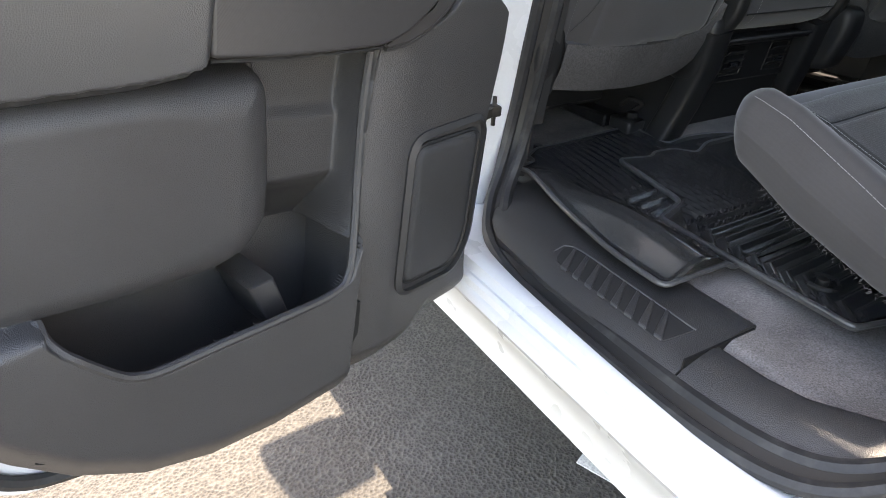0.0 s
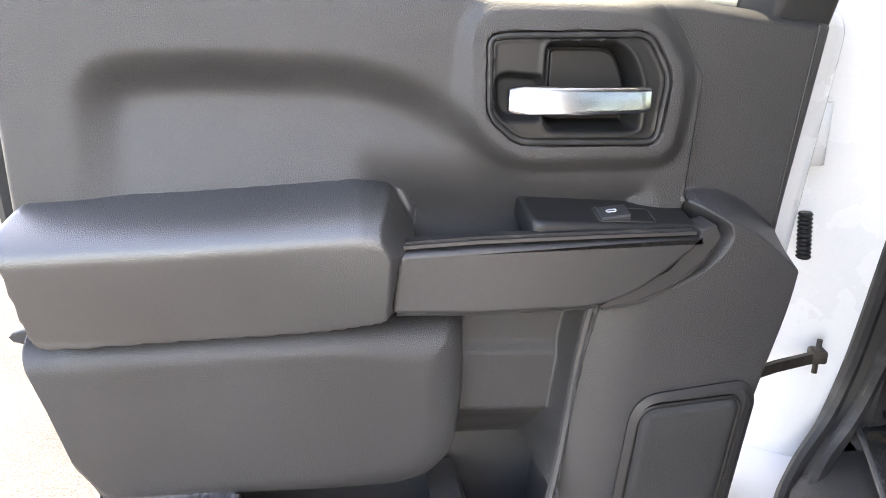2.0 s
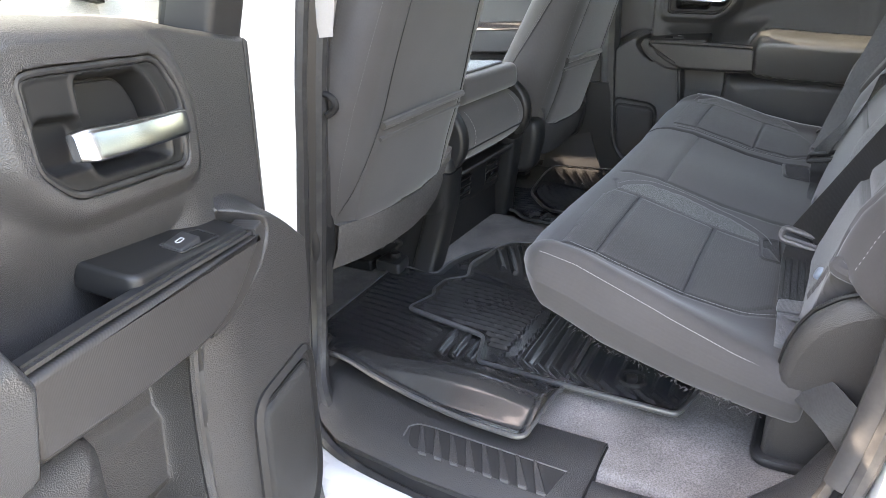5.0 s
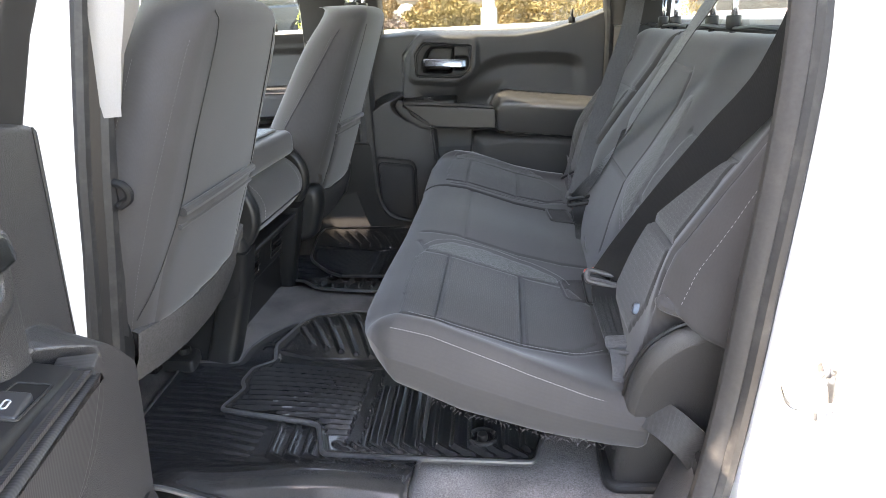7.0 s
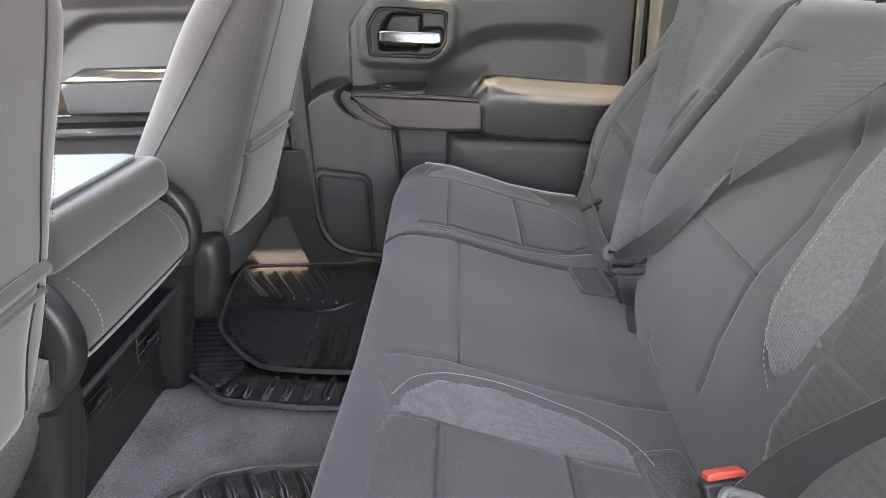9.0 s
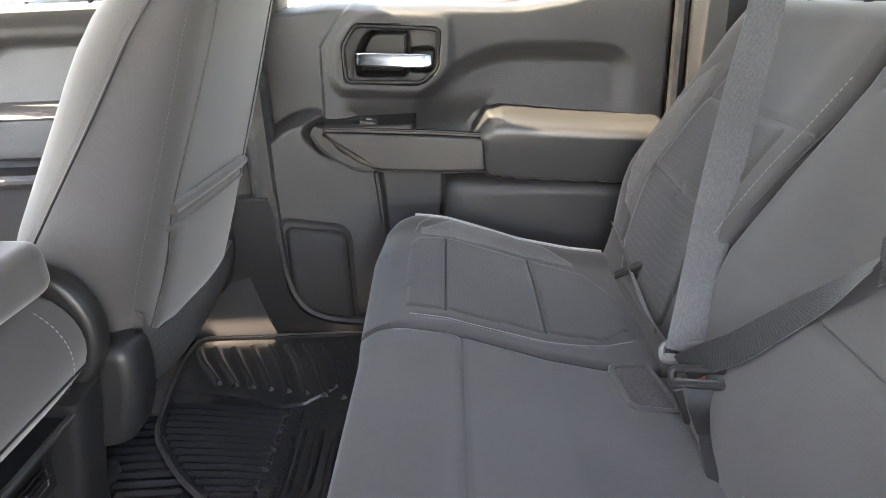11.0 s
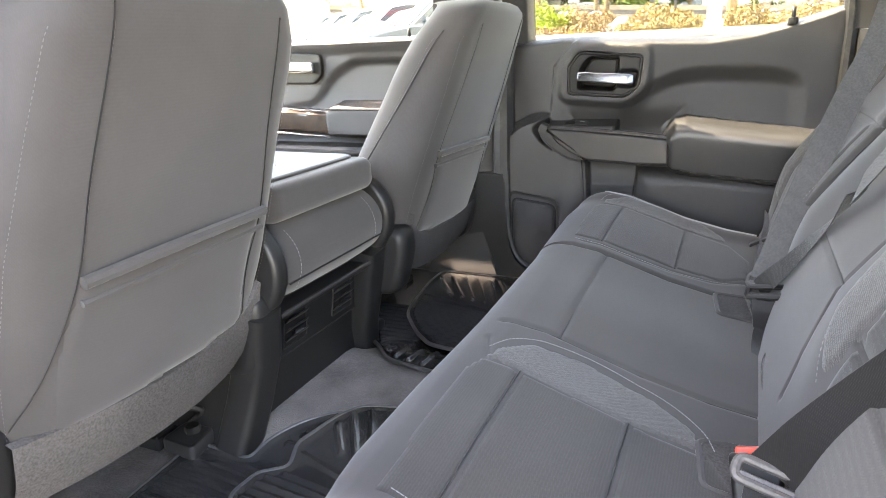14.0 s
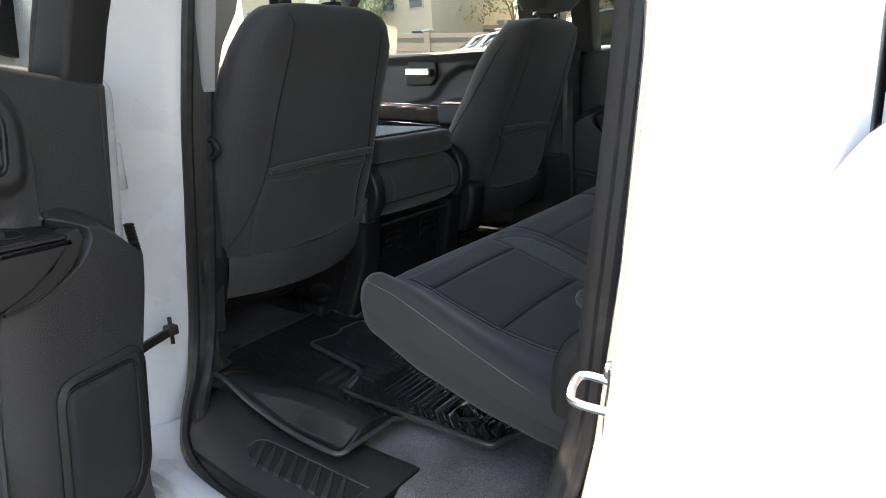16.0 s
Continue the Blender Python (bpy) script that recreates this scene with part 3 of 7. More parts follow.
part("hook", sweep(spline([(-0.63, -0.055, 1.195), (-0.628, -0.08, 1.188), (-0.625, -0.084, 1.17), (-0.628, -0.068, 1.158)], 5), circle(0.006, 8), (1, 0, 0)), SATIN, pillar)


# ---- doors ----
def door(name, label, matrix, flip, fine):
    """A rear door with its inner panel. Its own axes: along the door from the hinge, inwards, up."""
    d = thing(name, label, "car door", matrix)

    def P(u, z, w):
        return (u, -w if flip else w, z)

    def R(u0, w0, z0, u1, w1, z1, bevel=0.004, seg=2):
        a, b = P(u0, z0, w0), P(u1, z1, w1)
        return block([min(p, q) for p, q in zip(a, b)], [max(p, q) for p, q in zip(a, b)], bevel, seg)
    # painted shell
    shell = rounded([(0.06, 0.62), (0.14, 0.59), (0.42, 0.53), (0.62, 0.49), (0.74, 0.50), (0.86, 0.66), (0.925, 0.86), (0.965, 1.06), (0.975, 1.36), (0.02, 1.36), (0.02, 1.0)], 0.04, 6)
    part("shell", slab(shell, lambda a, b, h: P(a, b, h), -0.165, -0.095, 0.018, 3), PAINT, d, "white painted steel door shell")
    part("edge_seal", sweep([Vector(P(a, b, -0.088)) for a, b in rounded([(0.18, 0.60), (0.62, 0.515), (0.735, 0.53), (0.845, 0.675), (0.905, 0.87), (0.945, 1.06), (0.953, 1.33), (0.90, 1.33), (0.86, 0.87), (0.7, 0.62), (0.4, 0.62)], 0.05, 5)], circle(0.009, 7), P(0, 0, 1), closed=True), SEAL, d)
    # window frame
    lean = lambda z: 0.42 * max(0.0, z - 1.36)
    frame_line = [(0.13, 1.33), (0.14, 1.5), (0.17, 1.80), (0.22, 1.835), (0.80, 1.83), (0.9, 1.78), (0.955, 1.5), (0.965, 1.33)]
    part("window_frame", sweep([Vector(P(a, b, -0.075 + lean(b))) for a, b in frame_line], ribbon(0.06, 0.055), P(0, 0, 1)), PLASTIC, d, "black upper window frame of the door")
    part("glass_run", sweep([Vector(P(a * 0.94 + 0.03, b - 0.02, -0.09 + lean(b))) for a, b in frame_line], ribbon(0.02, 0.03), P(0, 0, 1)), SEAL, d)
    part("applique", loft([[P(a + 0.09 * max(0.0, z - 1.36), z, h + lean(z)) for a, h in rounded([(0.085, -0.10), (0.178, -0.10), (0.172, -0.03), (0.102, -0.03)], 0.010, 3)] for z in (1.335, 1.42, 1.5, 1.65, 1.8)]), PLASTIC, d)
    glass = part("window_glass", slab([(0.15, 1.31), (0.93, 1.31), (0.91, 1.76), (0.80, 1.81), (0.22, 1.81)], lambda a, b, h: P(a, b, h + lean(b)), -0.104, -0.099), TINTED, d)

    # inner panel, one moulded sheet
    def top(u):
        return np.interp(u, [0.08, 0.2, 0.26, 0.5, 0.62, 0.72, 0.82, 0.92], [1.345, 1.35, 1.356, 1.345, 1.34, 1.35, 1.372, 1.40])

    def bottom(u):
        return np.interp(u, [0.08, 0.10, 0.205, 0.225, 0.24, 0.35, 0.46, 0.55, 0.63, 0.70, 0.75, 0.80, 0.85, 0.87, 0.885, 0.905, 0.92], [0.65, 0.64, 0.62, 0.60, 0.585, 0.558, 0.5425, 0.5425, 0.561, 0.60, 0.645, 0.70, 0.765, 0.80, 0.87, 0.95, 0.98])

    def front(z):
        return sum(front_raw(z + q) for q in (-0.04, -0.028, -0.016, -0.005, 0.005, 0.016, 0.028, 0.04)) / 8

    def front_raw(z):
        return np.interp(z, [0.6, 0.66, 0.70, 0.81, 0.96, 1.01, 1.0725, 1.09, 1.12, 1.31, 1.36], [0.09, 0.10, 0.118, 0.122, 0.113, 0.104, 0.100, 0.1005, 0.103, 0.100, 0.10])

    def back(z):
        return np.interp(z, [0.59, 0.98, 1.04, 1.2, 1.4], [0.92, 0.918, 0.914, 0.918, 0.922])
    n1, n2 = (480, 440) if fine else (260, 220)
    s, t = np.meshgrid(np.linspace(0, 1, n1), np.linspace(0, 1, n2))
    u0 = 0.09 + 0.83 * s
    z = bottom(u0) + (top(u0) - bottom(u0)) * t
    lo = np.where(z > 1.2, front(z), front(z))
    u = lo + (back(z) - lo) * s
    edge = np.minimum.reduce([s * 0.8, (1 - s) * 0.8, t * 0.75, (1 - t) * 0.75])
    w = np.zeros_like(u)
    # the strip ahead of the step line lies lower
    stepu = np.interp(z, [1.14, 1.15, 1.277, 1.32, 1.345], [0.244, 0.244, 0.25, 0.283, 0.31])
    w += -0.014 * ease(stepu - u, -0.003, 0.004) * ease(z, 1.06, 1.08)
    # belt roll along the top
    w += 0.006 * ease(z, 1.20, 1.33) * ease(u, 0.25, 0.40)
    # scoop behind the handle
    scoop = rounded([(0.835, 1.245), (0.835, 1.06), (0.40, 1.06), (0.43, 1.17), (0.47, 1.20), (0.53, 1.245), (0.60, 1.262), (0.74, 1.257)], [0.06, 0.02, 0.02, 0.02, 0.02, 0.03, 0.03, 0.03])
    w += -0.027 * ease(distance(scoop, u, z), -0.016, 0.034) * (0.15 + 0.85 * ease(z, 1.08, 1.27))
    # pod round the handle, with the opening for its surround
    bez = rounded([(0.4765, 1.2975), (0.46, 1.3015), (0.322, 1.313), (0.2935, 1.276), (0.2955, 1.211), (0.439, 1.2035), (0.470, 1.2275)], [0.010, 0.004, 0.014, 0.014, 0.012, 0.014, 0.012], 6)
    pod = rounded([(0.497, 1.322), (0.315, 1.334), (0.268, 1.285), (0.268, 1.19), (0.445, 1.178), (0.497, 1.215)], 0.03)
    w += 0.013 * ease(distance(pod, u, z), -0.012, 0.012)
    w = np.minimum(w, 0.014 - 0.055 * ease(distance(bez, u, z), -0.004, 0.002))
    # cup behind the pull
    w += -0.034 * ease(distance([(0.30, 1.15), (0.57, 1.165), (0.57, 1.02), (0.30, 1.02)], u, z), -0.03, 0.06)
    # speaker pod with its sloping cap
    speaker = [(0.2456, 1.150), (0.232, 1.156), (0.215, 1.1575), (0.198, 1.155), (0.180, 1.149), (0.162, 1.140), (0.146, 1.130), (0.130, 1.119), (0.117, 1.108), (0.106, 1.096), (0.095, 1.080), (0.03, 1.03), (0.03, 0.5), (0.42, 0.5), (0.368, 0.76), (0.353, 0.82), (0.346, 0.89), (0.343, 0.97), (0.336, 1.0435), (0.3048, 1.048), (0.2725, 1.064), (0.2387, 1.0932), (0.2235, 1.12)]
    ds = distance(speaker, u, z)
    ramp = np.interp(z, [1.06, 1.10], [0.012, 0.024]) * np.where(u > 0.26, 0.4, 1.0)
    k = np.clip((ds + 0.004) / ramp, 0, 1)
    w = np.where(ds > -0.004, w + (0.038 - w) * (0.75 * k + 0.25 * k * k * (3 - 2 * k)), w)
    w -= 0.020 * np.clip((u - 0.275) / 0.076, 0, 1) ** 2 * ease(ds, -0.004, 0.004) * ease(-z, -1.07, -1.03)
    # bolster under the armrest
    bolster = rounded([(0.93, 0.985), (0.487, 1.018), (0.474, 1.0), (0.467, 0.90), (0.470, 0.845), (0.497, 0.812), (0.535, 0.801), (0.735, 0.796), (0.93, 0.775)], [0.01, 0.02, 0.02, 0.03, 0.03, 0.03, 0.03, 0.02, 0.01])
    db = distance(bolster, u, z)
    w = np.where(db > -0.006, w + (0.036 - 0.10 * np.clip(0.985 - z, 0, 0.2) - w) * dome(db + 0.004, np.interp(u, [0.50, 0.60], [0.055, 0.03])), w)
    # outer wall of the map pocket and the hollow behind it
    rim = [(0.711, 0.802), (0.709, 0.790), (0.699, 0.776), (0.66, 0.738), (0.64, 0.7255), (0.6115, 0.722), (0.541, 0.7285), (0.468, 0.7345), (0.394, 0.7435), (0.367, 0.761), (0.352, 0.814)]
    wall = [(0.95, 0.765), (0.80, 0.792)] + rim + [(0.345, 0.88), (0.36, 0.5), (0.95, 0.5)]
    dw = distance(wall, u, z)
    floor_w = -0.06 + 0.08 * ease(u, 0.706, 0.722) * ease(-z, -0.83, -0.80)
    w = np.maximum(w, floor_w + (0.048 - floor_w) * dome(dw + np.interp(u, [0.70, 0.76], [0.001, 0.006]), np.interp(u, [0.70, 0.76], [0.005, 0.018])))
    hollow = rim + [(0.345, 0.88), (0.342, 0.97), (0.336, 1.04), (0.478, 1.04), (0.477, 1.0), (0.471, 0.91), (0.474, 0.85), (0.50, 0.817), (0.537, 0.804), (0.62, 0.80)]
    dh = distance(hollow, u, z)
    depth = -0.03 - 0.06 * ease(-z, -0.885, -0.79)
    depth = depth + 0.006 * ease(z, 0.860, 0.882) * ease(-z, -0.968, -0.950) - 0.003 * ease(z, 0.950, 0.970)
    low = z < 0.80
    w = np.where(dh > 0, w + (depth - w) * np.where(low, 0.0, ease(dh, 0.0, 0.010)), w)
    # the lower edge turns under
    w -= 0.03 * ease(bottom(u) + 0.06 - z, 0.0, 0.06)
    # rolled rim
    w += -0.095 * (1 - dome(edge, 0.018))
    keep = ~((dh > -0.003) & (z < 0.8045))
    part("inner_panel", sheet(u, z, w, P, keep), VINYL, d, "dark grey grained vinyl inner door panel", sharp=60)
    box = [(0.337, 0.80), (0.337, 0.66), (0.36, 0.625), (0.66, 0.615), (0.735, 0.66), (0.76, 0.80)]
    part("pocket_liner", loft([[P(a, b, h) for a, b in box] for h in (-0.10, -0.05, 0.0, 0.012)], closed=False, cap=False), VINYL, d, "grained pocket lining")
    part("pocket_back", slab([(a, min(b, 0.82)) for a, b in box], P, -0.105, -0.094), VINYL, d)
    # inside of the pocket wall, coloured black for the shade in there
    part("pocket_front", slab([(0.337, 0.71), (0.337, 0.66), (0.36, 0.625), (0.66, 0.615), (0.735, 0.66), (0.735, 0.70)], P, 0.026, 0.034), BLACK, d)

    # armrest
    arm = rounded([(0.586, 1.157), (0.541, 1.143), (0.53, 1.120), (0.53, 1.10), (0.547, 1.086), (0.55, 1.034), (0.56, 1.024), (0.6166, 1.013), (0.774, 1.000), (0.872, 0.9925), (0.886, 1.005), (0.902, 1.112), (0.892, 1.1245), (0.82, 1.1325), (0.747, 1.139), (0.684, 1.146)], [0.03, 0.02, 0.012, 0.01, 0.006, 0.008, 0.01, 0.02, 0.02, 0.012, 0.012, 0.01, 0.01, 0.03, 0.03, 0.03], 4)

    def armshape(U, V, W, dd):
        topz = np.interp(U, [0.53, 0.545, 0.565, 0.59, 0.684, 0.747, 0.82, 0.90], [1.132, 1.145, 1.153, 1.157, 1.146, 1.139, 1.1325, 1.1245])
        a = np.clip((topz - V) / 0.046, 0, 1)
        b = np.clip((U - 0.528 - 0.6 * np.clip(V - 1.10, 0, 1)) / 0.034, 0, 1)
        up = (1 - (1 - a) ** 2.4) ** 0.62
        lim = -0.03 + 0.102 * np.minimum(up, np.sqrt(1 - (1 - b) ** 2) * 0.7 + b * 0.3)
        lim = lim - 0.022 * np.clip((1.118 - V) / 0.11, 0, 1) ** 1.3
        return np.minimum(W, lim)
    part("armrest", pillow(arm, P, 0.074, 0.014, 0.0026 if fine else 0.005, base=-0.035, shape=armshape), ARMREST, d, "padded grained armrest", sharp=80)
    part("armrest_gap", sweep([Vector(P(a, b, 0.022)) for a, b in ((0.552, 1.031), (0.565, 1.0215), (0.6166, 1.0125), (0.774, 0.9995), (0.868, 0.9925))], circle(0.0055, 8), P(0, 0, 1)), SEAL, d)
    edge_line = [(0.338, 1.035, 0.019), (0.3425, 0.97, 0.018), (0.345, 0.89, 0.020), (0.352, 0.82, 0.030), (0.366, 0.763, 0.042), (0.394, 0.744, 0.046)] + [(a, b, 0.046) for a, b in ((0.468, 0.735), (0.541, 0.729), (0.6115, 0.7225), (0.64, 0.726), (0.66, 0.738), (0.690, 0.766))] + [(0.703, 0.779, 0.042), (0.711, 0.791, 0.034), (0.712, 0.801, 0.018)]
    part("pocket_edge", sweep([Vector(P(q.x, q.y, q.z - 0.002)) for q in spline(edge_line, 6)], circle(0.0056, 8), P(0, 0, 1)), VINYL, d)
    # pull with its textured face
    pull = rounded([(0.553, 1.100), (0.555, 1.038), (0.47, 1.0385), (0.356, 1.046), (0.3257, 1.0549), (0.2983, 1.0705), (0.2762, 1.0904), (0.2475, 1.1189), (0.243, 1.1235), (0.36, 1.116), (0.4761, 1.107)], [0.008, 0.008, 0.02, 0.02, 0.02, 0.02, 0.02, 0.004, 0.003, 0.02, 0.02], 5)
    part("pull_handle", slab(pull, P, 0.026, 0.053, 0.005, 4), RIBBED, d, "textured grey pull handle trim")
    border = [(0.345, 1.0480), (0.3257, 1.0535), (0.2983, 1.069), (0.2762, 1.0887), (0.2475, 1.117), (0.2490, 1.131), (0.232, 1.137), (0.2235, 1.1255), (0.2245, 1.1195), (0.2387, 1.0945), (0.2725, 1.0655), (0.3048, 1.0495), (0.338, 1.0430)]
    part("pull_border", slab(border, P, 0.012, 0.0475, 0.003, 3), RIBBED, d, "curved textured border of the pull")
    part("pull_back", slab([(0.548, 1.098), (0.545, 1.042), (0.34, 1.055), (0.26, 1.105)], P, 0.014, 0.031), SATIN, d)
    part("cup_floor", slab([(0.545, -0.02), (0.33, -0.02), (0.33, 0.03), (0.545, 0.03)], lambda a, b, h: P(a, h, b), 1.045, 1.056), SATIN, d)
    part("pull_lip", sweep([Vector(P(a, b, 0.039)) for a, b in ((0.548, 1.1045), (0.4761, 1.112), (0.36, 1.1205), (0.252, 1.1275))], ribbon(0.015, 0.0035), P(0, 0, 1)), RIBBED, d)
    part("pull_groove", sweep([Vector(P(a, b, 0.036)) for a, b in ((0.546, 1.1075), (0.4761, 1.115), (0.36, 1.1235), (0.256, 1.1300))], ribbon(0.012, 0.003), P(0, 0, 1)), SEAL, d)
    part("pull_underline", sweep([Vector(P(a, b, 0.042)) for a, b in ((0.55, 1.034), (0.47, 1.0345), (0.356, 1.042), (0.33, 1.047))], circle(0.0018, 6), P(0, 0, 1)), SEAL, d)
    part("pod_edge", sweep([Vector(P(q[0], q[1], 0.040)) for q in spline([(0.2235, 1.1205, 0), (0.2387, 1.0932, 0), (0.2725, 1.064, 0), (0.3048, 1.048, 0), (0.337, 1.0425, 0)], 6)], circle(0.004, 8), P(0, 0, 1)), VINYL, d)
    # window switch on its pad
    pad = rounded([(0.424, -0.032), (0.421, 0.036), (0.2445, 0.036), (0.2445, -0.032)], [0.012, 0.014, 0.006, 0.006], 6)
    tilt = lambda a, b: 0.235 * b + 0.01 * (a - 0.25)
    onpad = lambda a, b, h: P(a, h - tilt(a, b), b)
    part("switch_pad", slab(pad, onpad, 1.112, 1.1405, 0.005, 4), SATIN, d, "smooth black switch plate")
    # no hollow here: a flat plate whose black gives the well its shade
    part("switch_well", slab(rounded([(0.349, 0.006), (0.349, 0.030), (0.290, 0.030), (0.290, 0.006)], 0.003), onpad, 1.1395, 1.1411), BLACK, d, "flat black plate for the shade of the switch recess")
    part("switch_frame", sweep([Vector(onpad(a, b, 1.1412)) for a, b in rounded([(0.350, 0.005), (0.350, 0.031), (0.289, 0.031), (0.289, 0.005)], 0.003, 3)], circle(0.0011, 6), (0, 0, 1), closed=True), PLASTIC, d)
    part("switch_rocker", slab(rounded([(0.348, 0.007), (0.348, 0.029), (0.316, 0.029), (0.316, 0.007)], 0.003), lambda a, b, h: onpad(a, b, h + (0.348 - a) * 0.16), 1.134, 1.1425, 0.002, 3), SWITCH, d, "dark grey switch rocker")
    mark = [(0.339, 0.0155), (0.329, 0.0155), (0.329, 0.0195), (0.339, 0.0195)]
    part("switch_mark", sweep([Vector(onpad(a, b, 1.1428 + (0.348 - a) * 0.16)) for a, b in rounded(mark, 0.0018, 4)], circle(0.0007, 6), (0, 0, 1), closed=True), LAMPWHITE, d, "small pale window symbol")
    # release handle: surround, recess and lever
    hole = rounded([(0.4225, 1.2985), (0.348, 1.3035), (0.3312, 1.290), (0.316, 1.261), (0.3152, 1.2225), (0.325, 1.219), (0.409, 1.2145), (0.418, 1.2275)], [0.010, 0.016, 0.02, 0.02, 0.008, 0.008, 0.008, 0.008], 5)
    well = rounded([(0.4695, 1.262), (0.460, 1.270), (0.4228, 1.2695), (0.416, 1.26), (0.416, 1.2235), (0.4548, 1.2205), (0.466, 1.232)], 0.008, 4)

    def bezshape(U, V, W, dd):
        W = np.where(dd > 0.004, 0.0105 - 0.0012 * ease(dd, 0.004, 0.007), W)
        dh = distance(hole, U, V)
        lip = 0.0012 * np.exp(-((dh + 0.002) / 0.0022) ** 2)
        W = np.where(dd > 0.004, W + lip, W)
        W = np.where(dh > 0, 0.0093 - 0.034 * ease(dh, 0.0, 0.009) ** 0.8, W)
        dq = distance(well, U, V)
        W = np.where((dq > 0) & (dh <= 0), np.minimum(W, 0.0093 - 0.014 * ease(dq, 0.0, 0.008)), W)
        return W
    part("bezel", pillow(bez, P, 0.0105, 0.005, 0.0018 if fine else 0.003, base=-0.004, shape=bezshape), SATIN, d, "satin black handle surround", sharp=60)
    part("bezel_gasket", sweep([Vector(P(a, b, 0.0095)) for a, b in bez], circle(0.0030, 8), P(0, 0, 1), closed=True), SEAL, d)
    plate = [(0.4112, 1.2895), (0.4060, 1.2920), (0.3596, 1.2950), (0.3480, 1.2910), (0.3345, 1.2700), (0.327, 1.234), (0.4015, 1.2275), (0.4096, 1.2585)]
    grown = [(a + (a - 0.368) * 0.10, b + (b - 1.262) * 0.10) for a, b in plate]
    part("backing_lip", slab(rounded(grown, 0.01, 4), P, -0.03, -0.012, 0.005, 3), PLASTIC, d)
    part("backing_plate", slab(rounded(plate, 0.008, 4), P, -0.03, -0.0085, 0.002, 2), SATIN, d)
    bar = []
    for k in range(21):
        q = k / 20
        uu = 0.4595 - 0.136 * q
        ww = 0.030 + 0.010 * math.sin(math.pi * (0.15 + 0.75 * q)) ** 0.8
        hh = 0.0128 - 0.0012 * q
        th = 0.008 - 0.001 * q
        if k in (0, 1):
            hh, th = hh * (0.80, 0.94)[k], th * (0.5, 0.85)[k]
        if k == 20:
            hh, th = hh * 0.95, th * 0.8
        bar.append([P(uu, 1.2458 + 0.0088 * q + a, ww + b - 0.22 * a) for a, b in rounded([(-hh, -th), (hh, -th), (hh, th), (-hh, th)], 0.004, 4)])
    part("release_lever", loft(bar), CHROME, d, "satin chrome release lever", sharp=50)
    # speaker grille
    ring = rounded([(0.2785, 0.70), (0.2775, 0.93), (0.15, 0.95), (0.135, 0.93), (0.136, 0.76), (0.16, 0.712)], [0.03, 0.03, 0.018, 0.02, 0.05, 0.03], 6)
    inner = rounded([(0.2695, 0.715), (0.2705, 0.918), (0.157, 0.932), (0.147, 0.92), (0.148, 0.765), (0.168, 0.726)], [0.022, 0.022, 0.012, 0.014, 0.04, 0.02], 6)
    part("speaker_trim", sweep([Vector(P(a, b, 0.040)) for a, b in ring], [(-0.008, -0.002), (-0.008, 0.003), (0.006, 0.004), (0.002, -0.004)], P(0, 0, 1), closed=True), PLASTIC, d)
    part("speaker_rim", sweep([Vector(P(a, b, 0.040)) for a, b in inner], circle(0.0028, 6), P(0, 0, 1), closed=True), SATIN, d)
    part("speaker_grille", pillow(inner, P, 0.046, 0.012, 0.005, base=0.034), GRILLE, d, "finely perforated black speaker grille")
    part("trim_seam", sweep([Vector(P(a, b, -0.0132)) for a, b in ((0.128, 1.335), (0.1268, 1.27), (0.124, 1.115))], circle(0.0011, 5), P(0, 0, 1)), SATIN, d)
    # divider in the map pocket
    part("pocket_divider", slab([(0.488, 0.760), (0.452, 0.766), (0.425, 0.70), (0.452, 0.69)], P, -0.085, 0.004, 0.006, 3), VINYL, d)
    part("latch_hole", slab(circle(0.013, 10, 1.6, 0.7), lambda a, b, h: P(0.944 + a, 0.94 + b, h), -0.096, -0.088, 0.002), SEAL, d)
    part("lock_pin", sweep([Vector(P(0.80, 1.36, -0.004)), Vector(P(0.80, 1.395, -0.004))], circle(0.005, 8), P(0, 0, 1)), SATIN, d)
    part("lock_collar", slab(circle(0.011, 10), lambda a, b, h: P(0.80 + a, h, -0.004 + b), 1.355, 1.373, 0.003), SATIN, d)
    return d


GRILLE = material("perforated_grille", (0.02, 0.02, 0.021), 0.5, grain=0.7, scale=1300, kind="voronoi", vary=0.35)
A6 = radians(6.62)
du = Vector((-0.966 * math.cos(A6), -0.257 * math.cos(A6), math.sin(A6)))
dn = Vector((0.257, -0.966, 0.0))
dz = du.cross(dn)
turn = Matrix((du, dn, dz)).transposed().to_4x4()
centre = Vector((-0.751, -0.130, 0)) + Vector((-0.966, -0.257, 0)) * 0.3788 + Vector((0, 0, 1.1438))
near_m = Matrix.Translation(centre) @ turn @ Matrix.Translation((-0.3870, 0, -1.1497))
door("rear_door", "open white rear door with dark grey vinyl panel and chrome lever", near_m, False, True)
far_m = Matrix.Translation((0.79, 0, 0)) @ Matrix(((0, 1, 0, 0), (-1, 0, 0, 0), (0, 0, 1, 0), (0, 0, 0, 1)))
door("rear_door", "closed white rear door with dark grey vinyl panel and chrome lever", far_m, True, False)

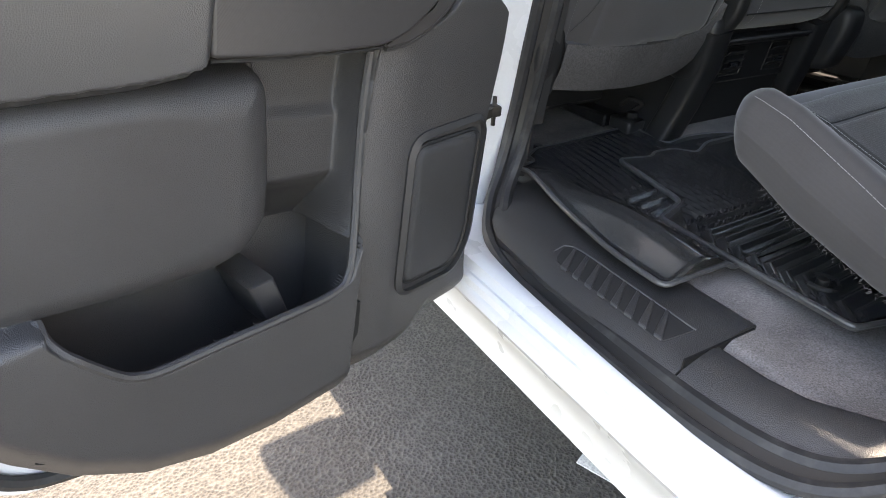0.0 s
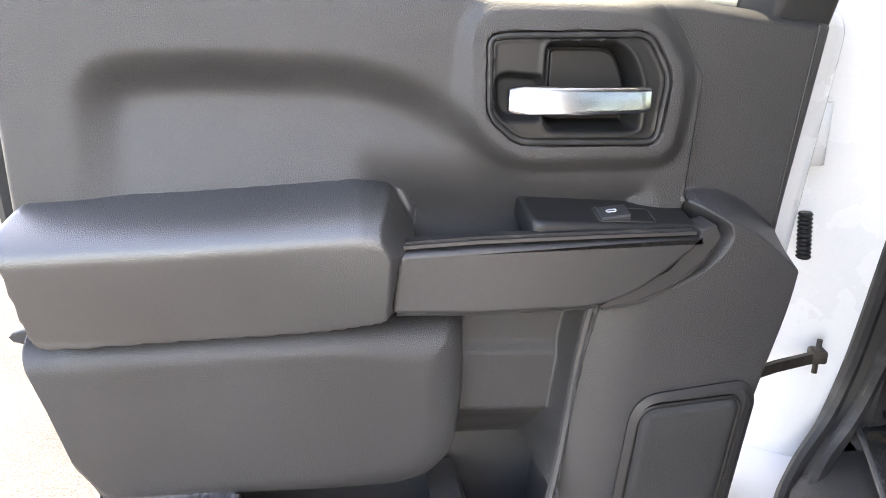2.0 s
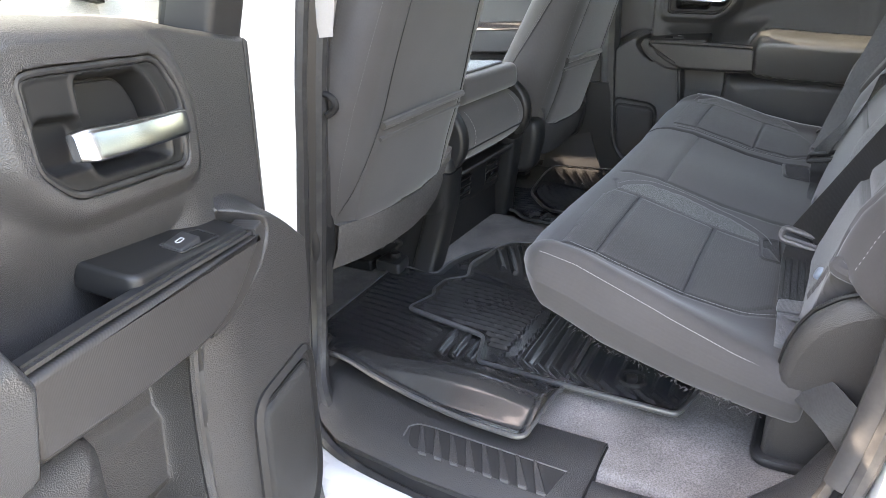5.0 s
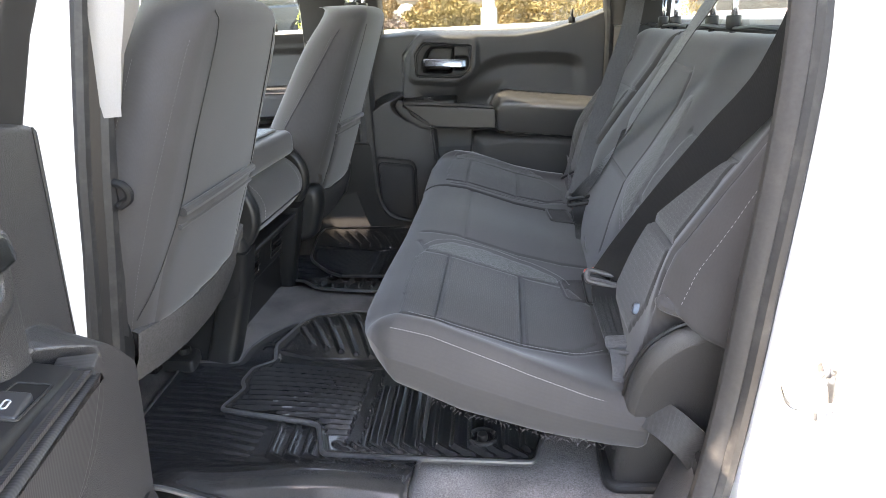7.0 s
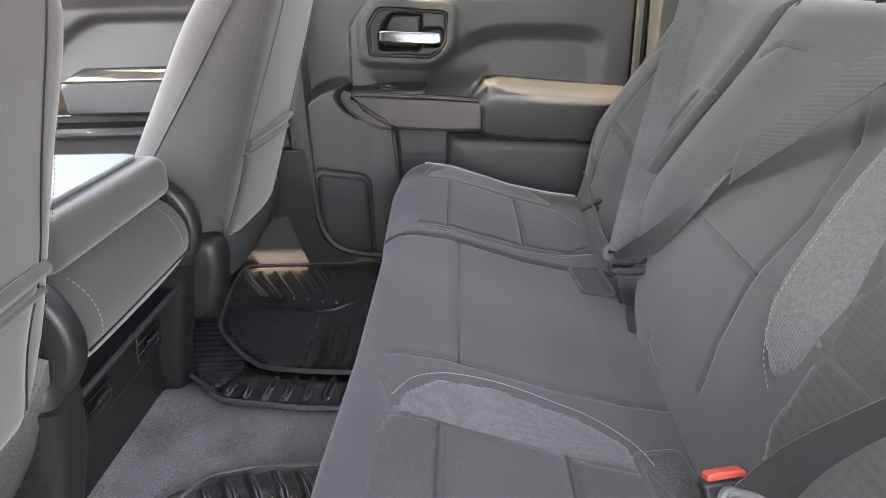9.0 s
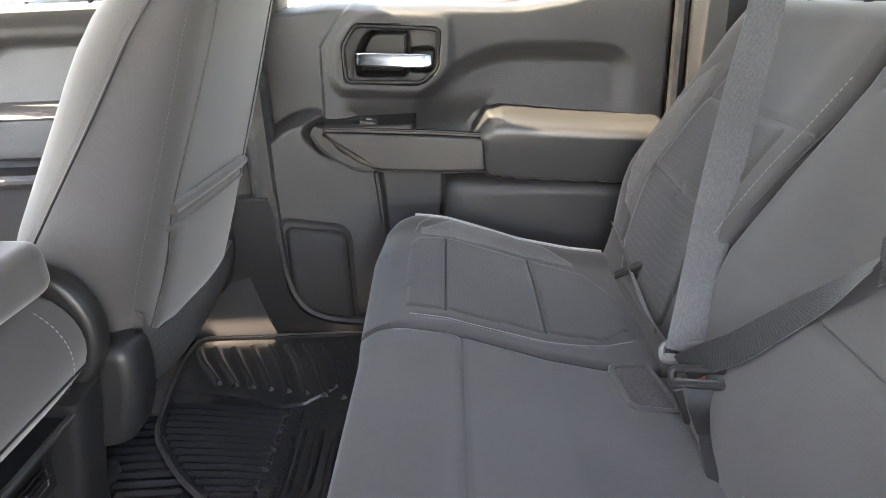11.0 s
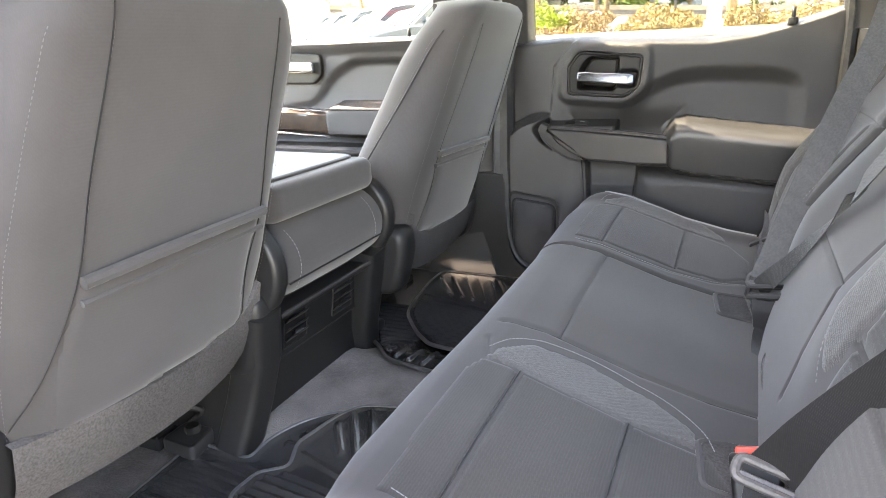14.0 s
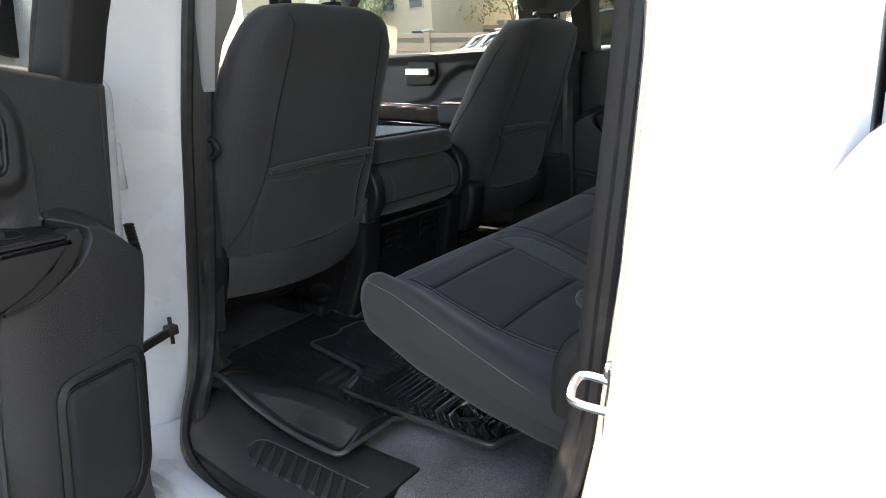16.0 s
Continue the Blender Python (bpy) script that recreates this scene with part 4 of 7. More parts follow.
# ---- rear bench ----
def cushion_top(x, y):
    z = np.interp(y, [-0.80, -0.78, -0.70, -0.61, -0.48, -0.43, -0.39, -0.35], [0.862, 0.868, 0.880, 0.902, 0.948, 0.957, 0.958, 0.953])
    z = z + 0.018 * x / 0.55
    for c in (-0.39, 0.0, 0.43):
        z = z + 0.006 * np.exp(-((x - c) / 0.11) ** 2) * np.exp(-((y + 0.58) / 0.14) ** 2)
    z = z + 0.042 * np.exp(-((x + 0.60) / 0.05) ** 2) * np.interp(y, [-0.77, -0.6, -0.4], [0.1, 0.8, 1.15]) + 0.010 * np.exp(-((x - 0.625) / 0.03) ** 2)
    return z


bench = thing("rear_bench", "charcoal cloth rear bench with heather grey leaf panels", "rear seat")


def over(surface, poly, step, lift, rim=0.006):
    """A panel of cloth sewn on over a surface."""
    poly = np.asarray(poly)
    a, b = poly.min(0) - step * 2, poly.max(0) + step * 2
    U, V = np.meshgrid(np.arange(a[0], b[0] + step, step), np.arange(a[1], b[1] + step, step))
    d = distance(poly, U, V)
    W = lift * dome(d, rim) - 0.003 * (d < 0)
    return sheet(U, V, W, surface, d > -step * 0.2)


def on_cushion(a, b, h):
    return (a, b, float(cushion_top(a, b)) + h)


def cushion(name, label, x0, x1, panels, seams, threads, outer, cross):
    nx, ny = int((x1 - x0) / 0.0042), 110
    U, S = np.meshgrid(np.linspace(x0, x1, nx), np.linspace(0, 1, ny))
    nose = np.interp(U, [-0.63, -0.622, -0.61, -0.59, -0.565, -0.53, -0.49, -0.45, -0.30, -0.10, 0.20, 0.26, 0.5, 0.60, 0.64, 0.66], [-0.43, -0.415, -0.402, -0.389, -0.378, -0.367, -0.359, -0.355, -0.357, -0.366, -0.368, -0.364, -0.358, -0.366, -0.38, -0.40])
    V = -0.79 + S * (nose + 0.79)
    zt = cushion_top(U, V)
    for s in seams:
        zt = zt + groove(U, V, s, 0.0036, 0.0032)
    zb = np.interp(V, [-0.79, -0.735, -0.64, -0.52, -0.46, -0.41, -0.36], [0.77, 0.776, 0.795, 0.832, 0.862, 0.885, 0.90]) + 0.01 * (U + 0.62) / 0.55
    if outer < 0:
        sd, ot = U - x0, x1 - U
    else:
        sd, ot = x1 - U, U - x0
    edge = np.minimum.reduce([dome(sd, 0.028), dome(ot, 0.006), dome(nose - V, 0.055), dome(V + 0.79, 0.03)])
    low = np.minimum.reduce([dome(sd, 0.02), dome(ot, 0.01), dome(nose - V, 0.035), dome(V + 0.79, 0.02)])
    zm = zb + 0.5 * (zt - zb)
    T, L = zm + (zt - zm) * edge, zm - (zm - zb) * low
    c = part("seat_cushion", sheet(U, V, T, lambda a, b, h: (a, b, h)), CLOTH, bench, label, sharp=70)
    part("underside", sheet(U, V, L, lambda a, b, h: (a, b, h)), CLOTH, c, "charcoal cloth lower side of the cushion", sharp=70)
    for row in seams:
        part("seam", sweep([Vector(on_cushion(q[0], q[1], -0.0036)) for q in spline([(a, b, 0) for a, b in row], 10)], circle(0.0014, 5), (0, 0, 1)), SEAL, c)
    for nm, poly, mat in panels:
        part(nm, over(on_cushion, poly, 0.005, 0.0022), mat, c, "heather grey woven insert" if mat is HEATHER else "ribbed charcoal cloth insert", sharp=70)
    for y, a, b in cross:
        part("seam", sweep([Vector(on_cushion(x, y, 0.0010)) for x in np.linspace(a, b, 24)], circle(0.0014, 6), (0, 0, 1)), SEAL, c)
    for row in threads:
        part("stitching", stitches([row], (-0.3, 0.2, 1), 0.0046, 0.0011, 0.0013), THREAD, c)
    return c


def on_line(points, h=0.004, steps=8):
    return [on_cushion(p[0], p[1], h) for p in spline([(a, b, 0) for a, b in points], steps)]


near_outer = [(-0.502, -0.432), (-0.516, -0.50), (-0.513, -0.60), (-0.502, -0.69), (-0.475, -0.745)]
leaf_near = [(-0.226, -0.428), (-0.195, -0.436), (-0.165, -0.47), (-0.152, -0.54), (-0.166, -0.63), (-0.20, -0.684), (-0.24, -0.70), (-0.238, -0.64), (-0.235, -0.56), (-0.236, -0.48)]
panels = [("front_insert", [(-0.512, -0.474), (-0.508, -0.418), (-0.40, -0.412), (-0.26, -0.413), (-0.232, -0.425), (-0.238, -0.474)], INSERT),
          ("middle_insert", [(-0.514, -0.479), (-0.512, -0.609), (-0.238, -0.609), (-0.240, -0.479)], INSERT),
          ("rear_insert", [(-0.511, -0.615), (-0.50, -0.69), (-0.46, -0.735), (-0.32, -0.745), (-0.246, -0.71), (-0.240, -0.615)], INSERT),
          ("heather_panel", leaf_near, HEATHER)]
side_line = [(-0.6155, y, float(cushion_top(-0.6155, y)) - 0.0085 - 0.004 * k) for k, y in zip(np.linspace(0, 1, 30), np.linspace(-0.425, -0.75, 30))]
cushion("rear_seat_cushion", "charcoal cloth rear seat cushion, driver side and middle, above the mats", -0.625, 0.252, panels,
        [[(-0.115, -0.41), (-0.118, -0.60), (-0.121, -0.78)], [(-0.115, -0.497), (0.25, -0.497)], near_outer, [(-0.17, -0.41), (-0.226, -0.43)]],
        [on_line(near_outer, 0.002), on_line([(-0.205, -0.424), (-0.163, -0.455), (-0.143, -0.54), (-0.158, -0.635), (-0.196, -0.692), (-0.236, -0.712)]), side_line], -1, [(-0.4765, -0.513, -0.238), (-0.612, -0.511, -0.238)])
fray = bmesh.new()
for k in range(95):
    y = -0.47 - 0.28 * (k + random.random()) / 95
    x = -0.62 + 0.018 * ease(y, -0.44, -0.39) + random.uniform(-0.003, 0.006)
    z = float(np.interp(y, [-0.79, -0.735, -0.64, -0.52, -0.46, -0.41], [0.77, 0.776, 0.795, 0.832, 0.862, 0.885])) + random.uniform(0.0, 0.008)
    tip = Vector((x - random.uniform(-0.003, 0.004), y + random.uniform(-0.007, 0.007), z - random.uniform(0.002, 0.006)))
    vs = [fray.verts.new(q) for q in (Vector((x, y - 0.0012, z)), Vector((x + 0.0012, y + 0.0012, z)), tip)]
    fray.faces.new(vs)
tagged(part("frayed_edge", fray, CLOTH, bench, "frayed cloth hem under the cushion"), kind="stuff")
leaf_far = [(0.555, -0.43), (0.59, -0.433), (0.622, -0.48), (0.637, -0.56), (0.62, -0.65), (0.585, -0.70), (0.562, -0.70), (0.566, -0.62), (0.565, -0.53)]
panels = [("front_insert", [(0.302, -0.474), (0.305, -0.422), (0.42, -0.416), (0.53, -0.418), (0.552, -0.432), (0.562, -0.474)], INSERT),
          ("middle_insert", [(0.303, -0.480), (0.312, -0.612), (0.560, -0.616), (0.563, -0.481)], INSERT),
          ("rear_insert", [(0.313, -0.618), (0.322, -0.70), (0.36, -0.745), (0.46, -0.752), (0.545, -0.71), (0.560, -0.622)], INSERT),
          ("heather_panel", leaf_far, HEATHER)]
cushion("rear_seat_cushion", "charcoal cloth rear seat cushion, passenger side, with heather edge", 0.257, 0.66, panels,
        [[(0.285, -0.44), (0.288, -0.55), (0.305, -0.68), (0.34, -0.745)]],
        [on_line([(0.278, -0.43), (0.279, -0.53), (0.292, -0.66), (0.325, -0.745)]), on_line([(0.57, -0.424), (0.605, -0.437), (0.635, -0.49), (0.648, -0.57)])], 1, [(-0.477, 0.303, 0.562), (-0.616, 0.313, 0.560)])
# pale piping round the outer edge of the far seat
part("edge_piping", sweep(spline([(0.650, y, float(cushion_top(0.650, y)) - 0.002) for y in np.linspace(-0.42, -0.765, 12)], 4), circle(0.0045, 8), (0, 0, 1)), PIPING, bench, "pale heather piping along the seat edge")
# worn pocket beside the buckles
for x0 in (0.17, -0.30):
    p = thing("buckle_pocket", "worn cloth pocket for belt buckles sunk in the seat", "seat pocket")
    poly = rounded([(x0, -0.70), (x0 + 0.085, -0.69), (x0 + 0.10, -0.745), (x0 + 0.0, -0.76)], 0.012)
    part("rim", sweep([Vector(on_cushion(a, b, 0.001)) for a, b in poly], circle(0.004, 6), (0, 0, 1), closed=True), CLOTH, p)
    part("lining", slab(poly, on_cushion, -0.003, 0.0015), FELT, p)

PROFILE = [(0.84, -0.748), (0.885, -0.765), (0.95, -0.79), (1.06, -0.83), (1.15, -0.885), (1.25, -0.955), (1.335, -1.0), (1.40, -1.03)]


def back_point(x, z, h):
    y = np.interp(z, [a for a, _ in PROFILE], [b for _, b in PROFILE])
    s = (np.interp(z + 0.03, [a for a, _ in PROFILE], [b for _, b in PROFILE]) - np.interp(z - 0.03, [a for a, _ in PROFILE], [b for _, b in PROFILE])) / 0.06
    n = Vector((0, 1, -s)).normalized()
    return (x, float(y) + n.y * h, z + n.z * h)


def backrest(name, label, x0, x1, seams, panels, threads, bolsters, out):
    U, V = np.meshgrid(np.linspace(x0, x1, int((x1 - x0) / 0.0045)), np.linspace(0.845, 1.352, 125))
    H = np.zeros_like(U)
    for bx, bw, bh in bolsters:
        H += bh * np.exp(-((U - bx) / bw) ** 2) * ease(V, 0.9, 1.05) * ease(-V, -1.36, -1.25)
    H += 0.006 * np.exp(-((V - 1.05) / 0.09) ** 2)
    for s in seams:
        H += groove(U, V, s, 0.0032, 0.0045)
    e = np.minimum.reduce([dome(U - x0, 0.03 if out < 0 else 0.012), dome(x1 - U, 0.03 if out > 0 else 0.012), dome(1.352 - V, 0.045), dome(V - (0.845 if out > 0 else np.interp(U, [-0.607, -0.572], [0.985, 0.845])), 0.02)])
    c = part("backrest", sheet(U, V, H - 0.075 * (1 - e), back_point, e > -1 if out > 0 else V > np.interp(U, [-0.607, -0.572], [0.972, 0.832])), CLOTH, bench, label, sharp=70)
    part("shell", loft([[back_point(x, z, h) for x, h in ((x0 + (0.1 if out < 0 else 0.006), -0.07), (x1 - 0.006, -0.07), (x1 - 0.006, -0.10), (x0 + (0.1 if out < 0 else 0.006), -0.10))] for z in np.linspace(0.86, 1.34, 10)]), PLASTIC, c)

    def surf(a, b, h):
        q = sum(bh * math.exp(-((a - bx) / bw) ** 2) for bx, bw, bh in bolsters) * float(ease(b, 0.9, 1.05) * ease(-b, -1.36, -1.25)) + 0.006 * math.exp(-((b - 1.05) / 0.09) ** 2)
        return back_point(a, b, q + h)
    for row in seams:
        part("seam", sweep([Vector(surf(q[0], q[1], -0.004)) for q in spline([(a, b, 0) for a, b in row], 10)], circle(0.0014, 5), (0, 1, 0)), SEAL, c)
    for nm, poly, mat in panels:
        part(nm, over(surf, poly, 0.006, 0.0035), mat, c, "heather grey woven insert" if mat is HEATHER else "ribbed charcoal cloth insert", sharp=70)
    for t in threads:
        part("stitching", stitches([[surf(q[0], q[1], 0.004) for q in spline([(a, b, 0) for a, b in t], 8)]], (0, 1, 0.4)), THREAD, c)
    return c


leaf = [(-0.165, 1.225), (-0.20, 1.222), (-0.25, 1.175), (-0.285, 1.095), (-0.285, 1.03), (-0.262, 1.005), (-0.225, 1.03), (-0.195, 1.085), (-0.172, 1.16)]
backrest("rear_seat_back", "charcoal cloth rear seat back with heather leaf panel, driver side", -0.665, 0.245,
         [[(-0.29, 1.179), (-0.545, 1.178)], [(-0.29, 1.057), (-0.55, 1.058)], [(-0.586, 0.98), (-0.592, 1.10), (-0.591, 1.17), (-0.588, 1.25), (-0.58, 1.33)], [(-0.155, 0.92), (-0.142, 0.97), (-0.146, 1.06), (-0.148, 1.13), (-0.12, 1.20)],
          [(-0.144, 1.061), (0.09, 1.064)], [(-0.12, 1.20), (-0.05, 1.262), (0.09, 1.269), (0.169, 1.269), (0.205, 1.25)]],
         [("leaf_panel", leaf, HEATHER), ("insert", [(-0.30, 1.173), (-0.535, 1.173), (-0.545, 1.12), (-0.54, 1.063), (-0.30, 1.063), (-0.285, 1.10)], INSERT),
          ("lower_insert", [(-0.30, 1.052), (-0.54, 1.052), (-0.545, 0.97), (-0.515, 0.91), (-0.32, 0.91), (-0.29, 0.97)], INSERT)],
         [[(-0.165, 1.235), (-0.187, 1.165), (-0.21, 1.08), (-0.24, 1.02), (-0.27, 0.995)], [(-0.640, 1.015), (-0.637, 1.115), (-0.624, 1.212), (-0.608, 1.30)]],
         [(-0.585, 0.034, 0.014), (-0.655, 0.035, -0.016), (-0.22, 0.06, 0.008), (0.18, 0.06, 0.008)], -1)
leaf2 = [(0.60, 1.24), (0.625, 1.20), (0.635, 1.10), (0.61, 1.0), (0.585, 0.99), (0.59, 1.09), (0.585, 1.18)]
backrest("rear_seat_back", "charcoal cloth rear seat back with pale heather edge, passenger side", 0.25, 0.675,
         [[(0.25, 1.19), (0.43, 1.192), (0.575, 1.19)], [(0.27, 1.061), (0.58, 1.075)], [(0.255, 1.10), (0.24, 1.21), (0.22, 1.33)], [(0.58, 0.95), (0.59, 1.1), (0.57, 1.25)]],
         [("edge_panel", leaf2, HEATHER), ("insert", [(0.30, 1.184), (0.57, 1.184), (0.577, 1.08), (0.30, 1.068)], INSERT), ("lower_insert", [(0.30, 1.055), (0.574, 1.068), (0.57, 0.95), (0.52, 0.90), (0.32, 0.90)], INSERT)],
         [[(0.268, 1.03), (0.268, 1.12), (0.262, 1.19), (0.258, 1.25)]], [(0.635, 0.045, 0.018), (0.29, 0.06, 0.010)], 1)
for x in (0.46, -0.44, 0.0):
    rings = []
    for k in range(9):
        t = k / 8
        q = math.sin(math.pi * (0.08 + 0.84 * t)) ** 0.5
        rings.append([back_point(x + a * q, 1.36 + 0.0, 0)[0:1] + (back_point(x, 1.37, 0)[1] + b * q + 0.01 - 0.10 * t * 0.3, 1.405 + 0.12 * t) for a, b in rounded([(-0.13, -0.05), (0.13, -0.05), (0.13, 0.04), (-0.13, 0.04)], 0.035, 4)])
    h = part("head_restraint", loft(rings), CLOTH, bench, "charcoal cloth head restraint")
    for dx in (-0.07, 0.07):
        part("post", sweep([Vector((x + dx, back_point(x, 1.37, 0)[1] - 0.01, 1.32)), Vector((x + dx, back_point(x, 1.37, 0)[1] - 0.012, 1.44))], circle(0.006, 8), (1, 0, 0)), CHROME, h)
        part("guide", slab([(x + dx + a, back_point(x, 1.37, 0)[1] - 0.01 + b) for a, b in circle(0.014, 12)], lambda a, b, hh: (a, b, hh), 1.335, 1.362, 0.003), SATIN, h)
for xa, xb in ((-0.655, 0.24), (0.256, 0.668)):
    part("top_piping", sweep([Vector(back_point(x, 1.346, -0.016 + 0.006 * math.sin(x * 21))) for x in np.linspace(xa, xb, 40)], circle(0.0045, 8), (0, 0, 1)), SATIN, bench, "dark piping along the top of the seat back")
cap = thing("bolster_button", "small pale blue plastic cap on the seat back", "cap")
part("disc", slab(circle(0.0085, 14), lambda a, b, h: tuple(Vector(back_point(-0.515 + a, 0.95 + b, h))), 0.0, 0.012, 0.004, 3), BLUEDOT, cap)

# moulded trim beside the bench, near side
part("bolster_roll", sweep(spline([(-0.602, -0.800, 1.006), (-0.612, -0.803, 1.002), (-0.63, -0.835, 0.997), (-0.65, -0.875, 0.99), (-0.665, -0.92, 0.983)], 6), circle(0.011, 10), (1, 0, 0)), CLOTH, bench, "rolled cloth edge of the side bolster")
wheel = thing("quarter_trim", "black moulded trim hump beside the rear seat", "side trim")
side_view = [(-0.745, 0.69), (-0.748, 0.75), (-0.754, 0.85), (-0.762, 0.90), (-0.777, 0.937), (-0.793, 0.957), (-0.82, 0.977), (-0.862, 0.987), (-0.91, 0.968), (-0.97, 0.945), (-0.97, 0.69)]
side_view = spline_pairs(side_view[:10]) + [side_view[10]]
rings = []
for x, dz, dy in ((-0.42, 0.07, 0.0), (-0.56, 0.05, 0.0), (-0.60, 0.022, 0.002), (-0.622, 0.006, 0.0), (-0.634, 0.0, 0.0), (-0.641, 0.003, 0.002), (-0.646, 0.010, 0.006), (-0.648, 0.020, 0.014)):
    rings.append([(x + 0.055 * (0.99 - z) / 0.30 * ease(-x, 0.56, 0.64), y - dy, z - dz * max(0.0, (z - 0.69) / 0.31)) for y, z in side_view])
part("hump", loft(rings), VINYL, wheel, sharp=50)
part("ridge", sweep([Vector((-0.628 + 0.055 * (0.99 - z) / 0.30, y + 0.0005, z + 0.0005)) for y, z in side_view[6:44]], circle(0.003, 6), (1, 0, 0)), SATIN, wheel)
part("base_flange", slab(rounded([(-0.607, -0.732), (-0.45, -0.732), (-0.45, -0.96), (-0.607, -0.96)], 0.03), lambda a, b, h: (a, b, h), 0.685, 0.701, 0.006), PLASTIC, wheel)
part("rear_shell", loft([[(-0.61, -0.93, z), (-0.68, -0.915, z), (-0.70, -0.93, z), (-0.69, -1.06, z), (-0.61, -1.06, z)] for z in (0.69, 0.9, 1.1, 1.36)]), PLASTIC, wheel)
cp = thing("rear_pillar_trim", "dark moulded trim of the far rear pillar", "pillar trim")
part("panel", loft([[(0.80, -0.915, z), (0.73, -0.925, z), (0.69, -0.97, z), (0.69, -1.08, z), (0.80, -1.08, z)] for z in (0.69, 1.0, 1.34)]), PLASTIC, cp)
part("upper_panel", loft([[(0.80 - k, -0.90 + 0.4 * k, z), (0.74 - k, -0.915 + 0.4 * k, z), (0.69 - k, -0.97, z), (0.69 - k, -1.08, z), (0.80 - k, -1.08, z)] for z, k in ((1.342, 0.0), (1.6, 0.05), (1.8, 0.1))]), PLASTIC, cp)
part("seal", sweep([(0.745, -0.908, 0.72), (0.745, -0.908, 1.0), (0.75, -0.912, 1.345), (0.70, -0.89, 1.62)], circle(0.013, 8), (1, 0, 0)), SEAL, cp)

# ---- seat belts ----
def belt(name, label, runs):
    b = thing(name, label, "seat belt")
    for nm, pts, side, mat, width in runs:
        path = spline(pts, 10)
        sides = [Vector(side[0]).lerp(Vector(side[1]), i / (len(path) - 1)) for i in range(len(path))]
        web = part(nm, sweep(path, ribbon(width, 0.0016), sides), mat, b)
        if mat is WEB:
            for e in (-1, 1):
                rim = []
                for i, p in enumerate(path):
                    along = (path[min(i + 1, len(path) - 1)] - path[max(i - 1, 0)]).normalized()
                    rim.append(p + (sides[i] - along * along.dot(sides[i])).normalized() * e * width * 0.49)
                part("edge_thread", sweep(rim, circle(0.0008, 5), sides), DULLTHREAD, web)
    return b


far_belt = belt("seat_belt", "worn woven belt at the passenger side, lit grey shoulder run, black lap", [
    # the shoulder run takes the lit copy, the lap run the dark one
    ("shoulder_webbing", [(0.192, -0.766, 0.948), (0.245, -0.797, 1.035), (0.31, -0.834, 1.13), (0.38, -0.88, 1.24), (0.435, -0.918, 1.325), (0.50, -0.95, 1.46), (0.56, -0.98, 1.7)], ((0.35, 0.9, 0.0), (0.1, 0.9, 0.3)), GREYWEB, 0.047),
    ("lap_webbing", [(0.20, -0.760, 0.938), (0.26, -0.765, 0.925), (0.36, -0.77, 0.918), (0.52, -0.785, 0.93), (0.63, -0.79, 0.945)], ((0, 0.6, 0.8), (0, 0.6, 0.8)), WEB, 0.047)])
mid_belt = belt("seat_belt", "black woven middle shoulder belt with a fold", [
    ("shoulder_webbing", [(0.176, -0.758, 0.936), (0.15, -0.772, 0.965), (0.114, -0.789, 1.0), (0.077, -0.814, 1.05), (0.040, -0.838, 1.10), (0.012, -0.851, 1.140)], ((0.5, 0.45, 0.75), (0.15, -0.75, 0.65)), WEB, 0.034),
    ("upper_webbing", [(0.012, -0.8505, 1.138), (-0.006, -0.851, 1.152), (-0.072, -0.862, 1.20), (-0.138, -0.874, 1.25), (-0.204, -0.887, 1.30), (-0.27, -0.90, 1.35), (-0.36, -0.93, 1.45), (-0.42, -0.96, 1.7)], ((0.4, -0.3, 0.85), (0.35, -0.3, 0.9)), WEB, 0.044),
    ("lower_webbing", [(0.146, -0.770, 0.940), (0.130, -0.772, 0.915), (0.105, -0.772, 0.893)], ((-0.25, -0.9, 0.2), (0.3, -0.8, -0.2)), WEB, 0.045),
    ("tail_webbing", [(0.106, -0.772, 0.894), (0.08, -0.770, 0.884), (0.03, -0.772, 0.876), (-0.04, -0.776, 0.870), (-0.10, -0.782, 0.864)], ((0.3, -0.8, -0.2), (0.1, 0.8, 0.6)), WEB, 0.04)])
near_belt = belt("seat_belt", "black lap and shoulder belt hanging at the driver side", [
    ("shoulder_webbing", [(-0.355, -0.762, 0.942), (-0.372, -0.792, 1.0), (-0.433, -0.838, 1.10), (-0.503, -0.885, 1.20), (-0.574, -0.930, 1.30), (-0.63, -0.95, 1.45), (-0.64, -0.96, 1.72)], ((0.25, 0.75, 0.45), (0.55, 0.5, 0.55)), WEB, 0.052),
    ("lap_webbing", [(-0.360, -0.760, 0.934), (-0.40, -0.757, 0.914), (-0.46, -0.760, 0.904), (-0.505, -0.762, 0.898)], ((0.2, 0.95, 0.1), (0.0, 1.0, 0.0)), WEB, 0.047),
    # folded and anchor runs are coloured paler for the sheen they catch
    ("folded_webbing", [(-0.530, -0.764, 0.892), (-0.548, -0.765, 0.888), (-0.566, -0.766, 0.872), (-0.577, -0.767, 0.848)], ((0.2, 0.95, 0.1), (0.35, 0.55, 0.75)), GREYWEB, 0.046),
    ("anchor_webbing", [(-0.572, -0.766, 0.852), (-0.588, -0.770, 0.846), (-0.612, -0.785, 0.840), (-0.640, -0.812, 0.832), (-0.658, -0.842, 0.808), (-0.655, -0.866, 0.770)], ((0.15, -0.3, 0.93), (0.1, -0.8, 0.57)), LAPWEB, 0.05)])
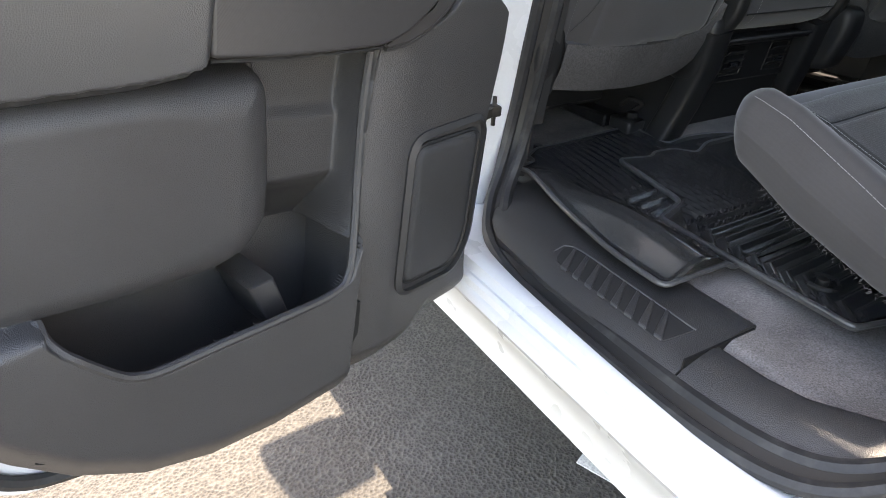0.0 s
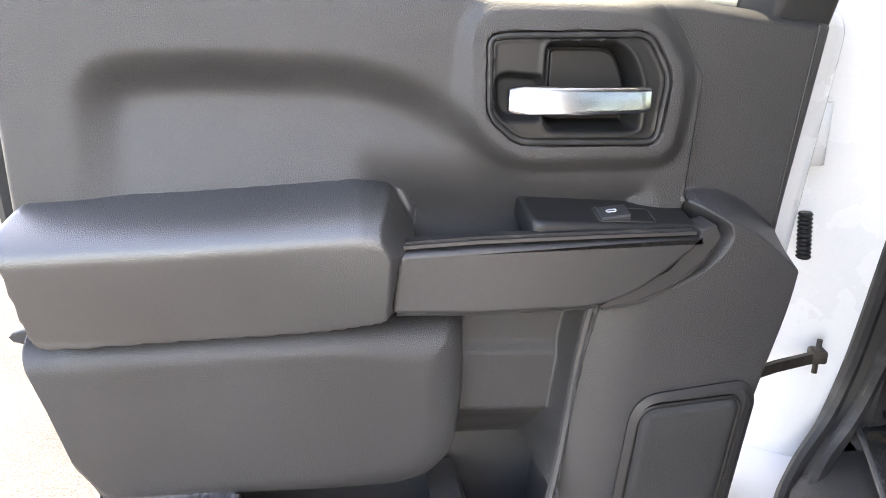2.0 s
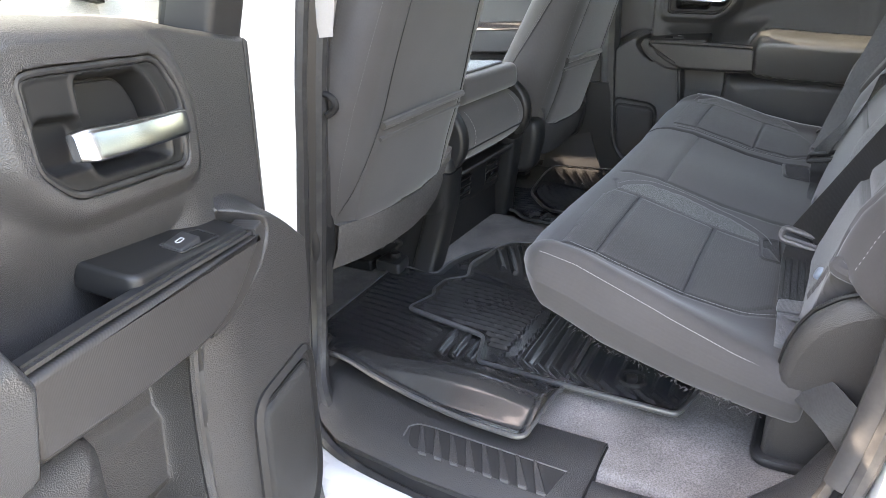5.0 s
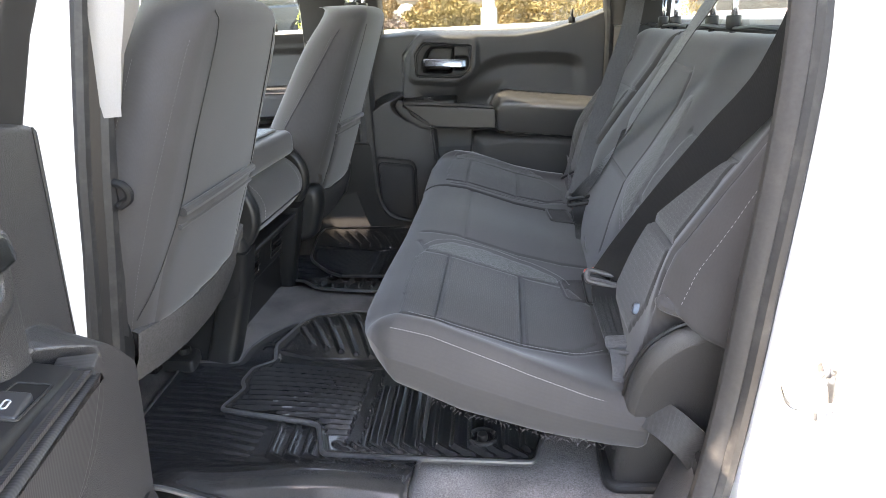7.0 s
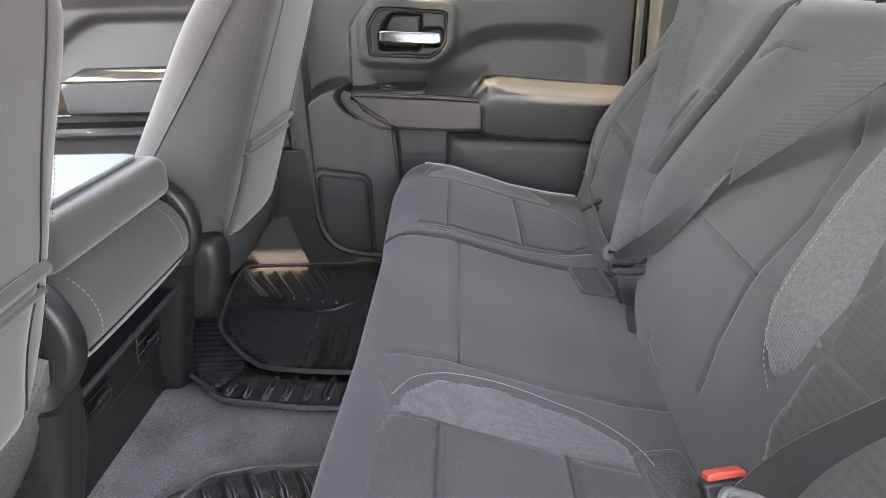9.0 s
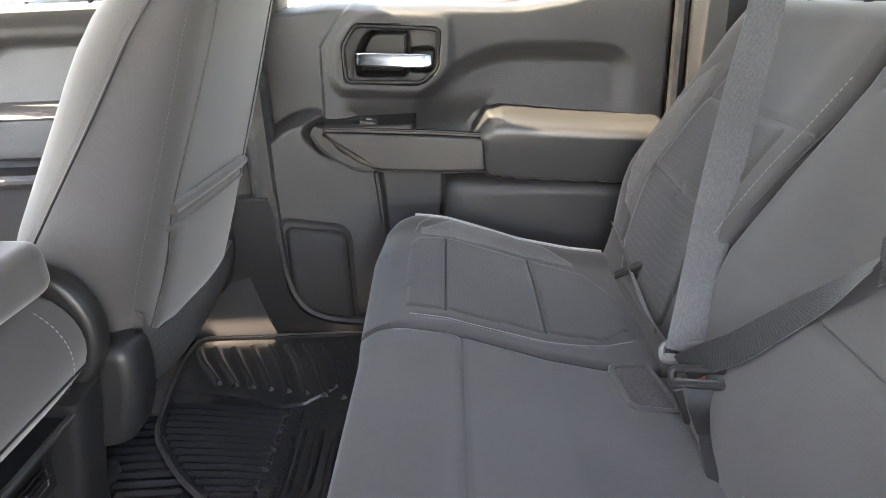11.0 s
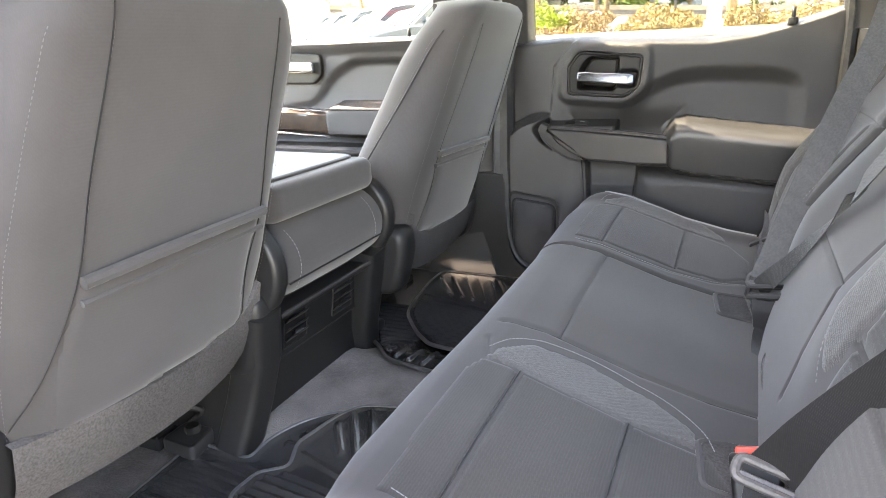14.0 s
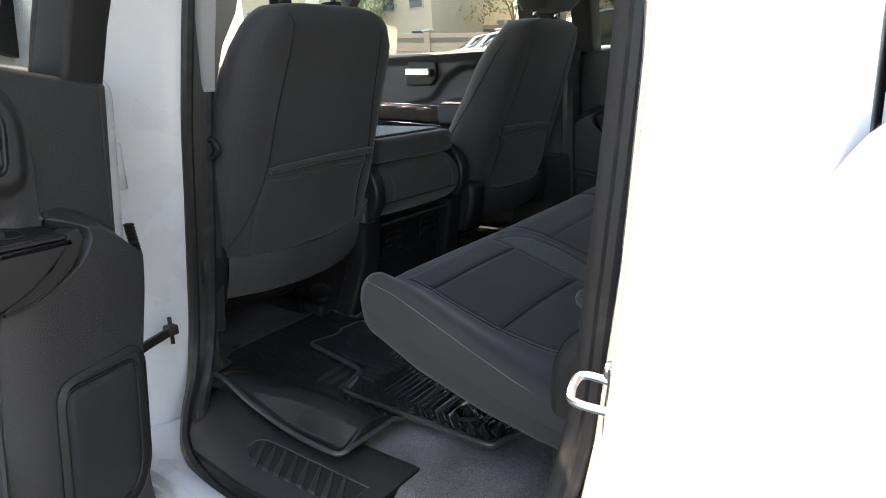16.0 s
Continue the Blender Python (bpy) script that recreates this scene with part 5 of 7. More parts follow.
for k in range(5):
    part("pleat", sweep([(-0.35, -0.739 - 0.009 * k, 0.9275), (-0.40, -0.739 - 0.009 * k, 0.9155), (-0.46, -0.742 - 0.009 * k, 0.9052), (-0.50, -0.744 - 0.009 * k, 0.899)], circle(0.0011, 5), (0, 1, 0)), SATIN, near_belt)
part("anchor_stitching", slab(rounded([(-0.022, -0.012), (0.022, -0.012), (0.022, 0.012), (-0.022, 0.012)], 0.004), lambda a, b, h: (-0.6595 - h, -0.857 + 0.8 * b + 0.6 * a * 0.5, 0.79 - 0.6 * b + 0.8 * a), 0.0, 0.0022), WEB, near_belt, "worn box of stitching on the strap")


def tongue(name, label, a, b, up, mat, depth=0.022, thick=0.008, slot=True):
    """A belt tongue or slide: a rounded plate from a to b with a slot for the webbing."""
    g = thing(name, label, "belt tongue")
    a, b = Vector(a), Vector(b)
    ex = (b - a).normalized()
    ey = (Vector(up) - ex * ex.dot(Vector(up))).normalized()
    ez = ex.cross(ey)
    mid, half = (a + b) / 2, (b - a).length / 2
    put = lambda u, v, h: tuple(mid + ex * u + ey * v + ez * h)
    r = depth / 2
    if slot:
        part("loop", sweep([Vector(put(u, v, 0)) for u, v in rounded([(-half, -r), (half, -r), (half, r), (-half, r)], r * 0.8, 5)], circle(thick / 2, 9), tuple(ez), closed=True), mat, g)
        part("bridge", slab(rounded([(-half * 0.96, -r), (half * 0.96, -r), (half * 0.96, -r * 0.2), (-half * 0.96, -r * 0.2)], 0.002), put, -thick * 0.3, thick * 0.3, 0.001, 1), mat, g)
    else:
        part("plate", slab(rounded([(-half, -r), (half, -r), (half, r), (-half, r)], r * 0.5, 4), put, -thick / 2, thick / 2, thick * 0.35, 3), mat, g)
    return g


def buckle(label, at, up, side, red):
    """A black buckle housing with its release button."""
    g = thing("belt_buckle", label, "belt buckle")
    at, up = Vector(at), Vector(up).normalized()
    sx = (Vector(side) - up * up.dot(Vector(side))).normalized()
    n = sx.cross(up)
    put = lambda u, v, h: tuple(at + sx * u + up * v + n * h)
    part("housing", slab(rounded([(-0.023, -0.06), (0.023, -0.06), (0.025, -0.002), (-0.025, -0.002)], 0.007), put, -0.010, 0.010, 0.005, 3), SATIN, g)
    if red:
        part("button", slab(rounded([(-0.018, -0.012), (0.018, -0.012), (0.018, 0.004), (-0.018, 0.004)], 0.004), put, -0.006, 0.0125, 0.002, 2), RED, g, "orange-red release button")
    return g


tongue("belt_tongue", "pale grey belt tongue hanging on the worn webbing", (0.207, -0.742, 0.942), (0.181, -0.792, 0.951), (0.5, -0.3, 0.8), GREYPLASTIC)
tongue("belt_tongue", "black belt tongue pushed into the middle buckle", (0.164, -0.742, 0.934), (0.127, -0.794, 0.952), (0.5, -0.3, 0.8), SATIN, 0.018, 0.010)
tongue("belt_tongue", "grey belt tongue pushed into the outer buckle", (-0.358, -0.728, 0.946), (-0.364, -0.796, 0.930), (0.6, -0.3, 0.7), TONGUE, 0.020, 0.010)
buckle("black buckle with red release button on the middle seat", (0.170, -0.768, 0.922), (0.45, 0.25, 0.85), (0.6, 0.8, 0.0), True)
buckle("black buckle with orange-red release button by the grey tongue", (-0.318, -0.745, 0.940), (0.45, 0.15, 0.85), (0.1, 1.0, 0.1), True)
tongue("belt_slide", "grey plastic slide lying on the lap webbing", (-0.516, -0.739, 0.896), (-0.518, -0.786, 0.898), (-1, 0, -0.2), GREYWEB, 0.028, 0.007, False)
tongue("belt_bar", "thin bright bar across the folded webbing", (-0.536, -0.741, 0.890), (-0.556, -0.783, 0.898), (-1, 0, -0.3), GREYPLASTIC, 0.006, 0.005, False)
lt = thing("lap_anchor", "black belt anchor tab by the seat corner", "belt anchor")
part("tab", slab(rounded([(-0.026, -0.010), (0.026, -0.010), (0.026, 0.010), (-0.026, 0.010)], 0.004), lambda a, b, h: (0.466 - 0.3 * a + 0.9 * b, -0.766 - 0.75 * a, 0.934 + 0.5 * a + h), 0.0, 0.007, 0.002), SATIN, lt)
part("foot", block((0.448, -0.80, 0.895), (0.488, -0.775, 0.936), 0.004), SATIN, lt)


# ---- front seats ----
def front_seat(label, sx, ox, oy=0.0):
    """sx: 1 or -1 mirrors it; ox: the middle of its back."""
    s = thing("front_seat", label, "car seat", group="front seats")

    def Q(x, y, z):
        return (ox + sx * (x + 0.43), y + oy, z)
    left = [(0.84, -0.585), (0.94, -0.605), (1.0, -0.612), (1.05, -0.616), (1.163, -0.611), (1.283, -0.592), (1.36, -0.577), (1.40, -0.56), (1.43, -0.535)]
    right = [(0.84, -0.225), (0.94, -0.20), (1.05, -0.188), (1.16, -0.195), (1.24, -0.203), (1.344, -0.207), (1.38, -0.228), (1.41, -0.25), (1.43, -0.28)]
    rear_y = lambda z: -0.083 - 0.365 * (z - 1.1)

    def ring(z, grow=0.0, y0=None, thick=None):
        xl, xr = lerp_table(left, z) - grow, lerp_table(right, z) + grow
        yr = rear_y(z) - grow
        th = thick or lerp_table([(0.84, 0.20), (1.1, 0.19), (1.3, 0.15), (1.43, 0.11)], z)
        crown = 0.016
        out = []
        pts = rounded([(xl, yr), (xr, yr), (xr + 0.01, yr + th * 0.6), (xr - 0.04, yr + th), (xl + 0.04, yr + th), (xl - 0.01, yr + th * 0.6)], [0.06, 0.05, 0.06, 0.05, 0.05, 0.06], 6)
        for x, y in pts:
            t = (x - xl) / (xr - xl)
            k = max(0.0, 1 - (y - yr) / 0.04)
            out.append(Q(x, y - crown * max(0, 4 * t * (1 - t)) * k, z))
        return out
    zs = list(np.linspace(0.90, 1.39, 15))
    rings = [ring(z) for z in zs]
    for dz, g in ((0.018, -0.004), (0.032, -0.014), (0.040, -0.03), (0.043, -0.05)):
        rings.append(ring(1.39 + dz * 0.9, g))
    part("backrest", loft(rings), CLOTH, s, "smooth charcoal cloth backrest", sharp=60)
    # map pocket on the rear face
    pocket = rounded([(-0.555, 0.935), (-0.245, 0.955), (-0.262, 1.06), (-0.245, 1.125), (-0.525, 1.115), (-0.548, 1.05)], [0.02, 0.02, 0.05, 0.004, 0.004, 0.05])

    def rearface(a, b, h):
        xl, xr = lerp_table(left, b), lerp_table(right, b)
        t = (a - xl) / (xr - xl)
        return Q(a, rear_y(b) - 0.016 * max(0, 4 * t * (1 - t)) - h, b)
    part("map_pocket", over(rearface, pocket, 0.007, 0.005, 0.03), CLOTH, s, "cloth map pocket on the seat back", sharp=70)
    for z0, z1, k in ((1.122, 1.130, 1.0), (1.098, 1.106, 0.6)):
        part("pocket_piping", sweep([Vector(rearface(x, z, 0.003)) for x, z in [(-0.53 + 0.29 * t, z0 + (z1 - z0) * t + 0.004 * math.sin(math.pi * t)) for t in np.linspace(0, 1, 14)]], circle(0.0075 * k, 8), (0, 0, 1)), CLOTH, s)
    for a, b in (((-0.535, 1.10), (-0.535, 1.10)),):
        part("back_seam", sweep([Vector(rearface(x, z, 0.0005)) for x, z in [(p[0], p[1]) for p in spline([(-0.60, 0.975, 0), (-0.567, 1.023, 0), (-0.535, 1.119, 0), (-0.526, 1.235, 0), (-0.511, 1.375, 0), (-0.525, 1.405, 0)], 6)]], circle(0.0010, 6), (0, 0, 1)), SATIN, s)
    part("back_seam", sweep([Vector(rearface(p[0], p[1], 0.0005)) for p in spline([(-0.24, 0.95, 0), (-0.255, 1.05, 0), (-0.245, 1.13, 0), (-0.262, 1.25, 0), (-0.275, 1.38, 0)], 6)], circle(0.0010, 6), (0, 0, 1)), SATIN, s)
    side = lambda z: Q(lerp_table(left, z) + 0.010, rear_y(z) + 0.005, z)
    for row in ([side(z) for z in np.linspace(0.95, 1.37, 40)], [Q(lerp_table(right, z) - 0.012, rear_y(z) + 0.006, z) for z in np.linspace(0.95, 1.36, 40)],
                               [Q(lerp_table(left, z) - 0.008, rear_y(z) + 0.07, z) for z in np.linspace(0.95, 1.35, 40)], [Q(lerp_table(right, z) + 0.0095, rear_y(z) + lerp_table([(1.1, 0.14), (1.3, 0.075), (1.38, 0.05)], z), z) for z in np.linspace(1.02, 1.36, 40)]):
        part("stitching", stitches([row], (0, -1, 0.2), 0.003, 0.0025, 0.0008), DULLTHREAD, s)
    part("side_seam", sweep([Vector(Q(lerp_table(right, z) + 0.008, rear_y(z) + lerp_table([(1.1, 0.132), (1.3, 0.067), (1.38, 0.042)], z), z)) for z in np.linspace(1.0, 1.37, 20)], circle(0.0018, 6), (0, 0, 1)), SATIN, s)
    # felt skirt below
    bottoms = [(-0.60, 0.864), (-0.50, 0.852), (-0.40, 0.848), (-0.32, 0.852), (-0.255, 0.866), (-0.225, 0.89), (-0.208, 0.915)]
    verts = []
    for k, (h, g) in enumerate(((0.0, 0.004), (0.0, -0.010), (0.045, -0.015), (0.09, -0.008), (0.094, 0.004))):
        verts.append([Q(x, rear_y(z + h) + g - 0.012 * math.sin(math.pi * (x + 0.6) / 0.37) * 0.8, z + h) for x, z in [(x, lerp_table(bottoms, x)) for x in np.linspace(-0.60, -0.208, 22)]])
    part("skirt", loft(verts, closed=False, cap=False), FELT, s, "fuzzy grey felt skirt under the seat back")
    part("skirt_filler", loft([[Q(x, y, z) for x, y in ((-0.595, 0.02), (-0.23, -0.005), (-0.235, 0.16), (-0.59, 0.16))] for z in (0.91, 0.95, 1.0)]), CLOTH, s)
    # cushion, head restraint, recliner covers, frame
    rings = []
    for k in range(13):
        t = k / 12
        y = 0.10 + 0.42 * t
        q = 1 if 0 < k < 12 else 0.9
        rings.append([Q(-0.425 + a * q, y, 0.90 + 0.005 * t + b * q) for a, b in rounded([(-0.235, -0.05), (0.248, -0.05), (0.248, 0.045), (0.15, 0.03), (-0.15, 0.03), (-0.235, 0.05)], 0.03, 3)])
    part("cushion", loft(rings), CLOTH, s)
    rings = []
    for k in range(11):
        t = k / 10
        q = max(0.3, math.sin(math.pi * (0.1 + 0.8 * t)) ** 0.35)
        rings.append([Q(-0.425 + a * q, rear_y(1.45) + 0.075 + b * q - 0.03 * t, 1.452 + 0.165 * t) for a, b in rounded([(-0.145, -0.075), (0.145, -0.075), (0.14, 0.04), (-0.14, 0.04)], 0.045, 5)])
    hr = part("head_restraint", loft(rings), CLOTH, s)
    for x in (-0.49, -0.36):
        part("post", sweep([Vector(Q(x, rear_y(1.42) + 0.06, 1.415)), Vector(Q(x, rear_y(1.45) + 0.06, 1.47))], circle(0.006, 8), (1, 0, 0)), CHROME, s)
        part("post_guide", slab(rounded([(x - 0.016, -0.016), (x + 0.016, -0.016), (x + 0.016, 0.016), (x - 0.016, 0.016)], 0.006), lambda a, b, h: Q(a, rear_y(1.42) + 0.06 + b, h), 1.425, 1.437, 0.003), SATIN, s)
    for x, t in ((-0.625, -1), (-0.205, 1)):
        plate = rounded([(-0.052, 0.985), (0.03, 0.988), (0.068, 0.90), (0.062, 0.845), (0.02, 0.832), (-0.03, 0.842), (-0.056, 0.93)], [0.03, 0.03, 0.03, 0.03, 0.03, 0.03, 0.03], 6)
        part("recliner_cover", slab(plate, lambda a, b, h: Q(x + t * h, a, b) if t > 0 else Q(x + t * (h - 0.018), a + 0.026, b), -0.02, 0.048, 0.02, 5), SATIN, s, "rounded black recliner cover")
    part("seat_frame", block([min(a, b) for a, b in zip(Q(-0.58, 0.20, 0.74), Q(-0.24, 0.46, 0.865))], [max(a, b) for a, b in zip(Q(-0.58, 0.20, 0.74), Q(-0.24, 0.46, 0.865))], 0.01, 1), SATIN, s)
    for x in (-0.585, -0.245):
        rail = part("floor_rail", block([min(a, b) for a, b in zip(Q(x - 0.025, 0.16, 0.69), Q(x + 0.025, 0.5, 0.72))], [max(a, b) for a, b in zip(Q(x - 0.025, 0.16, 0.69), Q(x + 0.025, 0.5, 0.72))], 0.004, 1), SATIN, s)
    for x in (-0.245,):
        part("rail_cover", slab(rounded([(x - 0.035, 0.07), (x + 0.03, 0.08), (x + 0.03, 0.145), (x - 0.03, 0.145)], 0.012), lambda a, b, h: Q(a, b, h), 0.70, 0.728, 0.006), PLASTIC, s)
        part("bolt", slab(circle(0.014, 8), lambda a, b, h: Q(x + 0.005 + a, 0.105 + b, h), 0.727, 0.742, 0.004), SATIN, s)
        part("spring", sweep(spline([Q(x + 0.015, 0.12, 0.735), Q(x + 0.025, 0.10, 0.76), Q(x + 0.005, 0.12, 0.77), Q(x + 0.01, 0.15, 0.745)], 5), circle(0.006, 7), (1, 0, 0)), SATIN, s)
    return s


front_seat("charcoal cloth driver seat with map pocket and felt skirt", 1, -0.43)
front_seat("charcoal cloth passenger seat with map pocket, beside the console", -1, 0.455, -0.045)

# ---- centre console ----
con = thing("centre_console", "folded middle seat over a black console with rear vents", "console")
pad = rounded([(-0.175, -0.066), (0.148, -0.066), (0.165, 0.42), (-0.185, 0.42)], 0.03, 5)
part("back_pad", slab(pad, lambda a, b, h: (a, b, h), 1.084, 1.143, 0.018, 5), CLOTH, con, "folded seat pad in charcoal cloth")
top_pad = rounded([(-0.158, -0.030), (0.130, -0.030), (0.145, 0.40), (-0.168, 0.40)], 0.03)
part("lid", slab(top_pad, lambda a, b, h: (a, b, h), 1.13, 1.149, 0.004), VINYL, con, "smooth vinyl lid of the folded middle seat")
part("lid_piping", sweep([Vector((a, b, 1.1455)) for a, b in top_pad], circle(0.0035, 6), (0, 0, 1), closed=True), CLOTH, con)
roll = []
for k in range(11):
    t = k / 10
    x = -0.165 + 0.32 * t
    q = 1.0 - 0.05 * (abs(t - 0.5) * 2) ** 4
    roll.append([(x, 0.015 + q * 0.088 * math.sin(a) * (1.0 if math.sin(a) < 0 else 0.8), 1.012 + q * 0.074 * math.cos(a)) for a in np.linspace(0, 2 * math.pi, 32, endpoint=False)])
part("seat_roll", loft(roll), CLOTH, con, "rolled front edge of the folded middle seat")
seam_at = lambda x, a: Vector((x, 0.015 + 0.0885 * math.sin(a), 1.012 + 0.0745 * math.cos(a)))
part("roll_seam", sweep([seam_at(x, -1.92 + 0.12 * x) for x in np.linspace(-0.155, 0.148, 14)], circle(0.0017, 6), (0, 0, 1)), SATIN, con)
for x in (-0.128, 0.118):
    part("roll_stitching", stitches([[seam_at(x, a) for a in np.linspace(-0.75, -2.5, 40)]], (0, -1, 0.3), 0.004, 0.003, 0.001), THREAD, con)
for x, t in ((-0.178, -1), (0.172, 1)):
    part("hinge_cover", slab([(0.012 + a, 1.015 + b) for a, b in circle(0.092, 28)], lambda a, b, h: (x + t * h, a, b), -0.012, 0.022, 0.010, 3), SATIN, con, "round black hinge cover")
body_out = [(-0.17, 0.955), (0.16, 0.955), (0.165, 0.80), (0.185, 0.70), (-0.225, 0.70), (-0.195, 0.80)]
part("rear_panel", slab(body_out, lambda a, b, h: (a, h - 0.13 * (b - 0.87), b), 0.005, 0.34, 0.012, 2), SATIN, con, "moulded black rear console panel")
for x in (-0.185, 0.168):
    part("side_rib", sweep([(x - 0.012, -0.03, 0.955), (x, -0.012, 0.87), (x - 0.008 * (1 if x < 0 else -1), 0.012, 0.78), (x - 0.03 * (1 if x < 0 else -1), 0.03, 0.70)], rounded([(-0.034, -0.03), (0.03, -0.03), (0.03, 0.03), (-0.034, 0.03)], 0.014, 3), (1, 0, 0)), SATIN, con)
part("shelf", slab(rounded([(-0.165, -0.045), (0.155, -0.045), (0.155, 0.04), (-0.165, 0.04)], 0.01), lambda a, b, h: (a, b, h), 0.918, 0.93, 0.004), SATIN, con)
part("shelf_lip", sweep([(-0.165, -0.047, 0.929), (-0.05, -0.049, 0.931), (0.155, -0.047, 0.931)], circle(0.0045, 8), (0, 0, 1)), PLASTIC, con)
face = lambda a, b, h: (a, -h - 0.13 * (b - 0.87) + 0.004, b)
part("gloss_panel", slab(rounded([(-0.15, 0.912), (0.148, 0.912), (0.148, 0.822), (-0.15, 0.822)], 0.012), face, 0.0, 0.006, 0.002), SATIN, con, "smooth black panel between the vents")
part("panel_edge", sweep([Vector(face(a, b, 0.006)) for a, b in rounded([(-0.15, 0.912), (0.148, 0.912), (0.148, 0.822), (-0.15, 0.822)], 0.012)], circle(0.0011, 6), (0, 1, 0), closed=True), PLASTIC, con)
for x in (-0.072, 0.085):
    rim_line = rounded([(x - 0.034, 0.905), (x + 0.030, 0.905), (x + 0.036, 0.838), (x - 0.036, 0.838)], 0.005, 3)
    v = part("vent", sweep([Vector(face(a, b, 0.008)) for a, b in rim_line], circle(0.0017, 8), (0, 1, 0), closed=True), PLASTIC, con, "black frame of the air vent")
    # flat plate; the dark of the vent opening is painted on
    part("vent_mouth", slab(rim_line, face, 0.004, 0.0075), BLACK, v)
    for z in (0.853, 0.871, 0.889):
        part("slat", slab([(x - 0.031, z - 0.0055), (x + 0.031, z - 0.0055), (x + 0.030, z + 0.0055), (x - 0.030, z + 0.0055)], lambda a, b, h: face(a, b, h + (b - z) * 0.9), 0.009, 0.0125, 0.001, 1), PLASTIC, v)
    part("tab", slab(rounded([(x - 0.020, 0.871), (x + 0.012, 0.871), (x + 0.010, 0.861), (x - 0.018, 0.861)], 0.002), face, 0.012, 0.020, 0.002), CHROME, v, "small bright vent tab")
part("centre_box", block((-0.19, 0.35, 0.70), (0.19, 0.9, 1.0), 0.03, 3), PLASTIC, con)


# ---- rubber mats ----
def mat_thing(label, outline, base, strokes, flap=None):
    """A moulded rubber mat: a sheet with a rolled rim and raised bars along lines (line, half width, height)."""
    mt = thing("floor_mat", label, "floor mat", group="floor mats")
    poly = np.asarray(outline)
    a, b = poly.min(0), poly.max(0)
    step = 0.003
    U, V = np.meshgrid(np.arange(a[0] - step, b[0] + 2 * step, step), np.arange(a[1] - step, b[1] + 2 * step, step))
    d = distance(poly, U, V)
    W = np.zeros_like(U)
    for path, half, height in strokes:
        dd = np.full(U.shape, 1e9)
        for p, q in zip(path[:-1], path[1:]):
            ex, ey = q[0] - p[0], q[1] - p[1]
            t = np.clip(((U - p[0]) * ex + (V - p[1]) * ey) / (ex * ex + ey * ey), 0, 1)
            dd = np.minimum(dd, np.hypot(U - p[0] - t * ex, V - p[1] - t * ey))
        W = np.maximum(W, height * ease(-dd, -half * 1.25, -half * 0.35))
    W = W * ease(d, 0.008, 0.016) + 0.0035 * ease(-d, -0.012, -0.004)
    z = base + W + 0.035 * ease(-abs(U), -0.26, -0.12)
    if flap is not None:
        z = z + flap(U, V)
    part("sheet", sheet(U, V, z, lambda p, q, h: (p, q, h), d > 0.001), RUBBER, mt, sharp=70)
    zf = (lambda p, q: float(flap(np.array(p), np.array(q)))) if flap is not None else (lambda p, q: 0.0)
    part("raised_rim", sweep([Vector((p[0], p[1], base + 0.001 + zf(p[0], p[1]) + 0.035 * float(ease(np.array(-abs(p[0])), -0.26, -0.12)))) for p in outline], circle(0.0045, 8), (0, 0, 1), closed=True), RIM, mt, "rolled edge with its highlight painted grey")
    return mt


def inner_mat_bars(ox, oy):
    """The loose mats' moulding: a field of bowed bars, an arc with a fan beyond it, and chevrons behind."""
    out = []
    for k in range(14):
        x, bow = 0.226 + 0.0152 * k, 0.10 + 0.013 * k
        out.append(([(x + bow * q * 0.22 - 0.02 * q * q, -0.197 + 0.24 * q) for q in np.linspace(0, 1, 7)], 0.0038, 0.0062))
    out.append(([(0.512, 0.03), (0.503, 0.0), (0.487, -0.06), (0.468, -0.13), (0.446, -0.185), (0.452, -0.22), (0.49, -0.26), (0.56, -0.30)], 0.004, 0.0035))
    for k in range(9):
        out.append(([(0.655, 0.035 - 0.036 * k), (0.60, 0.005 - 0.036 * k), (0.525 - 0.008 * k, -0.05 - 0.034 * k)], 0.0058, 0.0055))
    for k in range(14):
        y = -0.185 - 0.0285 * k
        legs = [(0.146, y - 0.058), (0.196, y)] + ([(0.376, y + 0.006)] if k > 1 else [])
        out.append((legs, 0.0062, 0.0055))
    return [([(x + ox, y + oy) for x, y in path], w, h) for path, w, h in out]


def nubs(mt, ox, oy, z):
    """Two rows of small studs beside the field of bars."""
    for k in range(11):
        for dy in (-0.200, -0.224):
            cx, cy = 0.426 - 0.0222 * k + ox, dy + oy
            part("nub", slab(rounded([(cx - 0.006, cy - 0.003), (cx + 0.006, cy - 0.003), (cx + 0.004, cy + 0.003), (cx - 0.004, cy + 0.003)], 0.002, 2), lambda a, b, h: (a, b, h), z - 0.004, z + 0.005 + 0.035 * float(ease(np.array(-abs(cx)), -0.26, -0.12)), 0.0015, 1), RUBBER, mt)


near_out = rounded([(-0.236, 0.111), (-0.244, -0.013), (-0.20, -0.02), (-0.16, -0.055), (-0.11, -0.115), (-0.09, -0.20), (-0.10, -0.44), (-0.588, -0.445), (-0.722, -0.44), (-0.72, -0.33), (-0.695, -0.18), (-0.668, -0.06), (-0.645, 0.004), (-0.580, 0.036), (-0.578, 0.06), (-0.535, 0.088)], [0.008, 0.015, 0.02, 0.02, 0.02, 0.02, 0.01, 0.01, 0.02, 0.06, 0.05, 0.03, 0.015, 0.01, 0.008, 0.01], 4)


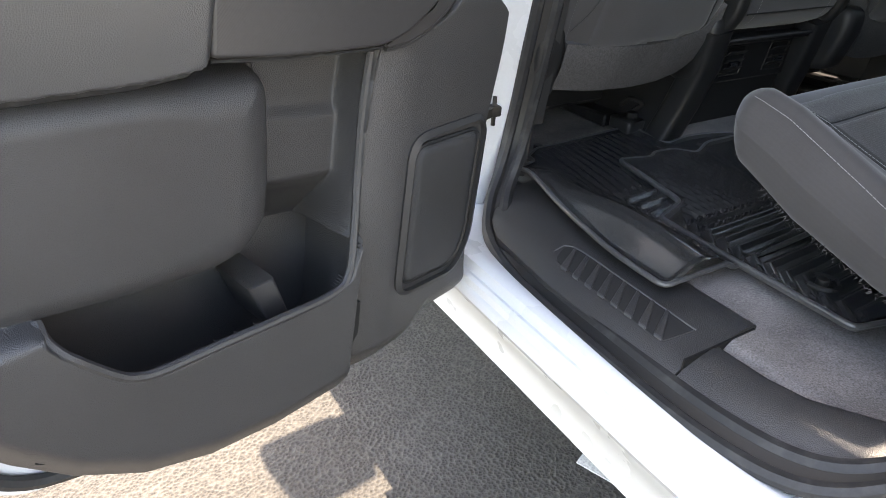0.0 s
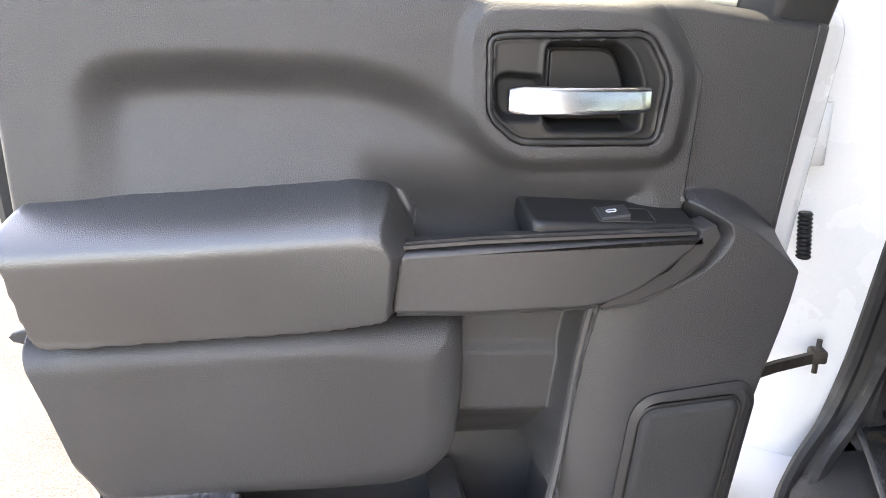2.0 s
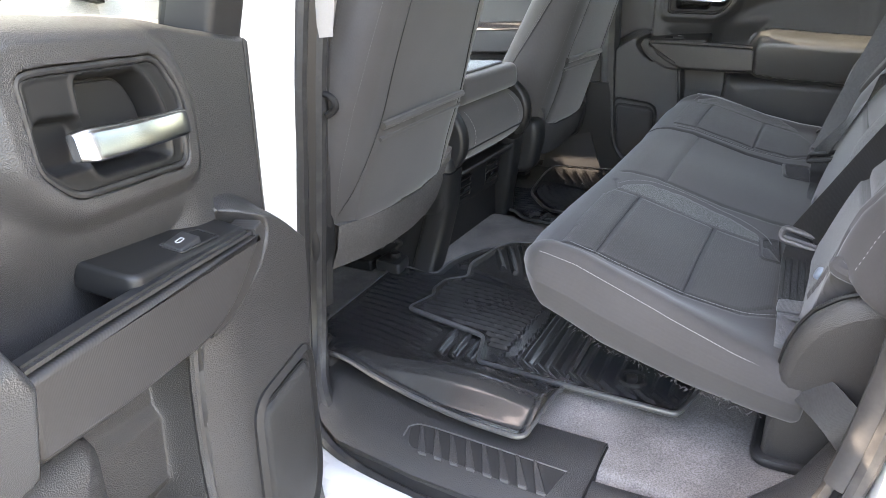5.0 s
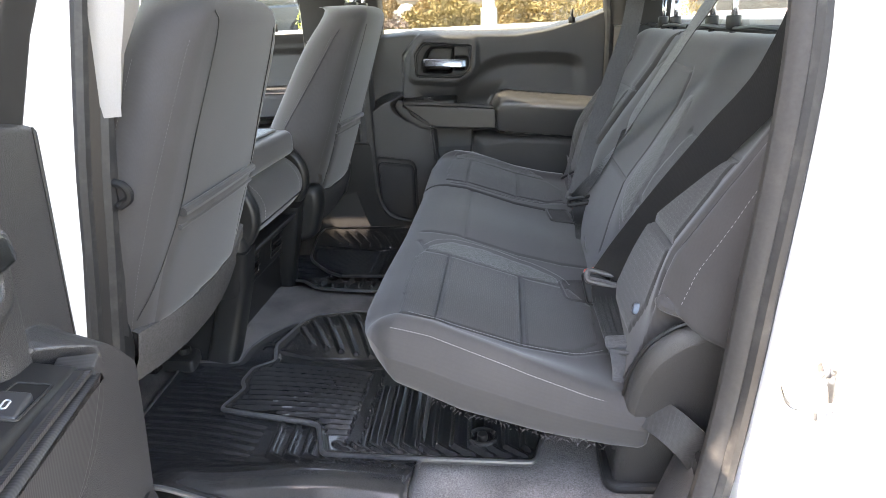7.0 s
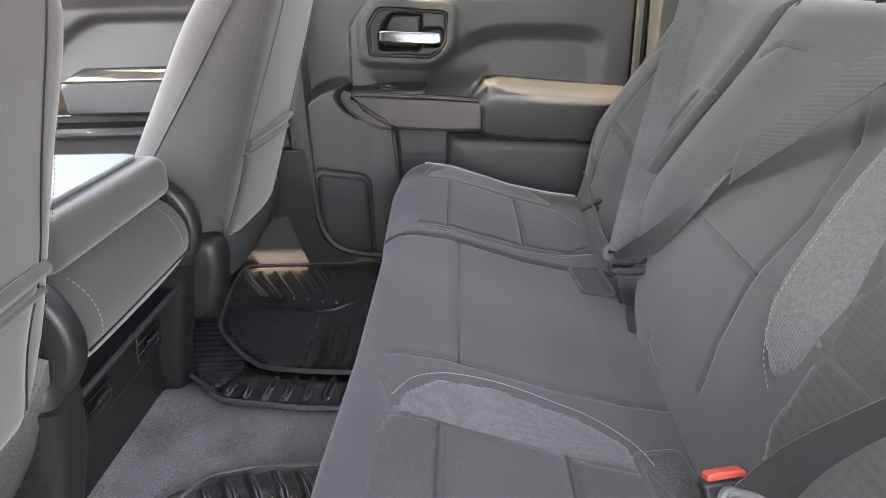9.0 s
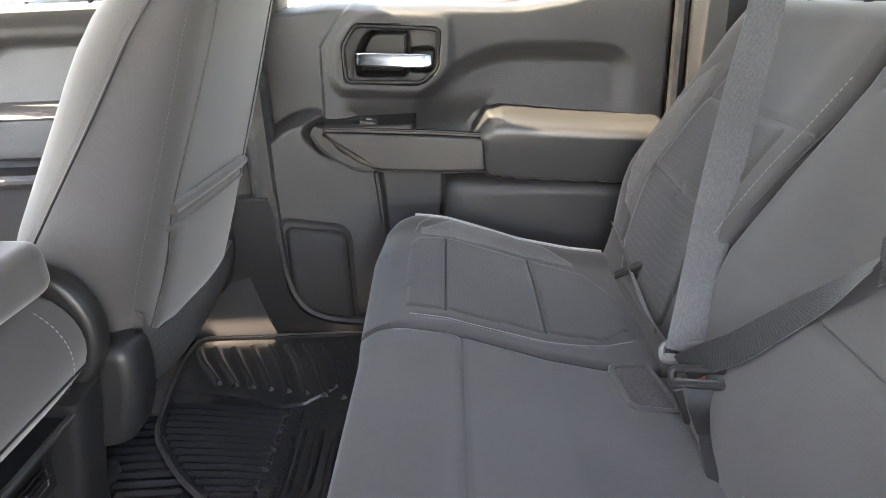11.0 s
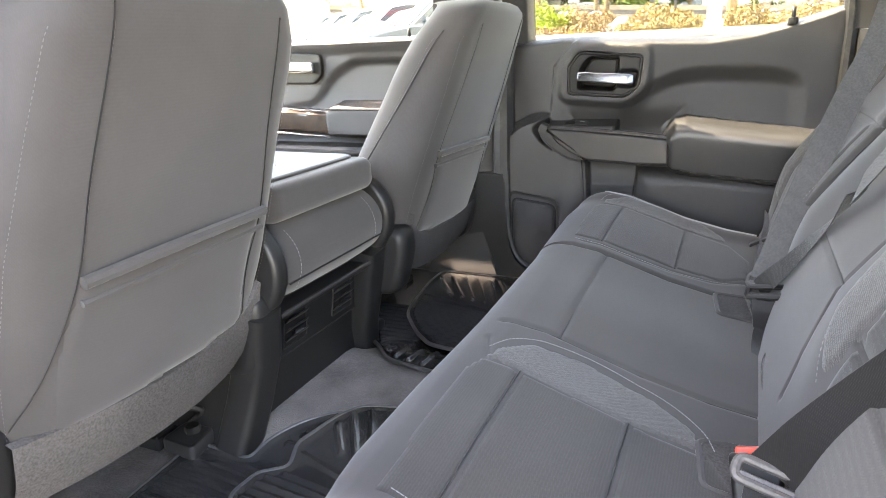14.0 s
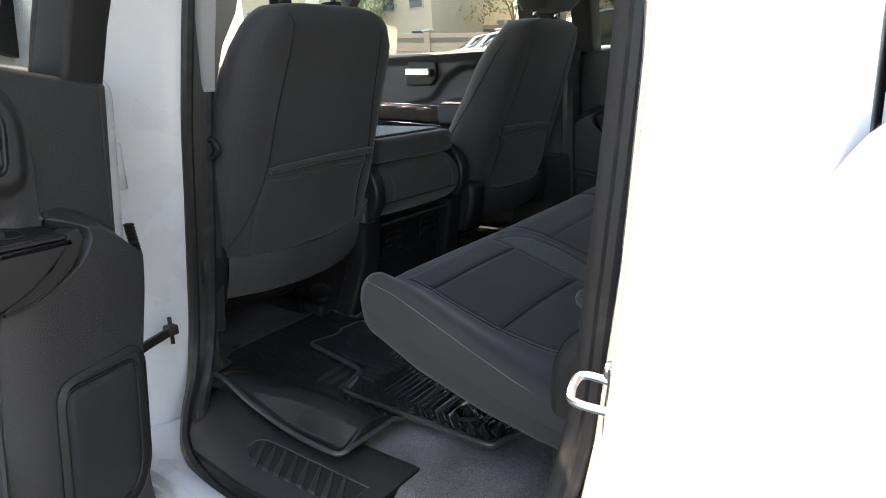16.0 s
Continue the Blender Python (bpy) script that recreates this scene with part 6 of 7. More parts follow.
def lip(u, v):
    """The outer edge of the near mat bulges and curls up over the sill."""
    k = ease(-v, -0.03, 0.10) * (0.85 + 0.15 * np.sin(v * 17 + 0.4))
    return k * 0.042 * np.interp(u, [-0.73, -0.72, -0.705, -0.69, -0.67, -0.655, -0.64, -0.62, -0.60, -0.575, -0.55], [0.16, 0.14, 0.22, 0.45, 0.78, 0.93, 1.0, 0.92, 0.62, 0.2, 0.0]) + 0.006 * ease(-u, 0.58, 0.66)


bars = [([(-0.555 + 0.0205 * k - 0.035 * q * q, 0.085 - 0.235 * q) for q in np.linspace(0, 1, 5)], 0.0048, 0.003) for k in range(16)]
bars += [([(-0.60, -0.255 - 0.03 * k), (-0.548, -0.190 - 0.03 * k), (-0.46, -0.183 - 0.03 * k)], 0.0075, 0.0065) for k in range(7)]
bars += [([(-0.20 + 0.02 * k, -0.06 - 0.02 * k), (-0.205 + 0.02 * k, -0.40)], 0.005, 0.004) for k in range(5)]
mat_thing("black ribbed rubber mat with a curled glossy edge on the carpet", near_out, 0.701, bars, lip)
second = rounded([(-0.433, -0.055), (-0.36, -0.075), (-0.335, -0.058), (-0.28, -0.062), (-0.25, -0.10), (-0.205, -0.085), (-0.175, -0.105), (-0.13, -0.13), (-0.099, -0.15), (-0.08, -0.22), (-0.085, -0.60), (-0.505, -0.645), (-0.572, -0.628), (-0.566, -0.40), (-0.560, -0.283), (-0.480, -0.255), (-0.470, -0.235)], 0.012, 4)
loose = mat_thing("loose black ribbed rubber mat lying askew on another mat", second, 0.713, inner_mat_bars(-0.726, -0.115))
nubs(loose, -0.726, -0.115, 0.713)
part("underside", slab(second, lambda a, b, h: (a, b, h), 0.7055, 0.7125, 0.001, 1), RIM, loose, "cut edge of the mat, painted grey as its lit side")
clip = thing("mat_fastener", "round black mat fastener", "fastener")
part("ring", sweep([Vector((-0.515 + 0.022 * math.cos(a), -0.545 + 0.022 * math.sin(a), 0.721)) for a in np.linspace(0, 2 * math.pi, 20, endpoint=False)], circle(0.004, 6), (0, 0, 1), closed=True), RUBBER, clip)
part("stud", slab([(-0.515 + a, -0.545 + b) for a, b in circle(0.009, 12)], lambda a, b, h: (a, b, h), 0.712, 0.727, 0.002), SATIN, clip)
plug = thing("floor_plug", "small black carpet plug by the sill", "plug")
part("disc", slab([(-0.508 + a, 0.114 + b) for a, b in circle(0.011, 12)], lambda a, b, h: (a, b, h), 0.686, 0.70, 0.003), SATIN, plug)
stud = thing("mat_stud", "small bright stud at the corner of the mat", "fastener")
part("disc", slab([(-0.262 + a, 0.090 + b) for a, b in circle(0.007, 12)], lambda a, b, h: (a, b, h), 0.700, 0.710, 0.002), STEEL, stud)
far_out = rounded([(0.355, 0.110), (0.44, 0.215), (0.715, 0.20), (0.715, -0.46), (0.065, -0.46), (0.066, -0.24), (0.092, -0.09), (0.14, -0.05), (0.195, -0.002), (0.257, 0.030)], 0.03, 5)
bars = [([(0.135 + 0.0205 * k - 0.01 * q, -0.078 + 0.22 * q) for q in np.linspace(0, 1, 4)], 0.005, 0.0062) for k in range(16)]
bars += [([(0.095, -0.10 - 0.034 * k), (0.165, -0.105 - 0.034 * k)], 0.005, 0.0065) for k in range(9)]
mat_thing("black ribbed rubber mat on the passenger side floor", far_out, 0.703, bars)
far_two = rounded([(0.695, 0.045), (0.60, 0.045), (0.50, 0.030), (0.40, 0.012), (0.36, -0.005), (0.285, -0.062), (0.205, -0.140), (0.175, -0.22), (0.16, -0.32), (0.16, -0.5), (0.695, -0.5)], 0.03, 5)
far_loose = mat_thing("second black rubber mat with curved ribs, passenger side", far_two, 0.714, inner_mat_bars(0, 0))
nubs(far_loose, 0, 0, 0.714)

# ---- front of the cabin ----

fd = thing("front_door", "closed front passenger door with grey panel and padded armrest", "car door")
FP = lambda a, b, h: (0.79 - h, a, b)
part("shell", block((0.845, 0.06, 0.52), (0.93, 1.22, 1.36), 0.02, 2), PAINT, fd)
U, V = np.meshgrid(np.linspace(0.03, 1.18, 150), np.linspace(0.68, 1.375, 110))
w = 0.0 * U
scoop = rounded([(0.0, 1.315), (0.36, 1.318), (0.44, 1.275), (0.5, 1.20), (0.7, 1.17), (0.7, 1.06), (0.0, 1.06)], 0.03)
w += -0.024 * ease(distance(scoop, U, V), -0.006, 0.022) * (0.3 + 0.7 * ease(V, 1.14, 1.30))
w += 0.02 * ease(V, 1.325, 1.365)
w -= 0.04 * (1 - dome(np.minimum.reduce([U - 0.03, 1.18 - U, V - 0.68, 1.375 - V]), 0.015))
part("inner_panel", sheet(U, V, w, FP), VINYL, fd, sharp=60)
part("armrest", pillow(rounded([(0.05, 1.19), (0.40, 1.195), (0.432, 1.175), (0.425, 1.09), (0.05, 1.085)], 0.02), FP, 0.085, 0.02, 0.007), VINYL, fd, "grey padded armrest with piped edge")
part("armrest_piping", sweep([Vector(FP(y, 1.178, 0.085)) for y in (0.06, 0.2, 0.41)], circle(0.003, 6), (0, 0, 1)), SATIN, fd)
part("wood_strip", pillow(rounded([(0.425, 1.165), (0.80, 1.185), (0.80, 1.12), (0.425, 1.098)], 0.006), FP, 0.05, 0.008, 0.006), WOOD, fd, "dark striped wood trim strip")
for z in (1.169, 1.094):
    part("bright_edge", sweep([Vector(FP(0.425, z, 0.05)), Vector(FP(0.80, z + 0.02, 0.05))], circle(0.003, 6), (0, 0, 1)), CHROME, fd)
part("lower_armrest", pillow(rounded([(0.05, 1.07), (0.78, 1.07), (0.78, 1.03), (0.05, 1.03)], 0.01), FP, 0.05, 0.015, 0.008), VINYL, fd)
part("handle_bezel", slab(rounded([(0.462, 1.335), (0.60, 1.345), (0.62, 1.25), (0.49, 1.248), (0.46, 1.275)], 0.014), FP, 0.0, 0.016, 0.005), SATIN, fd)
part("release_lever", slab(rounded([(0.475, 1.312), (0.60, 1.318), (0.60, 1.285), (0.475, 1.28)], 0.008), FP, 0.02, 0.042, 0.007, 3), CHROME, fd, "satin chrome release lever")
part("speaker", slab([(0.9 + a, 0.86 + b) for a, b in circle(0.09, 24)], FP, -0.01, 0.012, 0.006), GRILLE, fd)
fl = [(0.05, 1.35), (0.08, 1.6), (0.16, 1.80), (0.60, 1.83), (1.13, 1.42), (1.16, 1.35)]
part("window_frame", sweep([Vector((0.86 - 0.35 * max(0, z - 1.35) * 0.9, y, z)) for y, z in fl], ribbon(0.05, 0.05), (1, 0, 0)), SATIN, fd)
gl = part("window_glass", slab([(0.08, 1.35), (1.12, 1.37), (0.62, 1.80), (0.18, 1.78)], lambda a, b, h: (0.862 - 0.3 * (b - 1.35) + h, a, b), 0.0, 0.004), GLASS, fd)
part("lock_pin", sweep([(0.80, 0.17, 1.37), (0.80, 0.17, 1.395)], circle(0.005, 8), (1, 0, 0)), SATIN, fd)
mir = thing("door_mirror", "black framed door mirror on the passenger side", "wing mirror")
part("housing", slab(rounded([(0.96, 1.30), (1.18, 1.30), (1.19, 1.53), (0.98, 1.55), (0.95, 1.50)], 0.03), lambda a, b, h: (a, 0.98 + h + 0.15 * (a - 1.0), b), 0.0, 0.11, 0.03, 3), SATIN, mir)
part("glass", slab(rounded([(0.972, 1.315), (1.168, 1.315), (1.175, 1.515), (0.988, 1.53), (0.965, 1.49)], 0.02), lambda a, b, h: (a, 0.978 + h + 0.15 * (a - 1.0) - 0.1 * (b - 1.4), b), -0.012, -0.004, 0.001), material("mirror_glass", (0.9, 0.9, 0.9), 0.03, metal=1.0, vary=0.0), mir, "bright mirror glass")
part("arm", block((0.88, 1.0, 1.31), (0.99, 1.08, 1.36), 0.015, 2), SATIN, mir)

bp = thing("far_pillar_trim", "dark moulded lining of the far centre pillar", "pillar trim")
rings = []
for z, x, f in ((0.68, 0.70, 0.09), (0.74, 0.715, 0.06), (0.85, 0.735, 0.02), (1.0, 0.75, 0.0), (1.3, 0.755, -0.01), (1.36, 0.75, -0.01), (1.6, 0.70, -0.04), (1.82, 0.62, -0.06)):
    rings.append([(0.82, -0.075 + f * 0.0, z), (x + 0.03, -0.085 - 0.2 * f, z), (x, -0.04 - f, z), (x, 0.07 + f * 0.4, z), (0.82, 0.09, z)])
part("lining", loft(rings), PLASTIC, bp)
part("door_seal", sweep([(0.768, -0.116, 0.70), (0.768, -0.118, 1.0), (0.77, -0.12, 1.345)], circle(0.03, 10), (1, 0, 0)), SEAL, bp)
part("belt_guide", block((0.70, -0.02, 1.22), (0.745, 0.05, 1.34), 0.01, 2), SATIN, bp)
corner = [(-0.125, 1.0), (-0.128, 0.86), (-0.136, 0.80), (-0.152, 0.762), (-0.18, 0.735), (-0.23, 0.718), (-0.32, 0.709), (-0.45, 0.705)]
curve = [(q.x, q.y) for q in spline([(a, b, 0) for a, b in corner], 5)]
part("corner_panel", slab([(0.10, 0.69), (0.09, 1.0)] + curve + [(-0.45, 0.69)], lambda a, b, h: (h - 0.10 * max(0.0, 0.80 - b), a, b), 0.735, 0.775, 0.005, 2), SATIN, bp, "dark moulded corner of the pillar and sill")
part("corner_seal", sweep([Vector((0.752 - 0.10 * max(0.0, 0.80 - b), a - 0.006, b + 0.006)) for a, b in curve], circle(0.010, 8), (1, 0, 0)), SEAL, bp)
sill2 = thing("far_sill_trim", "black sill trim with a bright edge strip", "sill trim")
part("cover", block((0.715, -0.85, 0.66), (0.80, 0.12, 0.70), 0.012, 2), PLASTIC, sill2)
part("strip", sweep([(0.722, -0.5, 0.704), (0.718, -0.1, 0.706), (0.71, 0.07, 0.706)], ribbon(0.007, 0.004), (1, 0, 0)), CHROME, sill2, "bright worn edge strip")

dash = thing("dashboard", "dark moulded dashboard with centre screen and vents", "dashboard")
part("top", loft([[(x, 0.95 + 0.02 * abs(x), 1.12), (x, 0.90, 1.17), (x, 0.96, 1.215), (x, 1.2, 1.225), (x, 1.42, 1.18), (x, 1.4, 0.9), (x, 1.0, 0.85)] for x in np.linspace(-0.76, 0.76, 13)]), VINYL, dash)
part("lower", block((-0.74, 0.98, 0.78), (0.74, 1.36, 0.95), 0.04, 2), PLASTIC, dash)
part("screen", slab(rounded([(-0.13, 1.10), (0.10, 1.10), (0.10, 1.23), (-0.13, 1.23)], 0.01), lambda a, b, h: (a, 0.90 - h + 0.15 * (b - 1.16), b), 0.0, 0.02, 0.005), material("dark_screen", (0.02, 0.03, 0.06), 0.12, vary=0.3, large=40), dash, "glossy dark blue touch screen")
for x in (-0.17, 0.14, -0.68, 0.68):
    for k in range(4):
        part("vent_slat", block((x - 0.03, 0.895, 1.06 + 0.022 * k), (x + 0.03, 0.92, 1.068 + 0.022 * k), 0.002, 1), SATIN, dash)
for x in (-0.10, 0.07):
    part("knob", slab([(x + a, 1.06 + b) for a, b in circle(0.018, 14)], lambda a, b, h: (a, 0.93 - h, b), 0.0, 0.035, 0.005), CHROME, dash)
part("cluster_hood", block((-0.60, 0.86, 1.20), (-0.26, 1.05, 1.26), 0.03, 3), VINYL, dash)
sw = thing("steering_wheel", "black leather steering wheel with bright spokes", "steering wheel")
M = pose(-0.43, 0.74, 1.10, 62, 0, 0)
part("rim", sweep([M @ Vector((0.19 * math.cos(a), 0.19 * math.sin(a), 0)) for a in np.linspace(0, 2 * math.pi, 40, endpoint=False)], circle(0.015, 10), tuple(M.to_3x3() @ Vector((0, 0, 1))), closed=True), SATIN, sw)
part("hub", slab(rounded([(-0.07, -0.06), (0.07, -0.06), (0.08, 0.05), (-0.08, 0.05)], 0.03), lambda a, b, h: tuple(M @ Vector((a, b, h))), -0.03, 0.03, 0.012, 3), PLASTIC, sw)
for a in (0.0, math.pi, -math.pi / 2):
    part("spoke", sweep([M @ Vector((0.06 * math.cos(a), 0.06 * math.sin(a), 0)), M @ Vector((0.18 * math.cos(a), 0.18 * math.sin(a), 0))], ribbon(0.03, 0.012), tuple(M.to_3x3() @ Vector((-math.sin(a), math.cos(a), 0)))), CHROME, sw)
part("column", sweep([M @ Vector((0, 0, -0.03)), M @ Vector((0, 0, -0.25))], circle(0.04, 10), (1, 0, 0)), PLASTIC, sw)
nf = thing("front_door", "closed white front door on the driver side", "car door")
part("shell", block((-0.94, 0.12, 0.50), (-0.80, 1.22, 1.36), 0.025, 3), PAINT, nf)
part("inner_panel", block((-0.80, 0.22, 0.70), (-0.76, 1.2, 1.36), 0.012, 2), VINYL, nf)
part("window_frame", sweep([Vector((-0.86 + 0.32 * max(0, z - 1.35), y, z)) for y, z in [(0.13, 1.35), (0.14, 1.6), (0.2, 1.8), (0.6, 1.83), (1.13, 1.42), (1.16, 1.35)]], ribbon(0.05, 0.05), (1, 0, 0)), SATIN, nf)
nm = thing("door_mirror", "black door mirror with bright rim on the driver side", "wing mirror")
part("housing", slab(rounded([(-1.20, 1.28), (-0.98, 1.28), (-0.96, 1.50), (-1.18, 1.52)], 0.03), lambda a, b, h: (a, 0.98 + h, b), 0.0, 0.11, 0.03, 3), SATIN, nm)
part("glass", slab(rounded([(-1.185, 1.295), (-0.99, 1.295), (-0.975, 1.49), (-1.17, 1.505)], 0.02), lambda a, b, h: (a, 0.975 + h, b), -0.012, -0.002, 0.001), bpy.data.materials["mirror_glass"], nm)
part("arm", block((-0.99, 1.0, 1.29), (-0.90, 1.08, 1.34), 0.015, 2), SATIN, nm)
# windscreen
ws = thing("windscreen", "clear windscreen glass above the dark dashboard", "windscreen")
q = part("pane", loft([[(-0.70, 1.40, 1.20), (0.70, 1.40, 1.20), (0.70, 1.404, 1.204), (-0.70, 1.404, 1.204)], [(-0.60, 0.76, 1.84), (0.60, 0.76, 1.84), (0.60, 0.764, 1.844), (-0.60, 0.764, 1.844)]]), GLASS, ws)
rg = thing("back_window", "tinted rear cab window", "car window")
q = part("pane", block((-0.58, -1.135, 1.37), (0.68, -1.130, 1.80), 0), TINTED, rg)

# ---- everything of the truck leans as it is parked ----
for ob in list(scene.objects):
    if ob.parent is None and ob.type in ("MESH", "EMPTY"):
        ob.matrix_world = TRUCK @ ob.matrix_world

# ---- the car park ----
rng = np.random.default_rng(7)
INDOORS = set(bpy.data.objects)
ground = tagged(part("ground", loft([[(x, y, z) for x, z in ((-250, -0.3), (-250, 0), (2.5, 0), (12.0, 0.285), (350, 0.285), (350, -0.3))] for y in (-250, 350)]), ASPHALT), kind="structure")
STRIPE = material("worn_road_paint", (0.5, 0.49, 0.47), 0.85, grain=1.0, scale=160, kind="voronoi", vary=0.3, tint=(0.12, 0.11, 0.10), amount=0.6, tint_scale=14)
tagged(part("parking_line", slab([(-0.434, -0.138), (-0.505, -0.166), (1.26, -5.1), (1.33, -5.1)], lambda a, b, h: (a, b, h), -0.02, 0.004), STRIPE), kind="structure")
LEAF = material("leaves", (0.14, 0.19, 0.05), 0.6, vary=0.35, scale=3, large=1.0, tint=(0.24, 0.19, 0.07), amount=0.8, tint_scale=0.8)
DRYLEAF = material("dry_shrub", (0.30, 0.22, 0.09), 0.75, vary=0.35, scale=4, tint=(0.36, 0.23, 0.11), amount=0.9, tint_scale=1.5)
BARK = material("palm_bark", (0.25, 0.17, 0.09), 0.9, grain=1.0, scale=30, vary=0.3)
STUCCO = material("tan_block_wall", (0.52, 0.38, 0.27), 0.9, grain=0.5, scale=60, vary=0.12)
DARKBAND = material("grey_brown_block", (0.2, 0.17, 0.14), 0.9, grain=0.5, scale=60, vary=0.15)
CREAM = material("cream_stucco", (0.6, 0.5, 0.36), 0.9, grain=0.5, scale=50, vary=0.08)
GRAVEL = material("desert_gravel", (0.36, 0.28, 0.2), 0.95, grain=1.0, scale=40, kind="voronoi", vary=0.3)
KERB = material("concrete_kerb", (0.45, 0.43, 0.4), 0.9, grain=0.4, scale=80)
POLE = material("white_pole_paint", (0.8, 0.8, 0.78), 0.5)
MAGENTA = material("magenta_flowers", (0.45, 0.08, 0.2), 0.7, vary=0.3)
YELLOW = material("dry_grass", (0.4, 0.3, 0.09), 0.8, vary=0.3)
RUSTLEAF = material("rust_shrub", (0.25, 0.17, 0.08), 0.8, vary=0.35, scale=5, tint=(0.3, 0.17, 0.09), amount=0.9, tint_scale=2)
GREYLEAF = material("grey_shrub", (0.30, 0.23, 0.20), 0.85, vary=0.35, scale=5)
LIME = material("bright_green_leaves", (0.27, 0.33, 0.04), 0.6, vary=0.35, scale=4)


def foliage(name, centre, size, count, leaf, mat, parent=None, lumps=7):
    """Many small leaves in uneven lumps."""
    c = np.array(centre, float)
    lump = rng.uniform(-0.6, 0.6, (lumps, 3)) * np.array(size)
    rad = rng.uniform(0.35, 0.6, lumps)
    k = rng.integers(0, lumps, count)
    v = rng.normal(0, 1, (count, 3))
    v /= np.linalg.norm(v, axis=1)[:, None]
    p = c + lump[k] + v * (rad[k] * rng.uniform(0.55, 1.0, count) ** 0.4)[:, None] * np.array(size)
    p[:, 2] = np.maximum(p[:, 2], 0.03)
    a, b = rng.normal(0, 1, (count, 3)), rng.normal(0, 1, (count, 3))
    a /= np.linalg.norm(a, axis=1)[:, None]
    b = np.cross(a, b)
    b /= np.linalg.norm(b, axis=1)[:, None]
    s = leaf * rng.uniform(0.6, 1.3, count)[:, None]
    verts = np.stack([p - a * s, p + b * s * 0.45, p + a * s, p - b * s * 0.45], 1).reshape(-1, 3)
    me = bpy.data.meshes.new(name)
    me.from_pydata(verts.tolist(), [], [(4 * i, 4 * i + 1, 4 * i + 2, 4 * i + 3) for i in range(count)])
    me.materials.append(mat)
    ob = new(name, me)
    if parent:
        ob.parent = parent
    return ob


def at(az, dist, z=0.0):
    return Vector((-1.18 + dist * math.sin(radians(az)), -0.86 + dist * math.cos(radians(az)), z))


bed = tagged(part("planter_ground", block((9.5, -14, -0.5), (16.5, 2.7, 0.14), 0.03, 1), GRAVEL), kind="structure")
tagged(part("kerb", block((9.3, -14, 0.0), (9.49, 2.7, 0.15), 0.02, 1), KERB), kind="structure")
tagged(part("kerb", block((9.3, 2.71, 0.0), (16.5, 2.9, 0.15), 0.02, 1), KERB), kind="structure")
def mound(name, centre, size, count, leaf, mat, parent, rough):
    """A clipped, rounded shrub: leaves and twig tips near one uneven surface."""
    me = bpy.data.meshes.new(name)
    verts = []
    for k in range(count):
        u = rng.normal(0, 1, 3)
        u /= np.linalg.norm(u)
        u[2] = abs(u[2]) if k % 8 else u[2]
        d = Vector(u)
        r = 1 + rough * (noise.noise(d * 2.3 + Vector(centre)) + 0.6 * noise.noise(d * 6 + Vector(centre))) - 0.35 * rng.uniform(0, 1) ** 3
        p = Vector(centre) + Vector((d.x * size[0], d.y * size[1], d.z * size[2])) * r
        a, b = Vector(rng.normal(0, 1, 3)).normalized(), Vector(rng.normal(0, 1, 3)).normalized()
        a, b = a * leaf * rng.uniform(0.6, 1.4), a.cross(b).normalized() * leaf * 0.45
        verts += [p - a, p + b, p + a, p - b]
    me.from_pydata(verts, [], [(4 * k, 4 * k + 1, 4 * k + 2, 4 * k + 3) for k in range(count)])
    me.materials.append(mat)
    ob = new(name, me)
    ob.parent = parent


for az, dist, sx, sz, n, mat, rough, label in ((83.5, 11.5, 0.84, 0.80, 9000, DRYLEAF, 0.16, "clipped rounded dry desert shrub in the planter"), (89.4, 12.0, 0.62, 0.74, 5000, DRYLEAF, 0.2, "clipped dry desert shrub by the white pole"),
                                               (94, 12.0, 1.0, 0.74, 4200, DRYLEAF, 0.2, "clipped dry desert shrub in the planter"), (78.0, 13.6, 0.85, 0.82, 6500, RUSTLEAF, 0.24, "sparse rust-brown shrub in the planter"), (74.4, 13.4, 0.62, 0.92, 6000, LIME, 0.3, "bright green leafy shrub in the planter"),
                                               (75.0, 11.9, 0.75, 0.60, 4500, RUSTLEAF, 0.3, "low twiggy brown shrub in the planter"), (79.2, 11.2, 0.42, 0.52, 2500, GREYLEAF, 0.2, "low grey-mauve shrub in the planter"),
                                               (100, 13, 1.1, 0.7, 3000, DRYLEAF, 0.2, "clipped dry desert shrub in the planter")):
    c = at(az, dist)
    sh = thing("shrub", label, "shrub", group="planter shrubs")
    mound("crown", (c.x, c.y, 0.30), (sx, sx, sz), n, 0.034, mat, sh, rough)
    for k in range(4):
        part("stem", sweep([Vector((c.x, c.y, 0.1)), Vector((c.x + 0.12 * math.cos(1.6 * k), c.y + 0.12 * math.sin(1.6 * k), 0.4))], circle(0.016, 5), (1, 0, 0)), BARK, sh)
c = at(76.7, 10.8)
tuft = thing("plant", "clump of dry yellow ornamental grass", "grass clump")
blades = bmesh.new()
for k in range(420):
    a, lean, h = rng.uniform(0, 2 * math.pi), rng.uniform(0.02, 0.28), rng.uniform(0.5, 0.86)
    q = Vector((c.x + 0.1 * math.cos(a * 3), c.y + 0.1 * math.sin(a * 5), 0.1))
    d, w = Vector((math.cos(a), math.sin(a), 0)), Vector((-math.sin(a), math.cos(a), 0)) * 0.006
    rows = [[blades.verts.new(q + d * lean * f * f + Vector((0, 0, h * f)) + w * g * (1 - 0.8 * f)) for g in (-1, 1)] for f in (0, 0.5, 1.0)]
    for r0, r1 in zip(rows, rows[1:]):
        blades.faces.new((r0[0], r0[1], r1[1], r1[0]))
part("blades", blades, YELLOW, tuft)
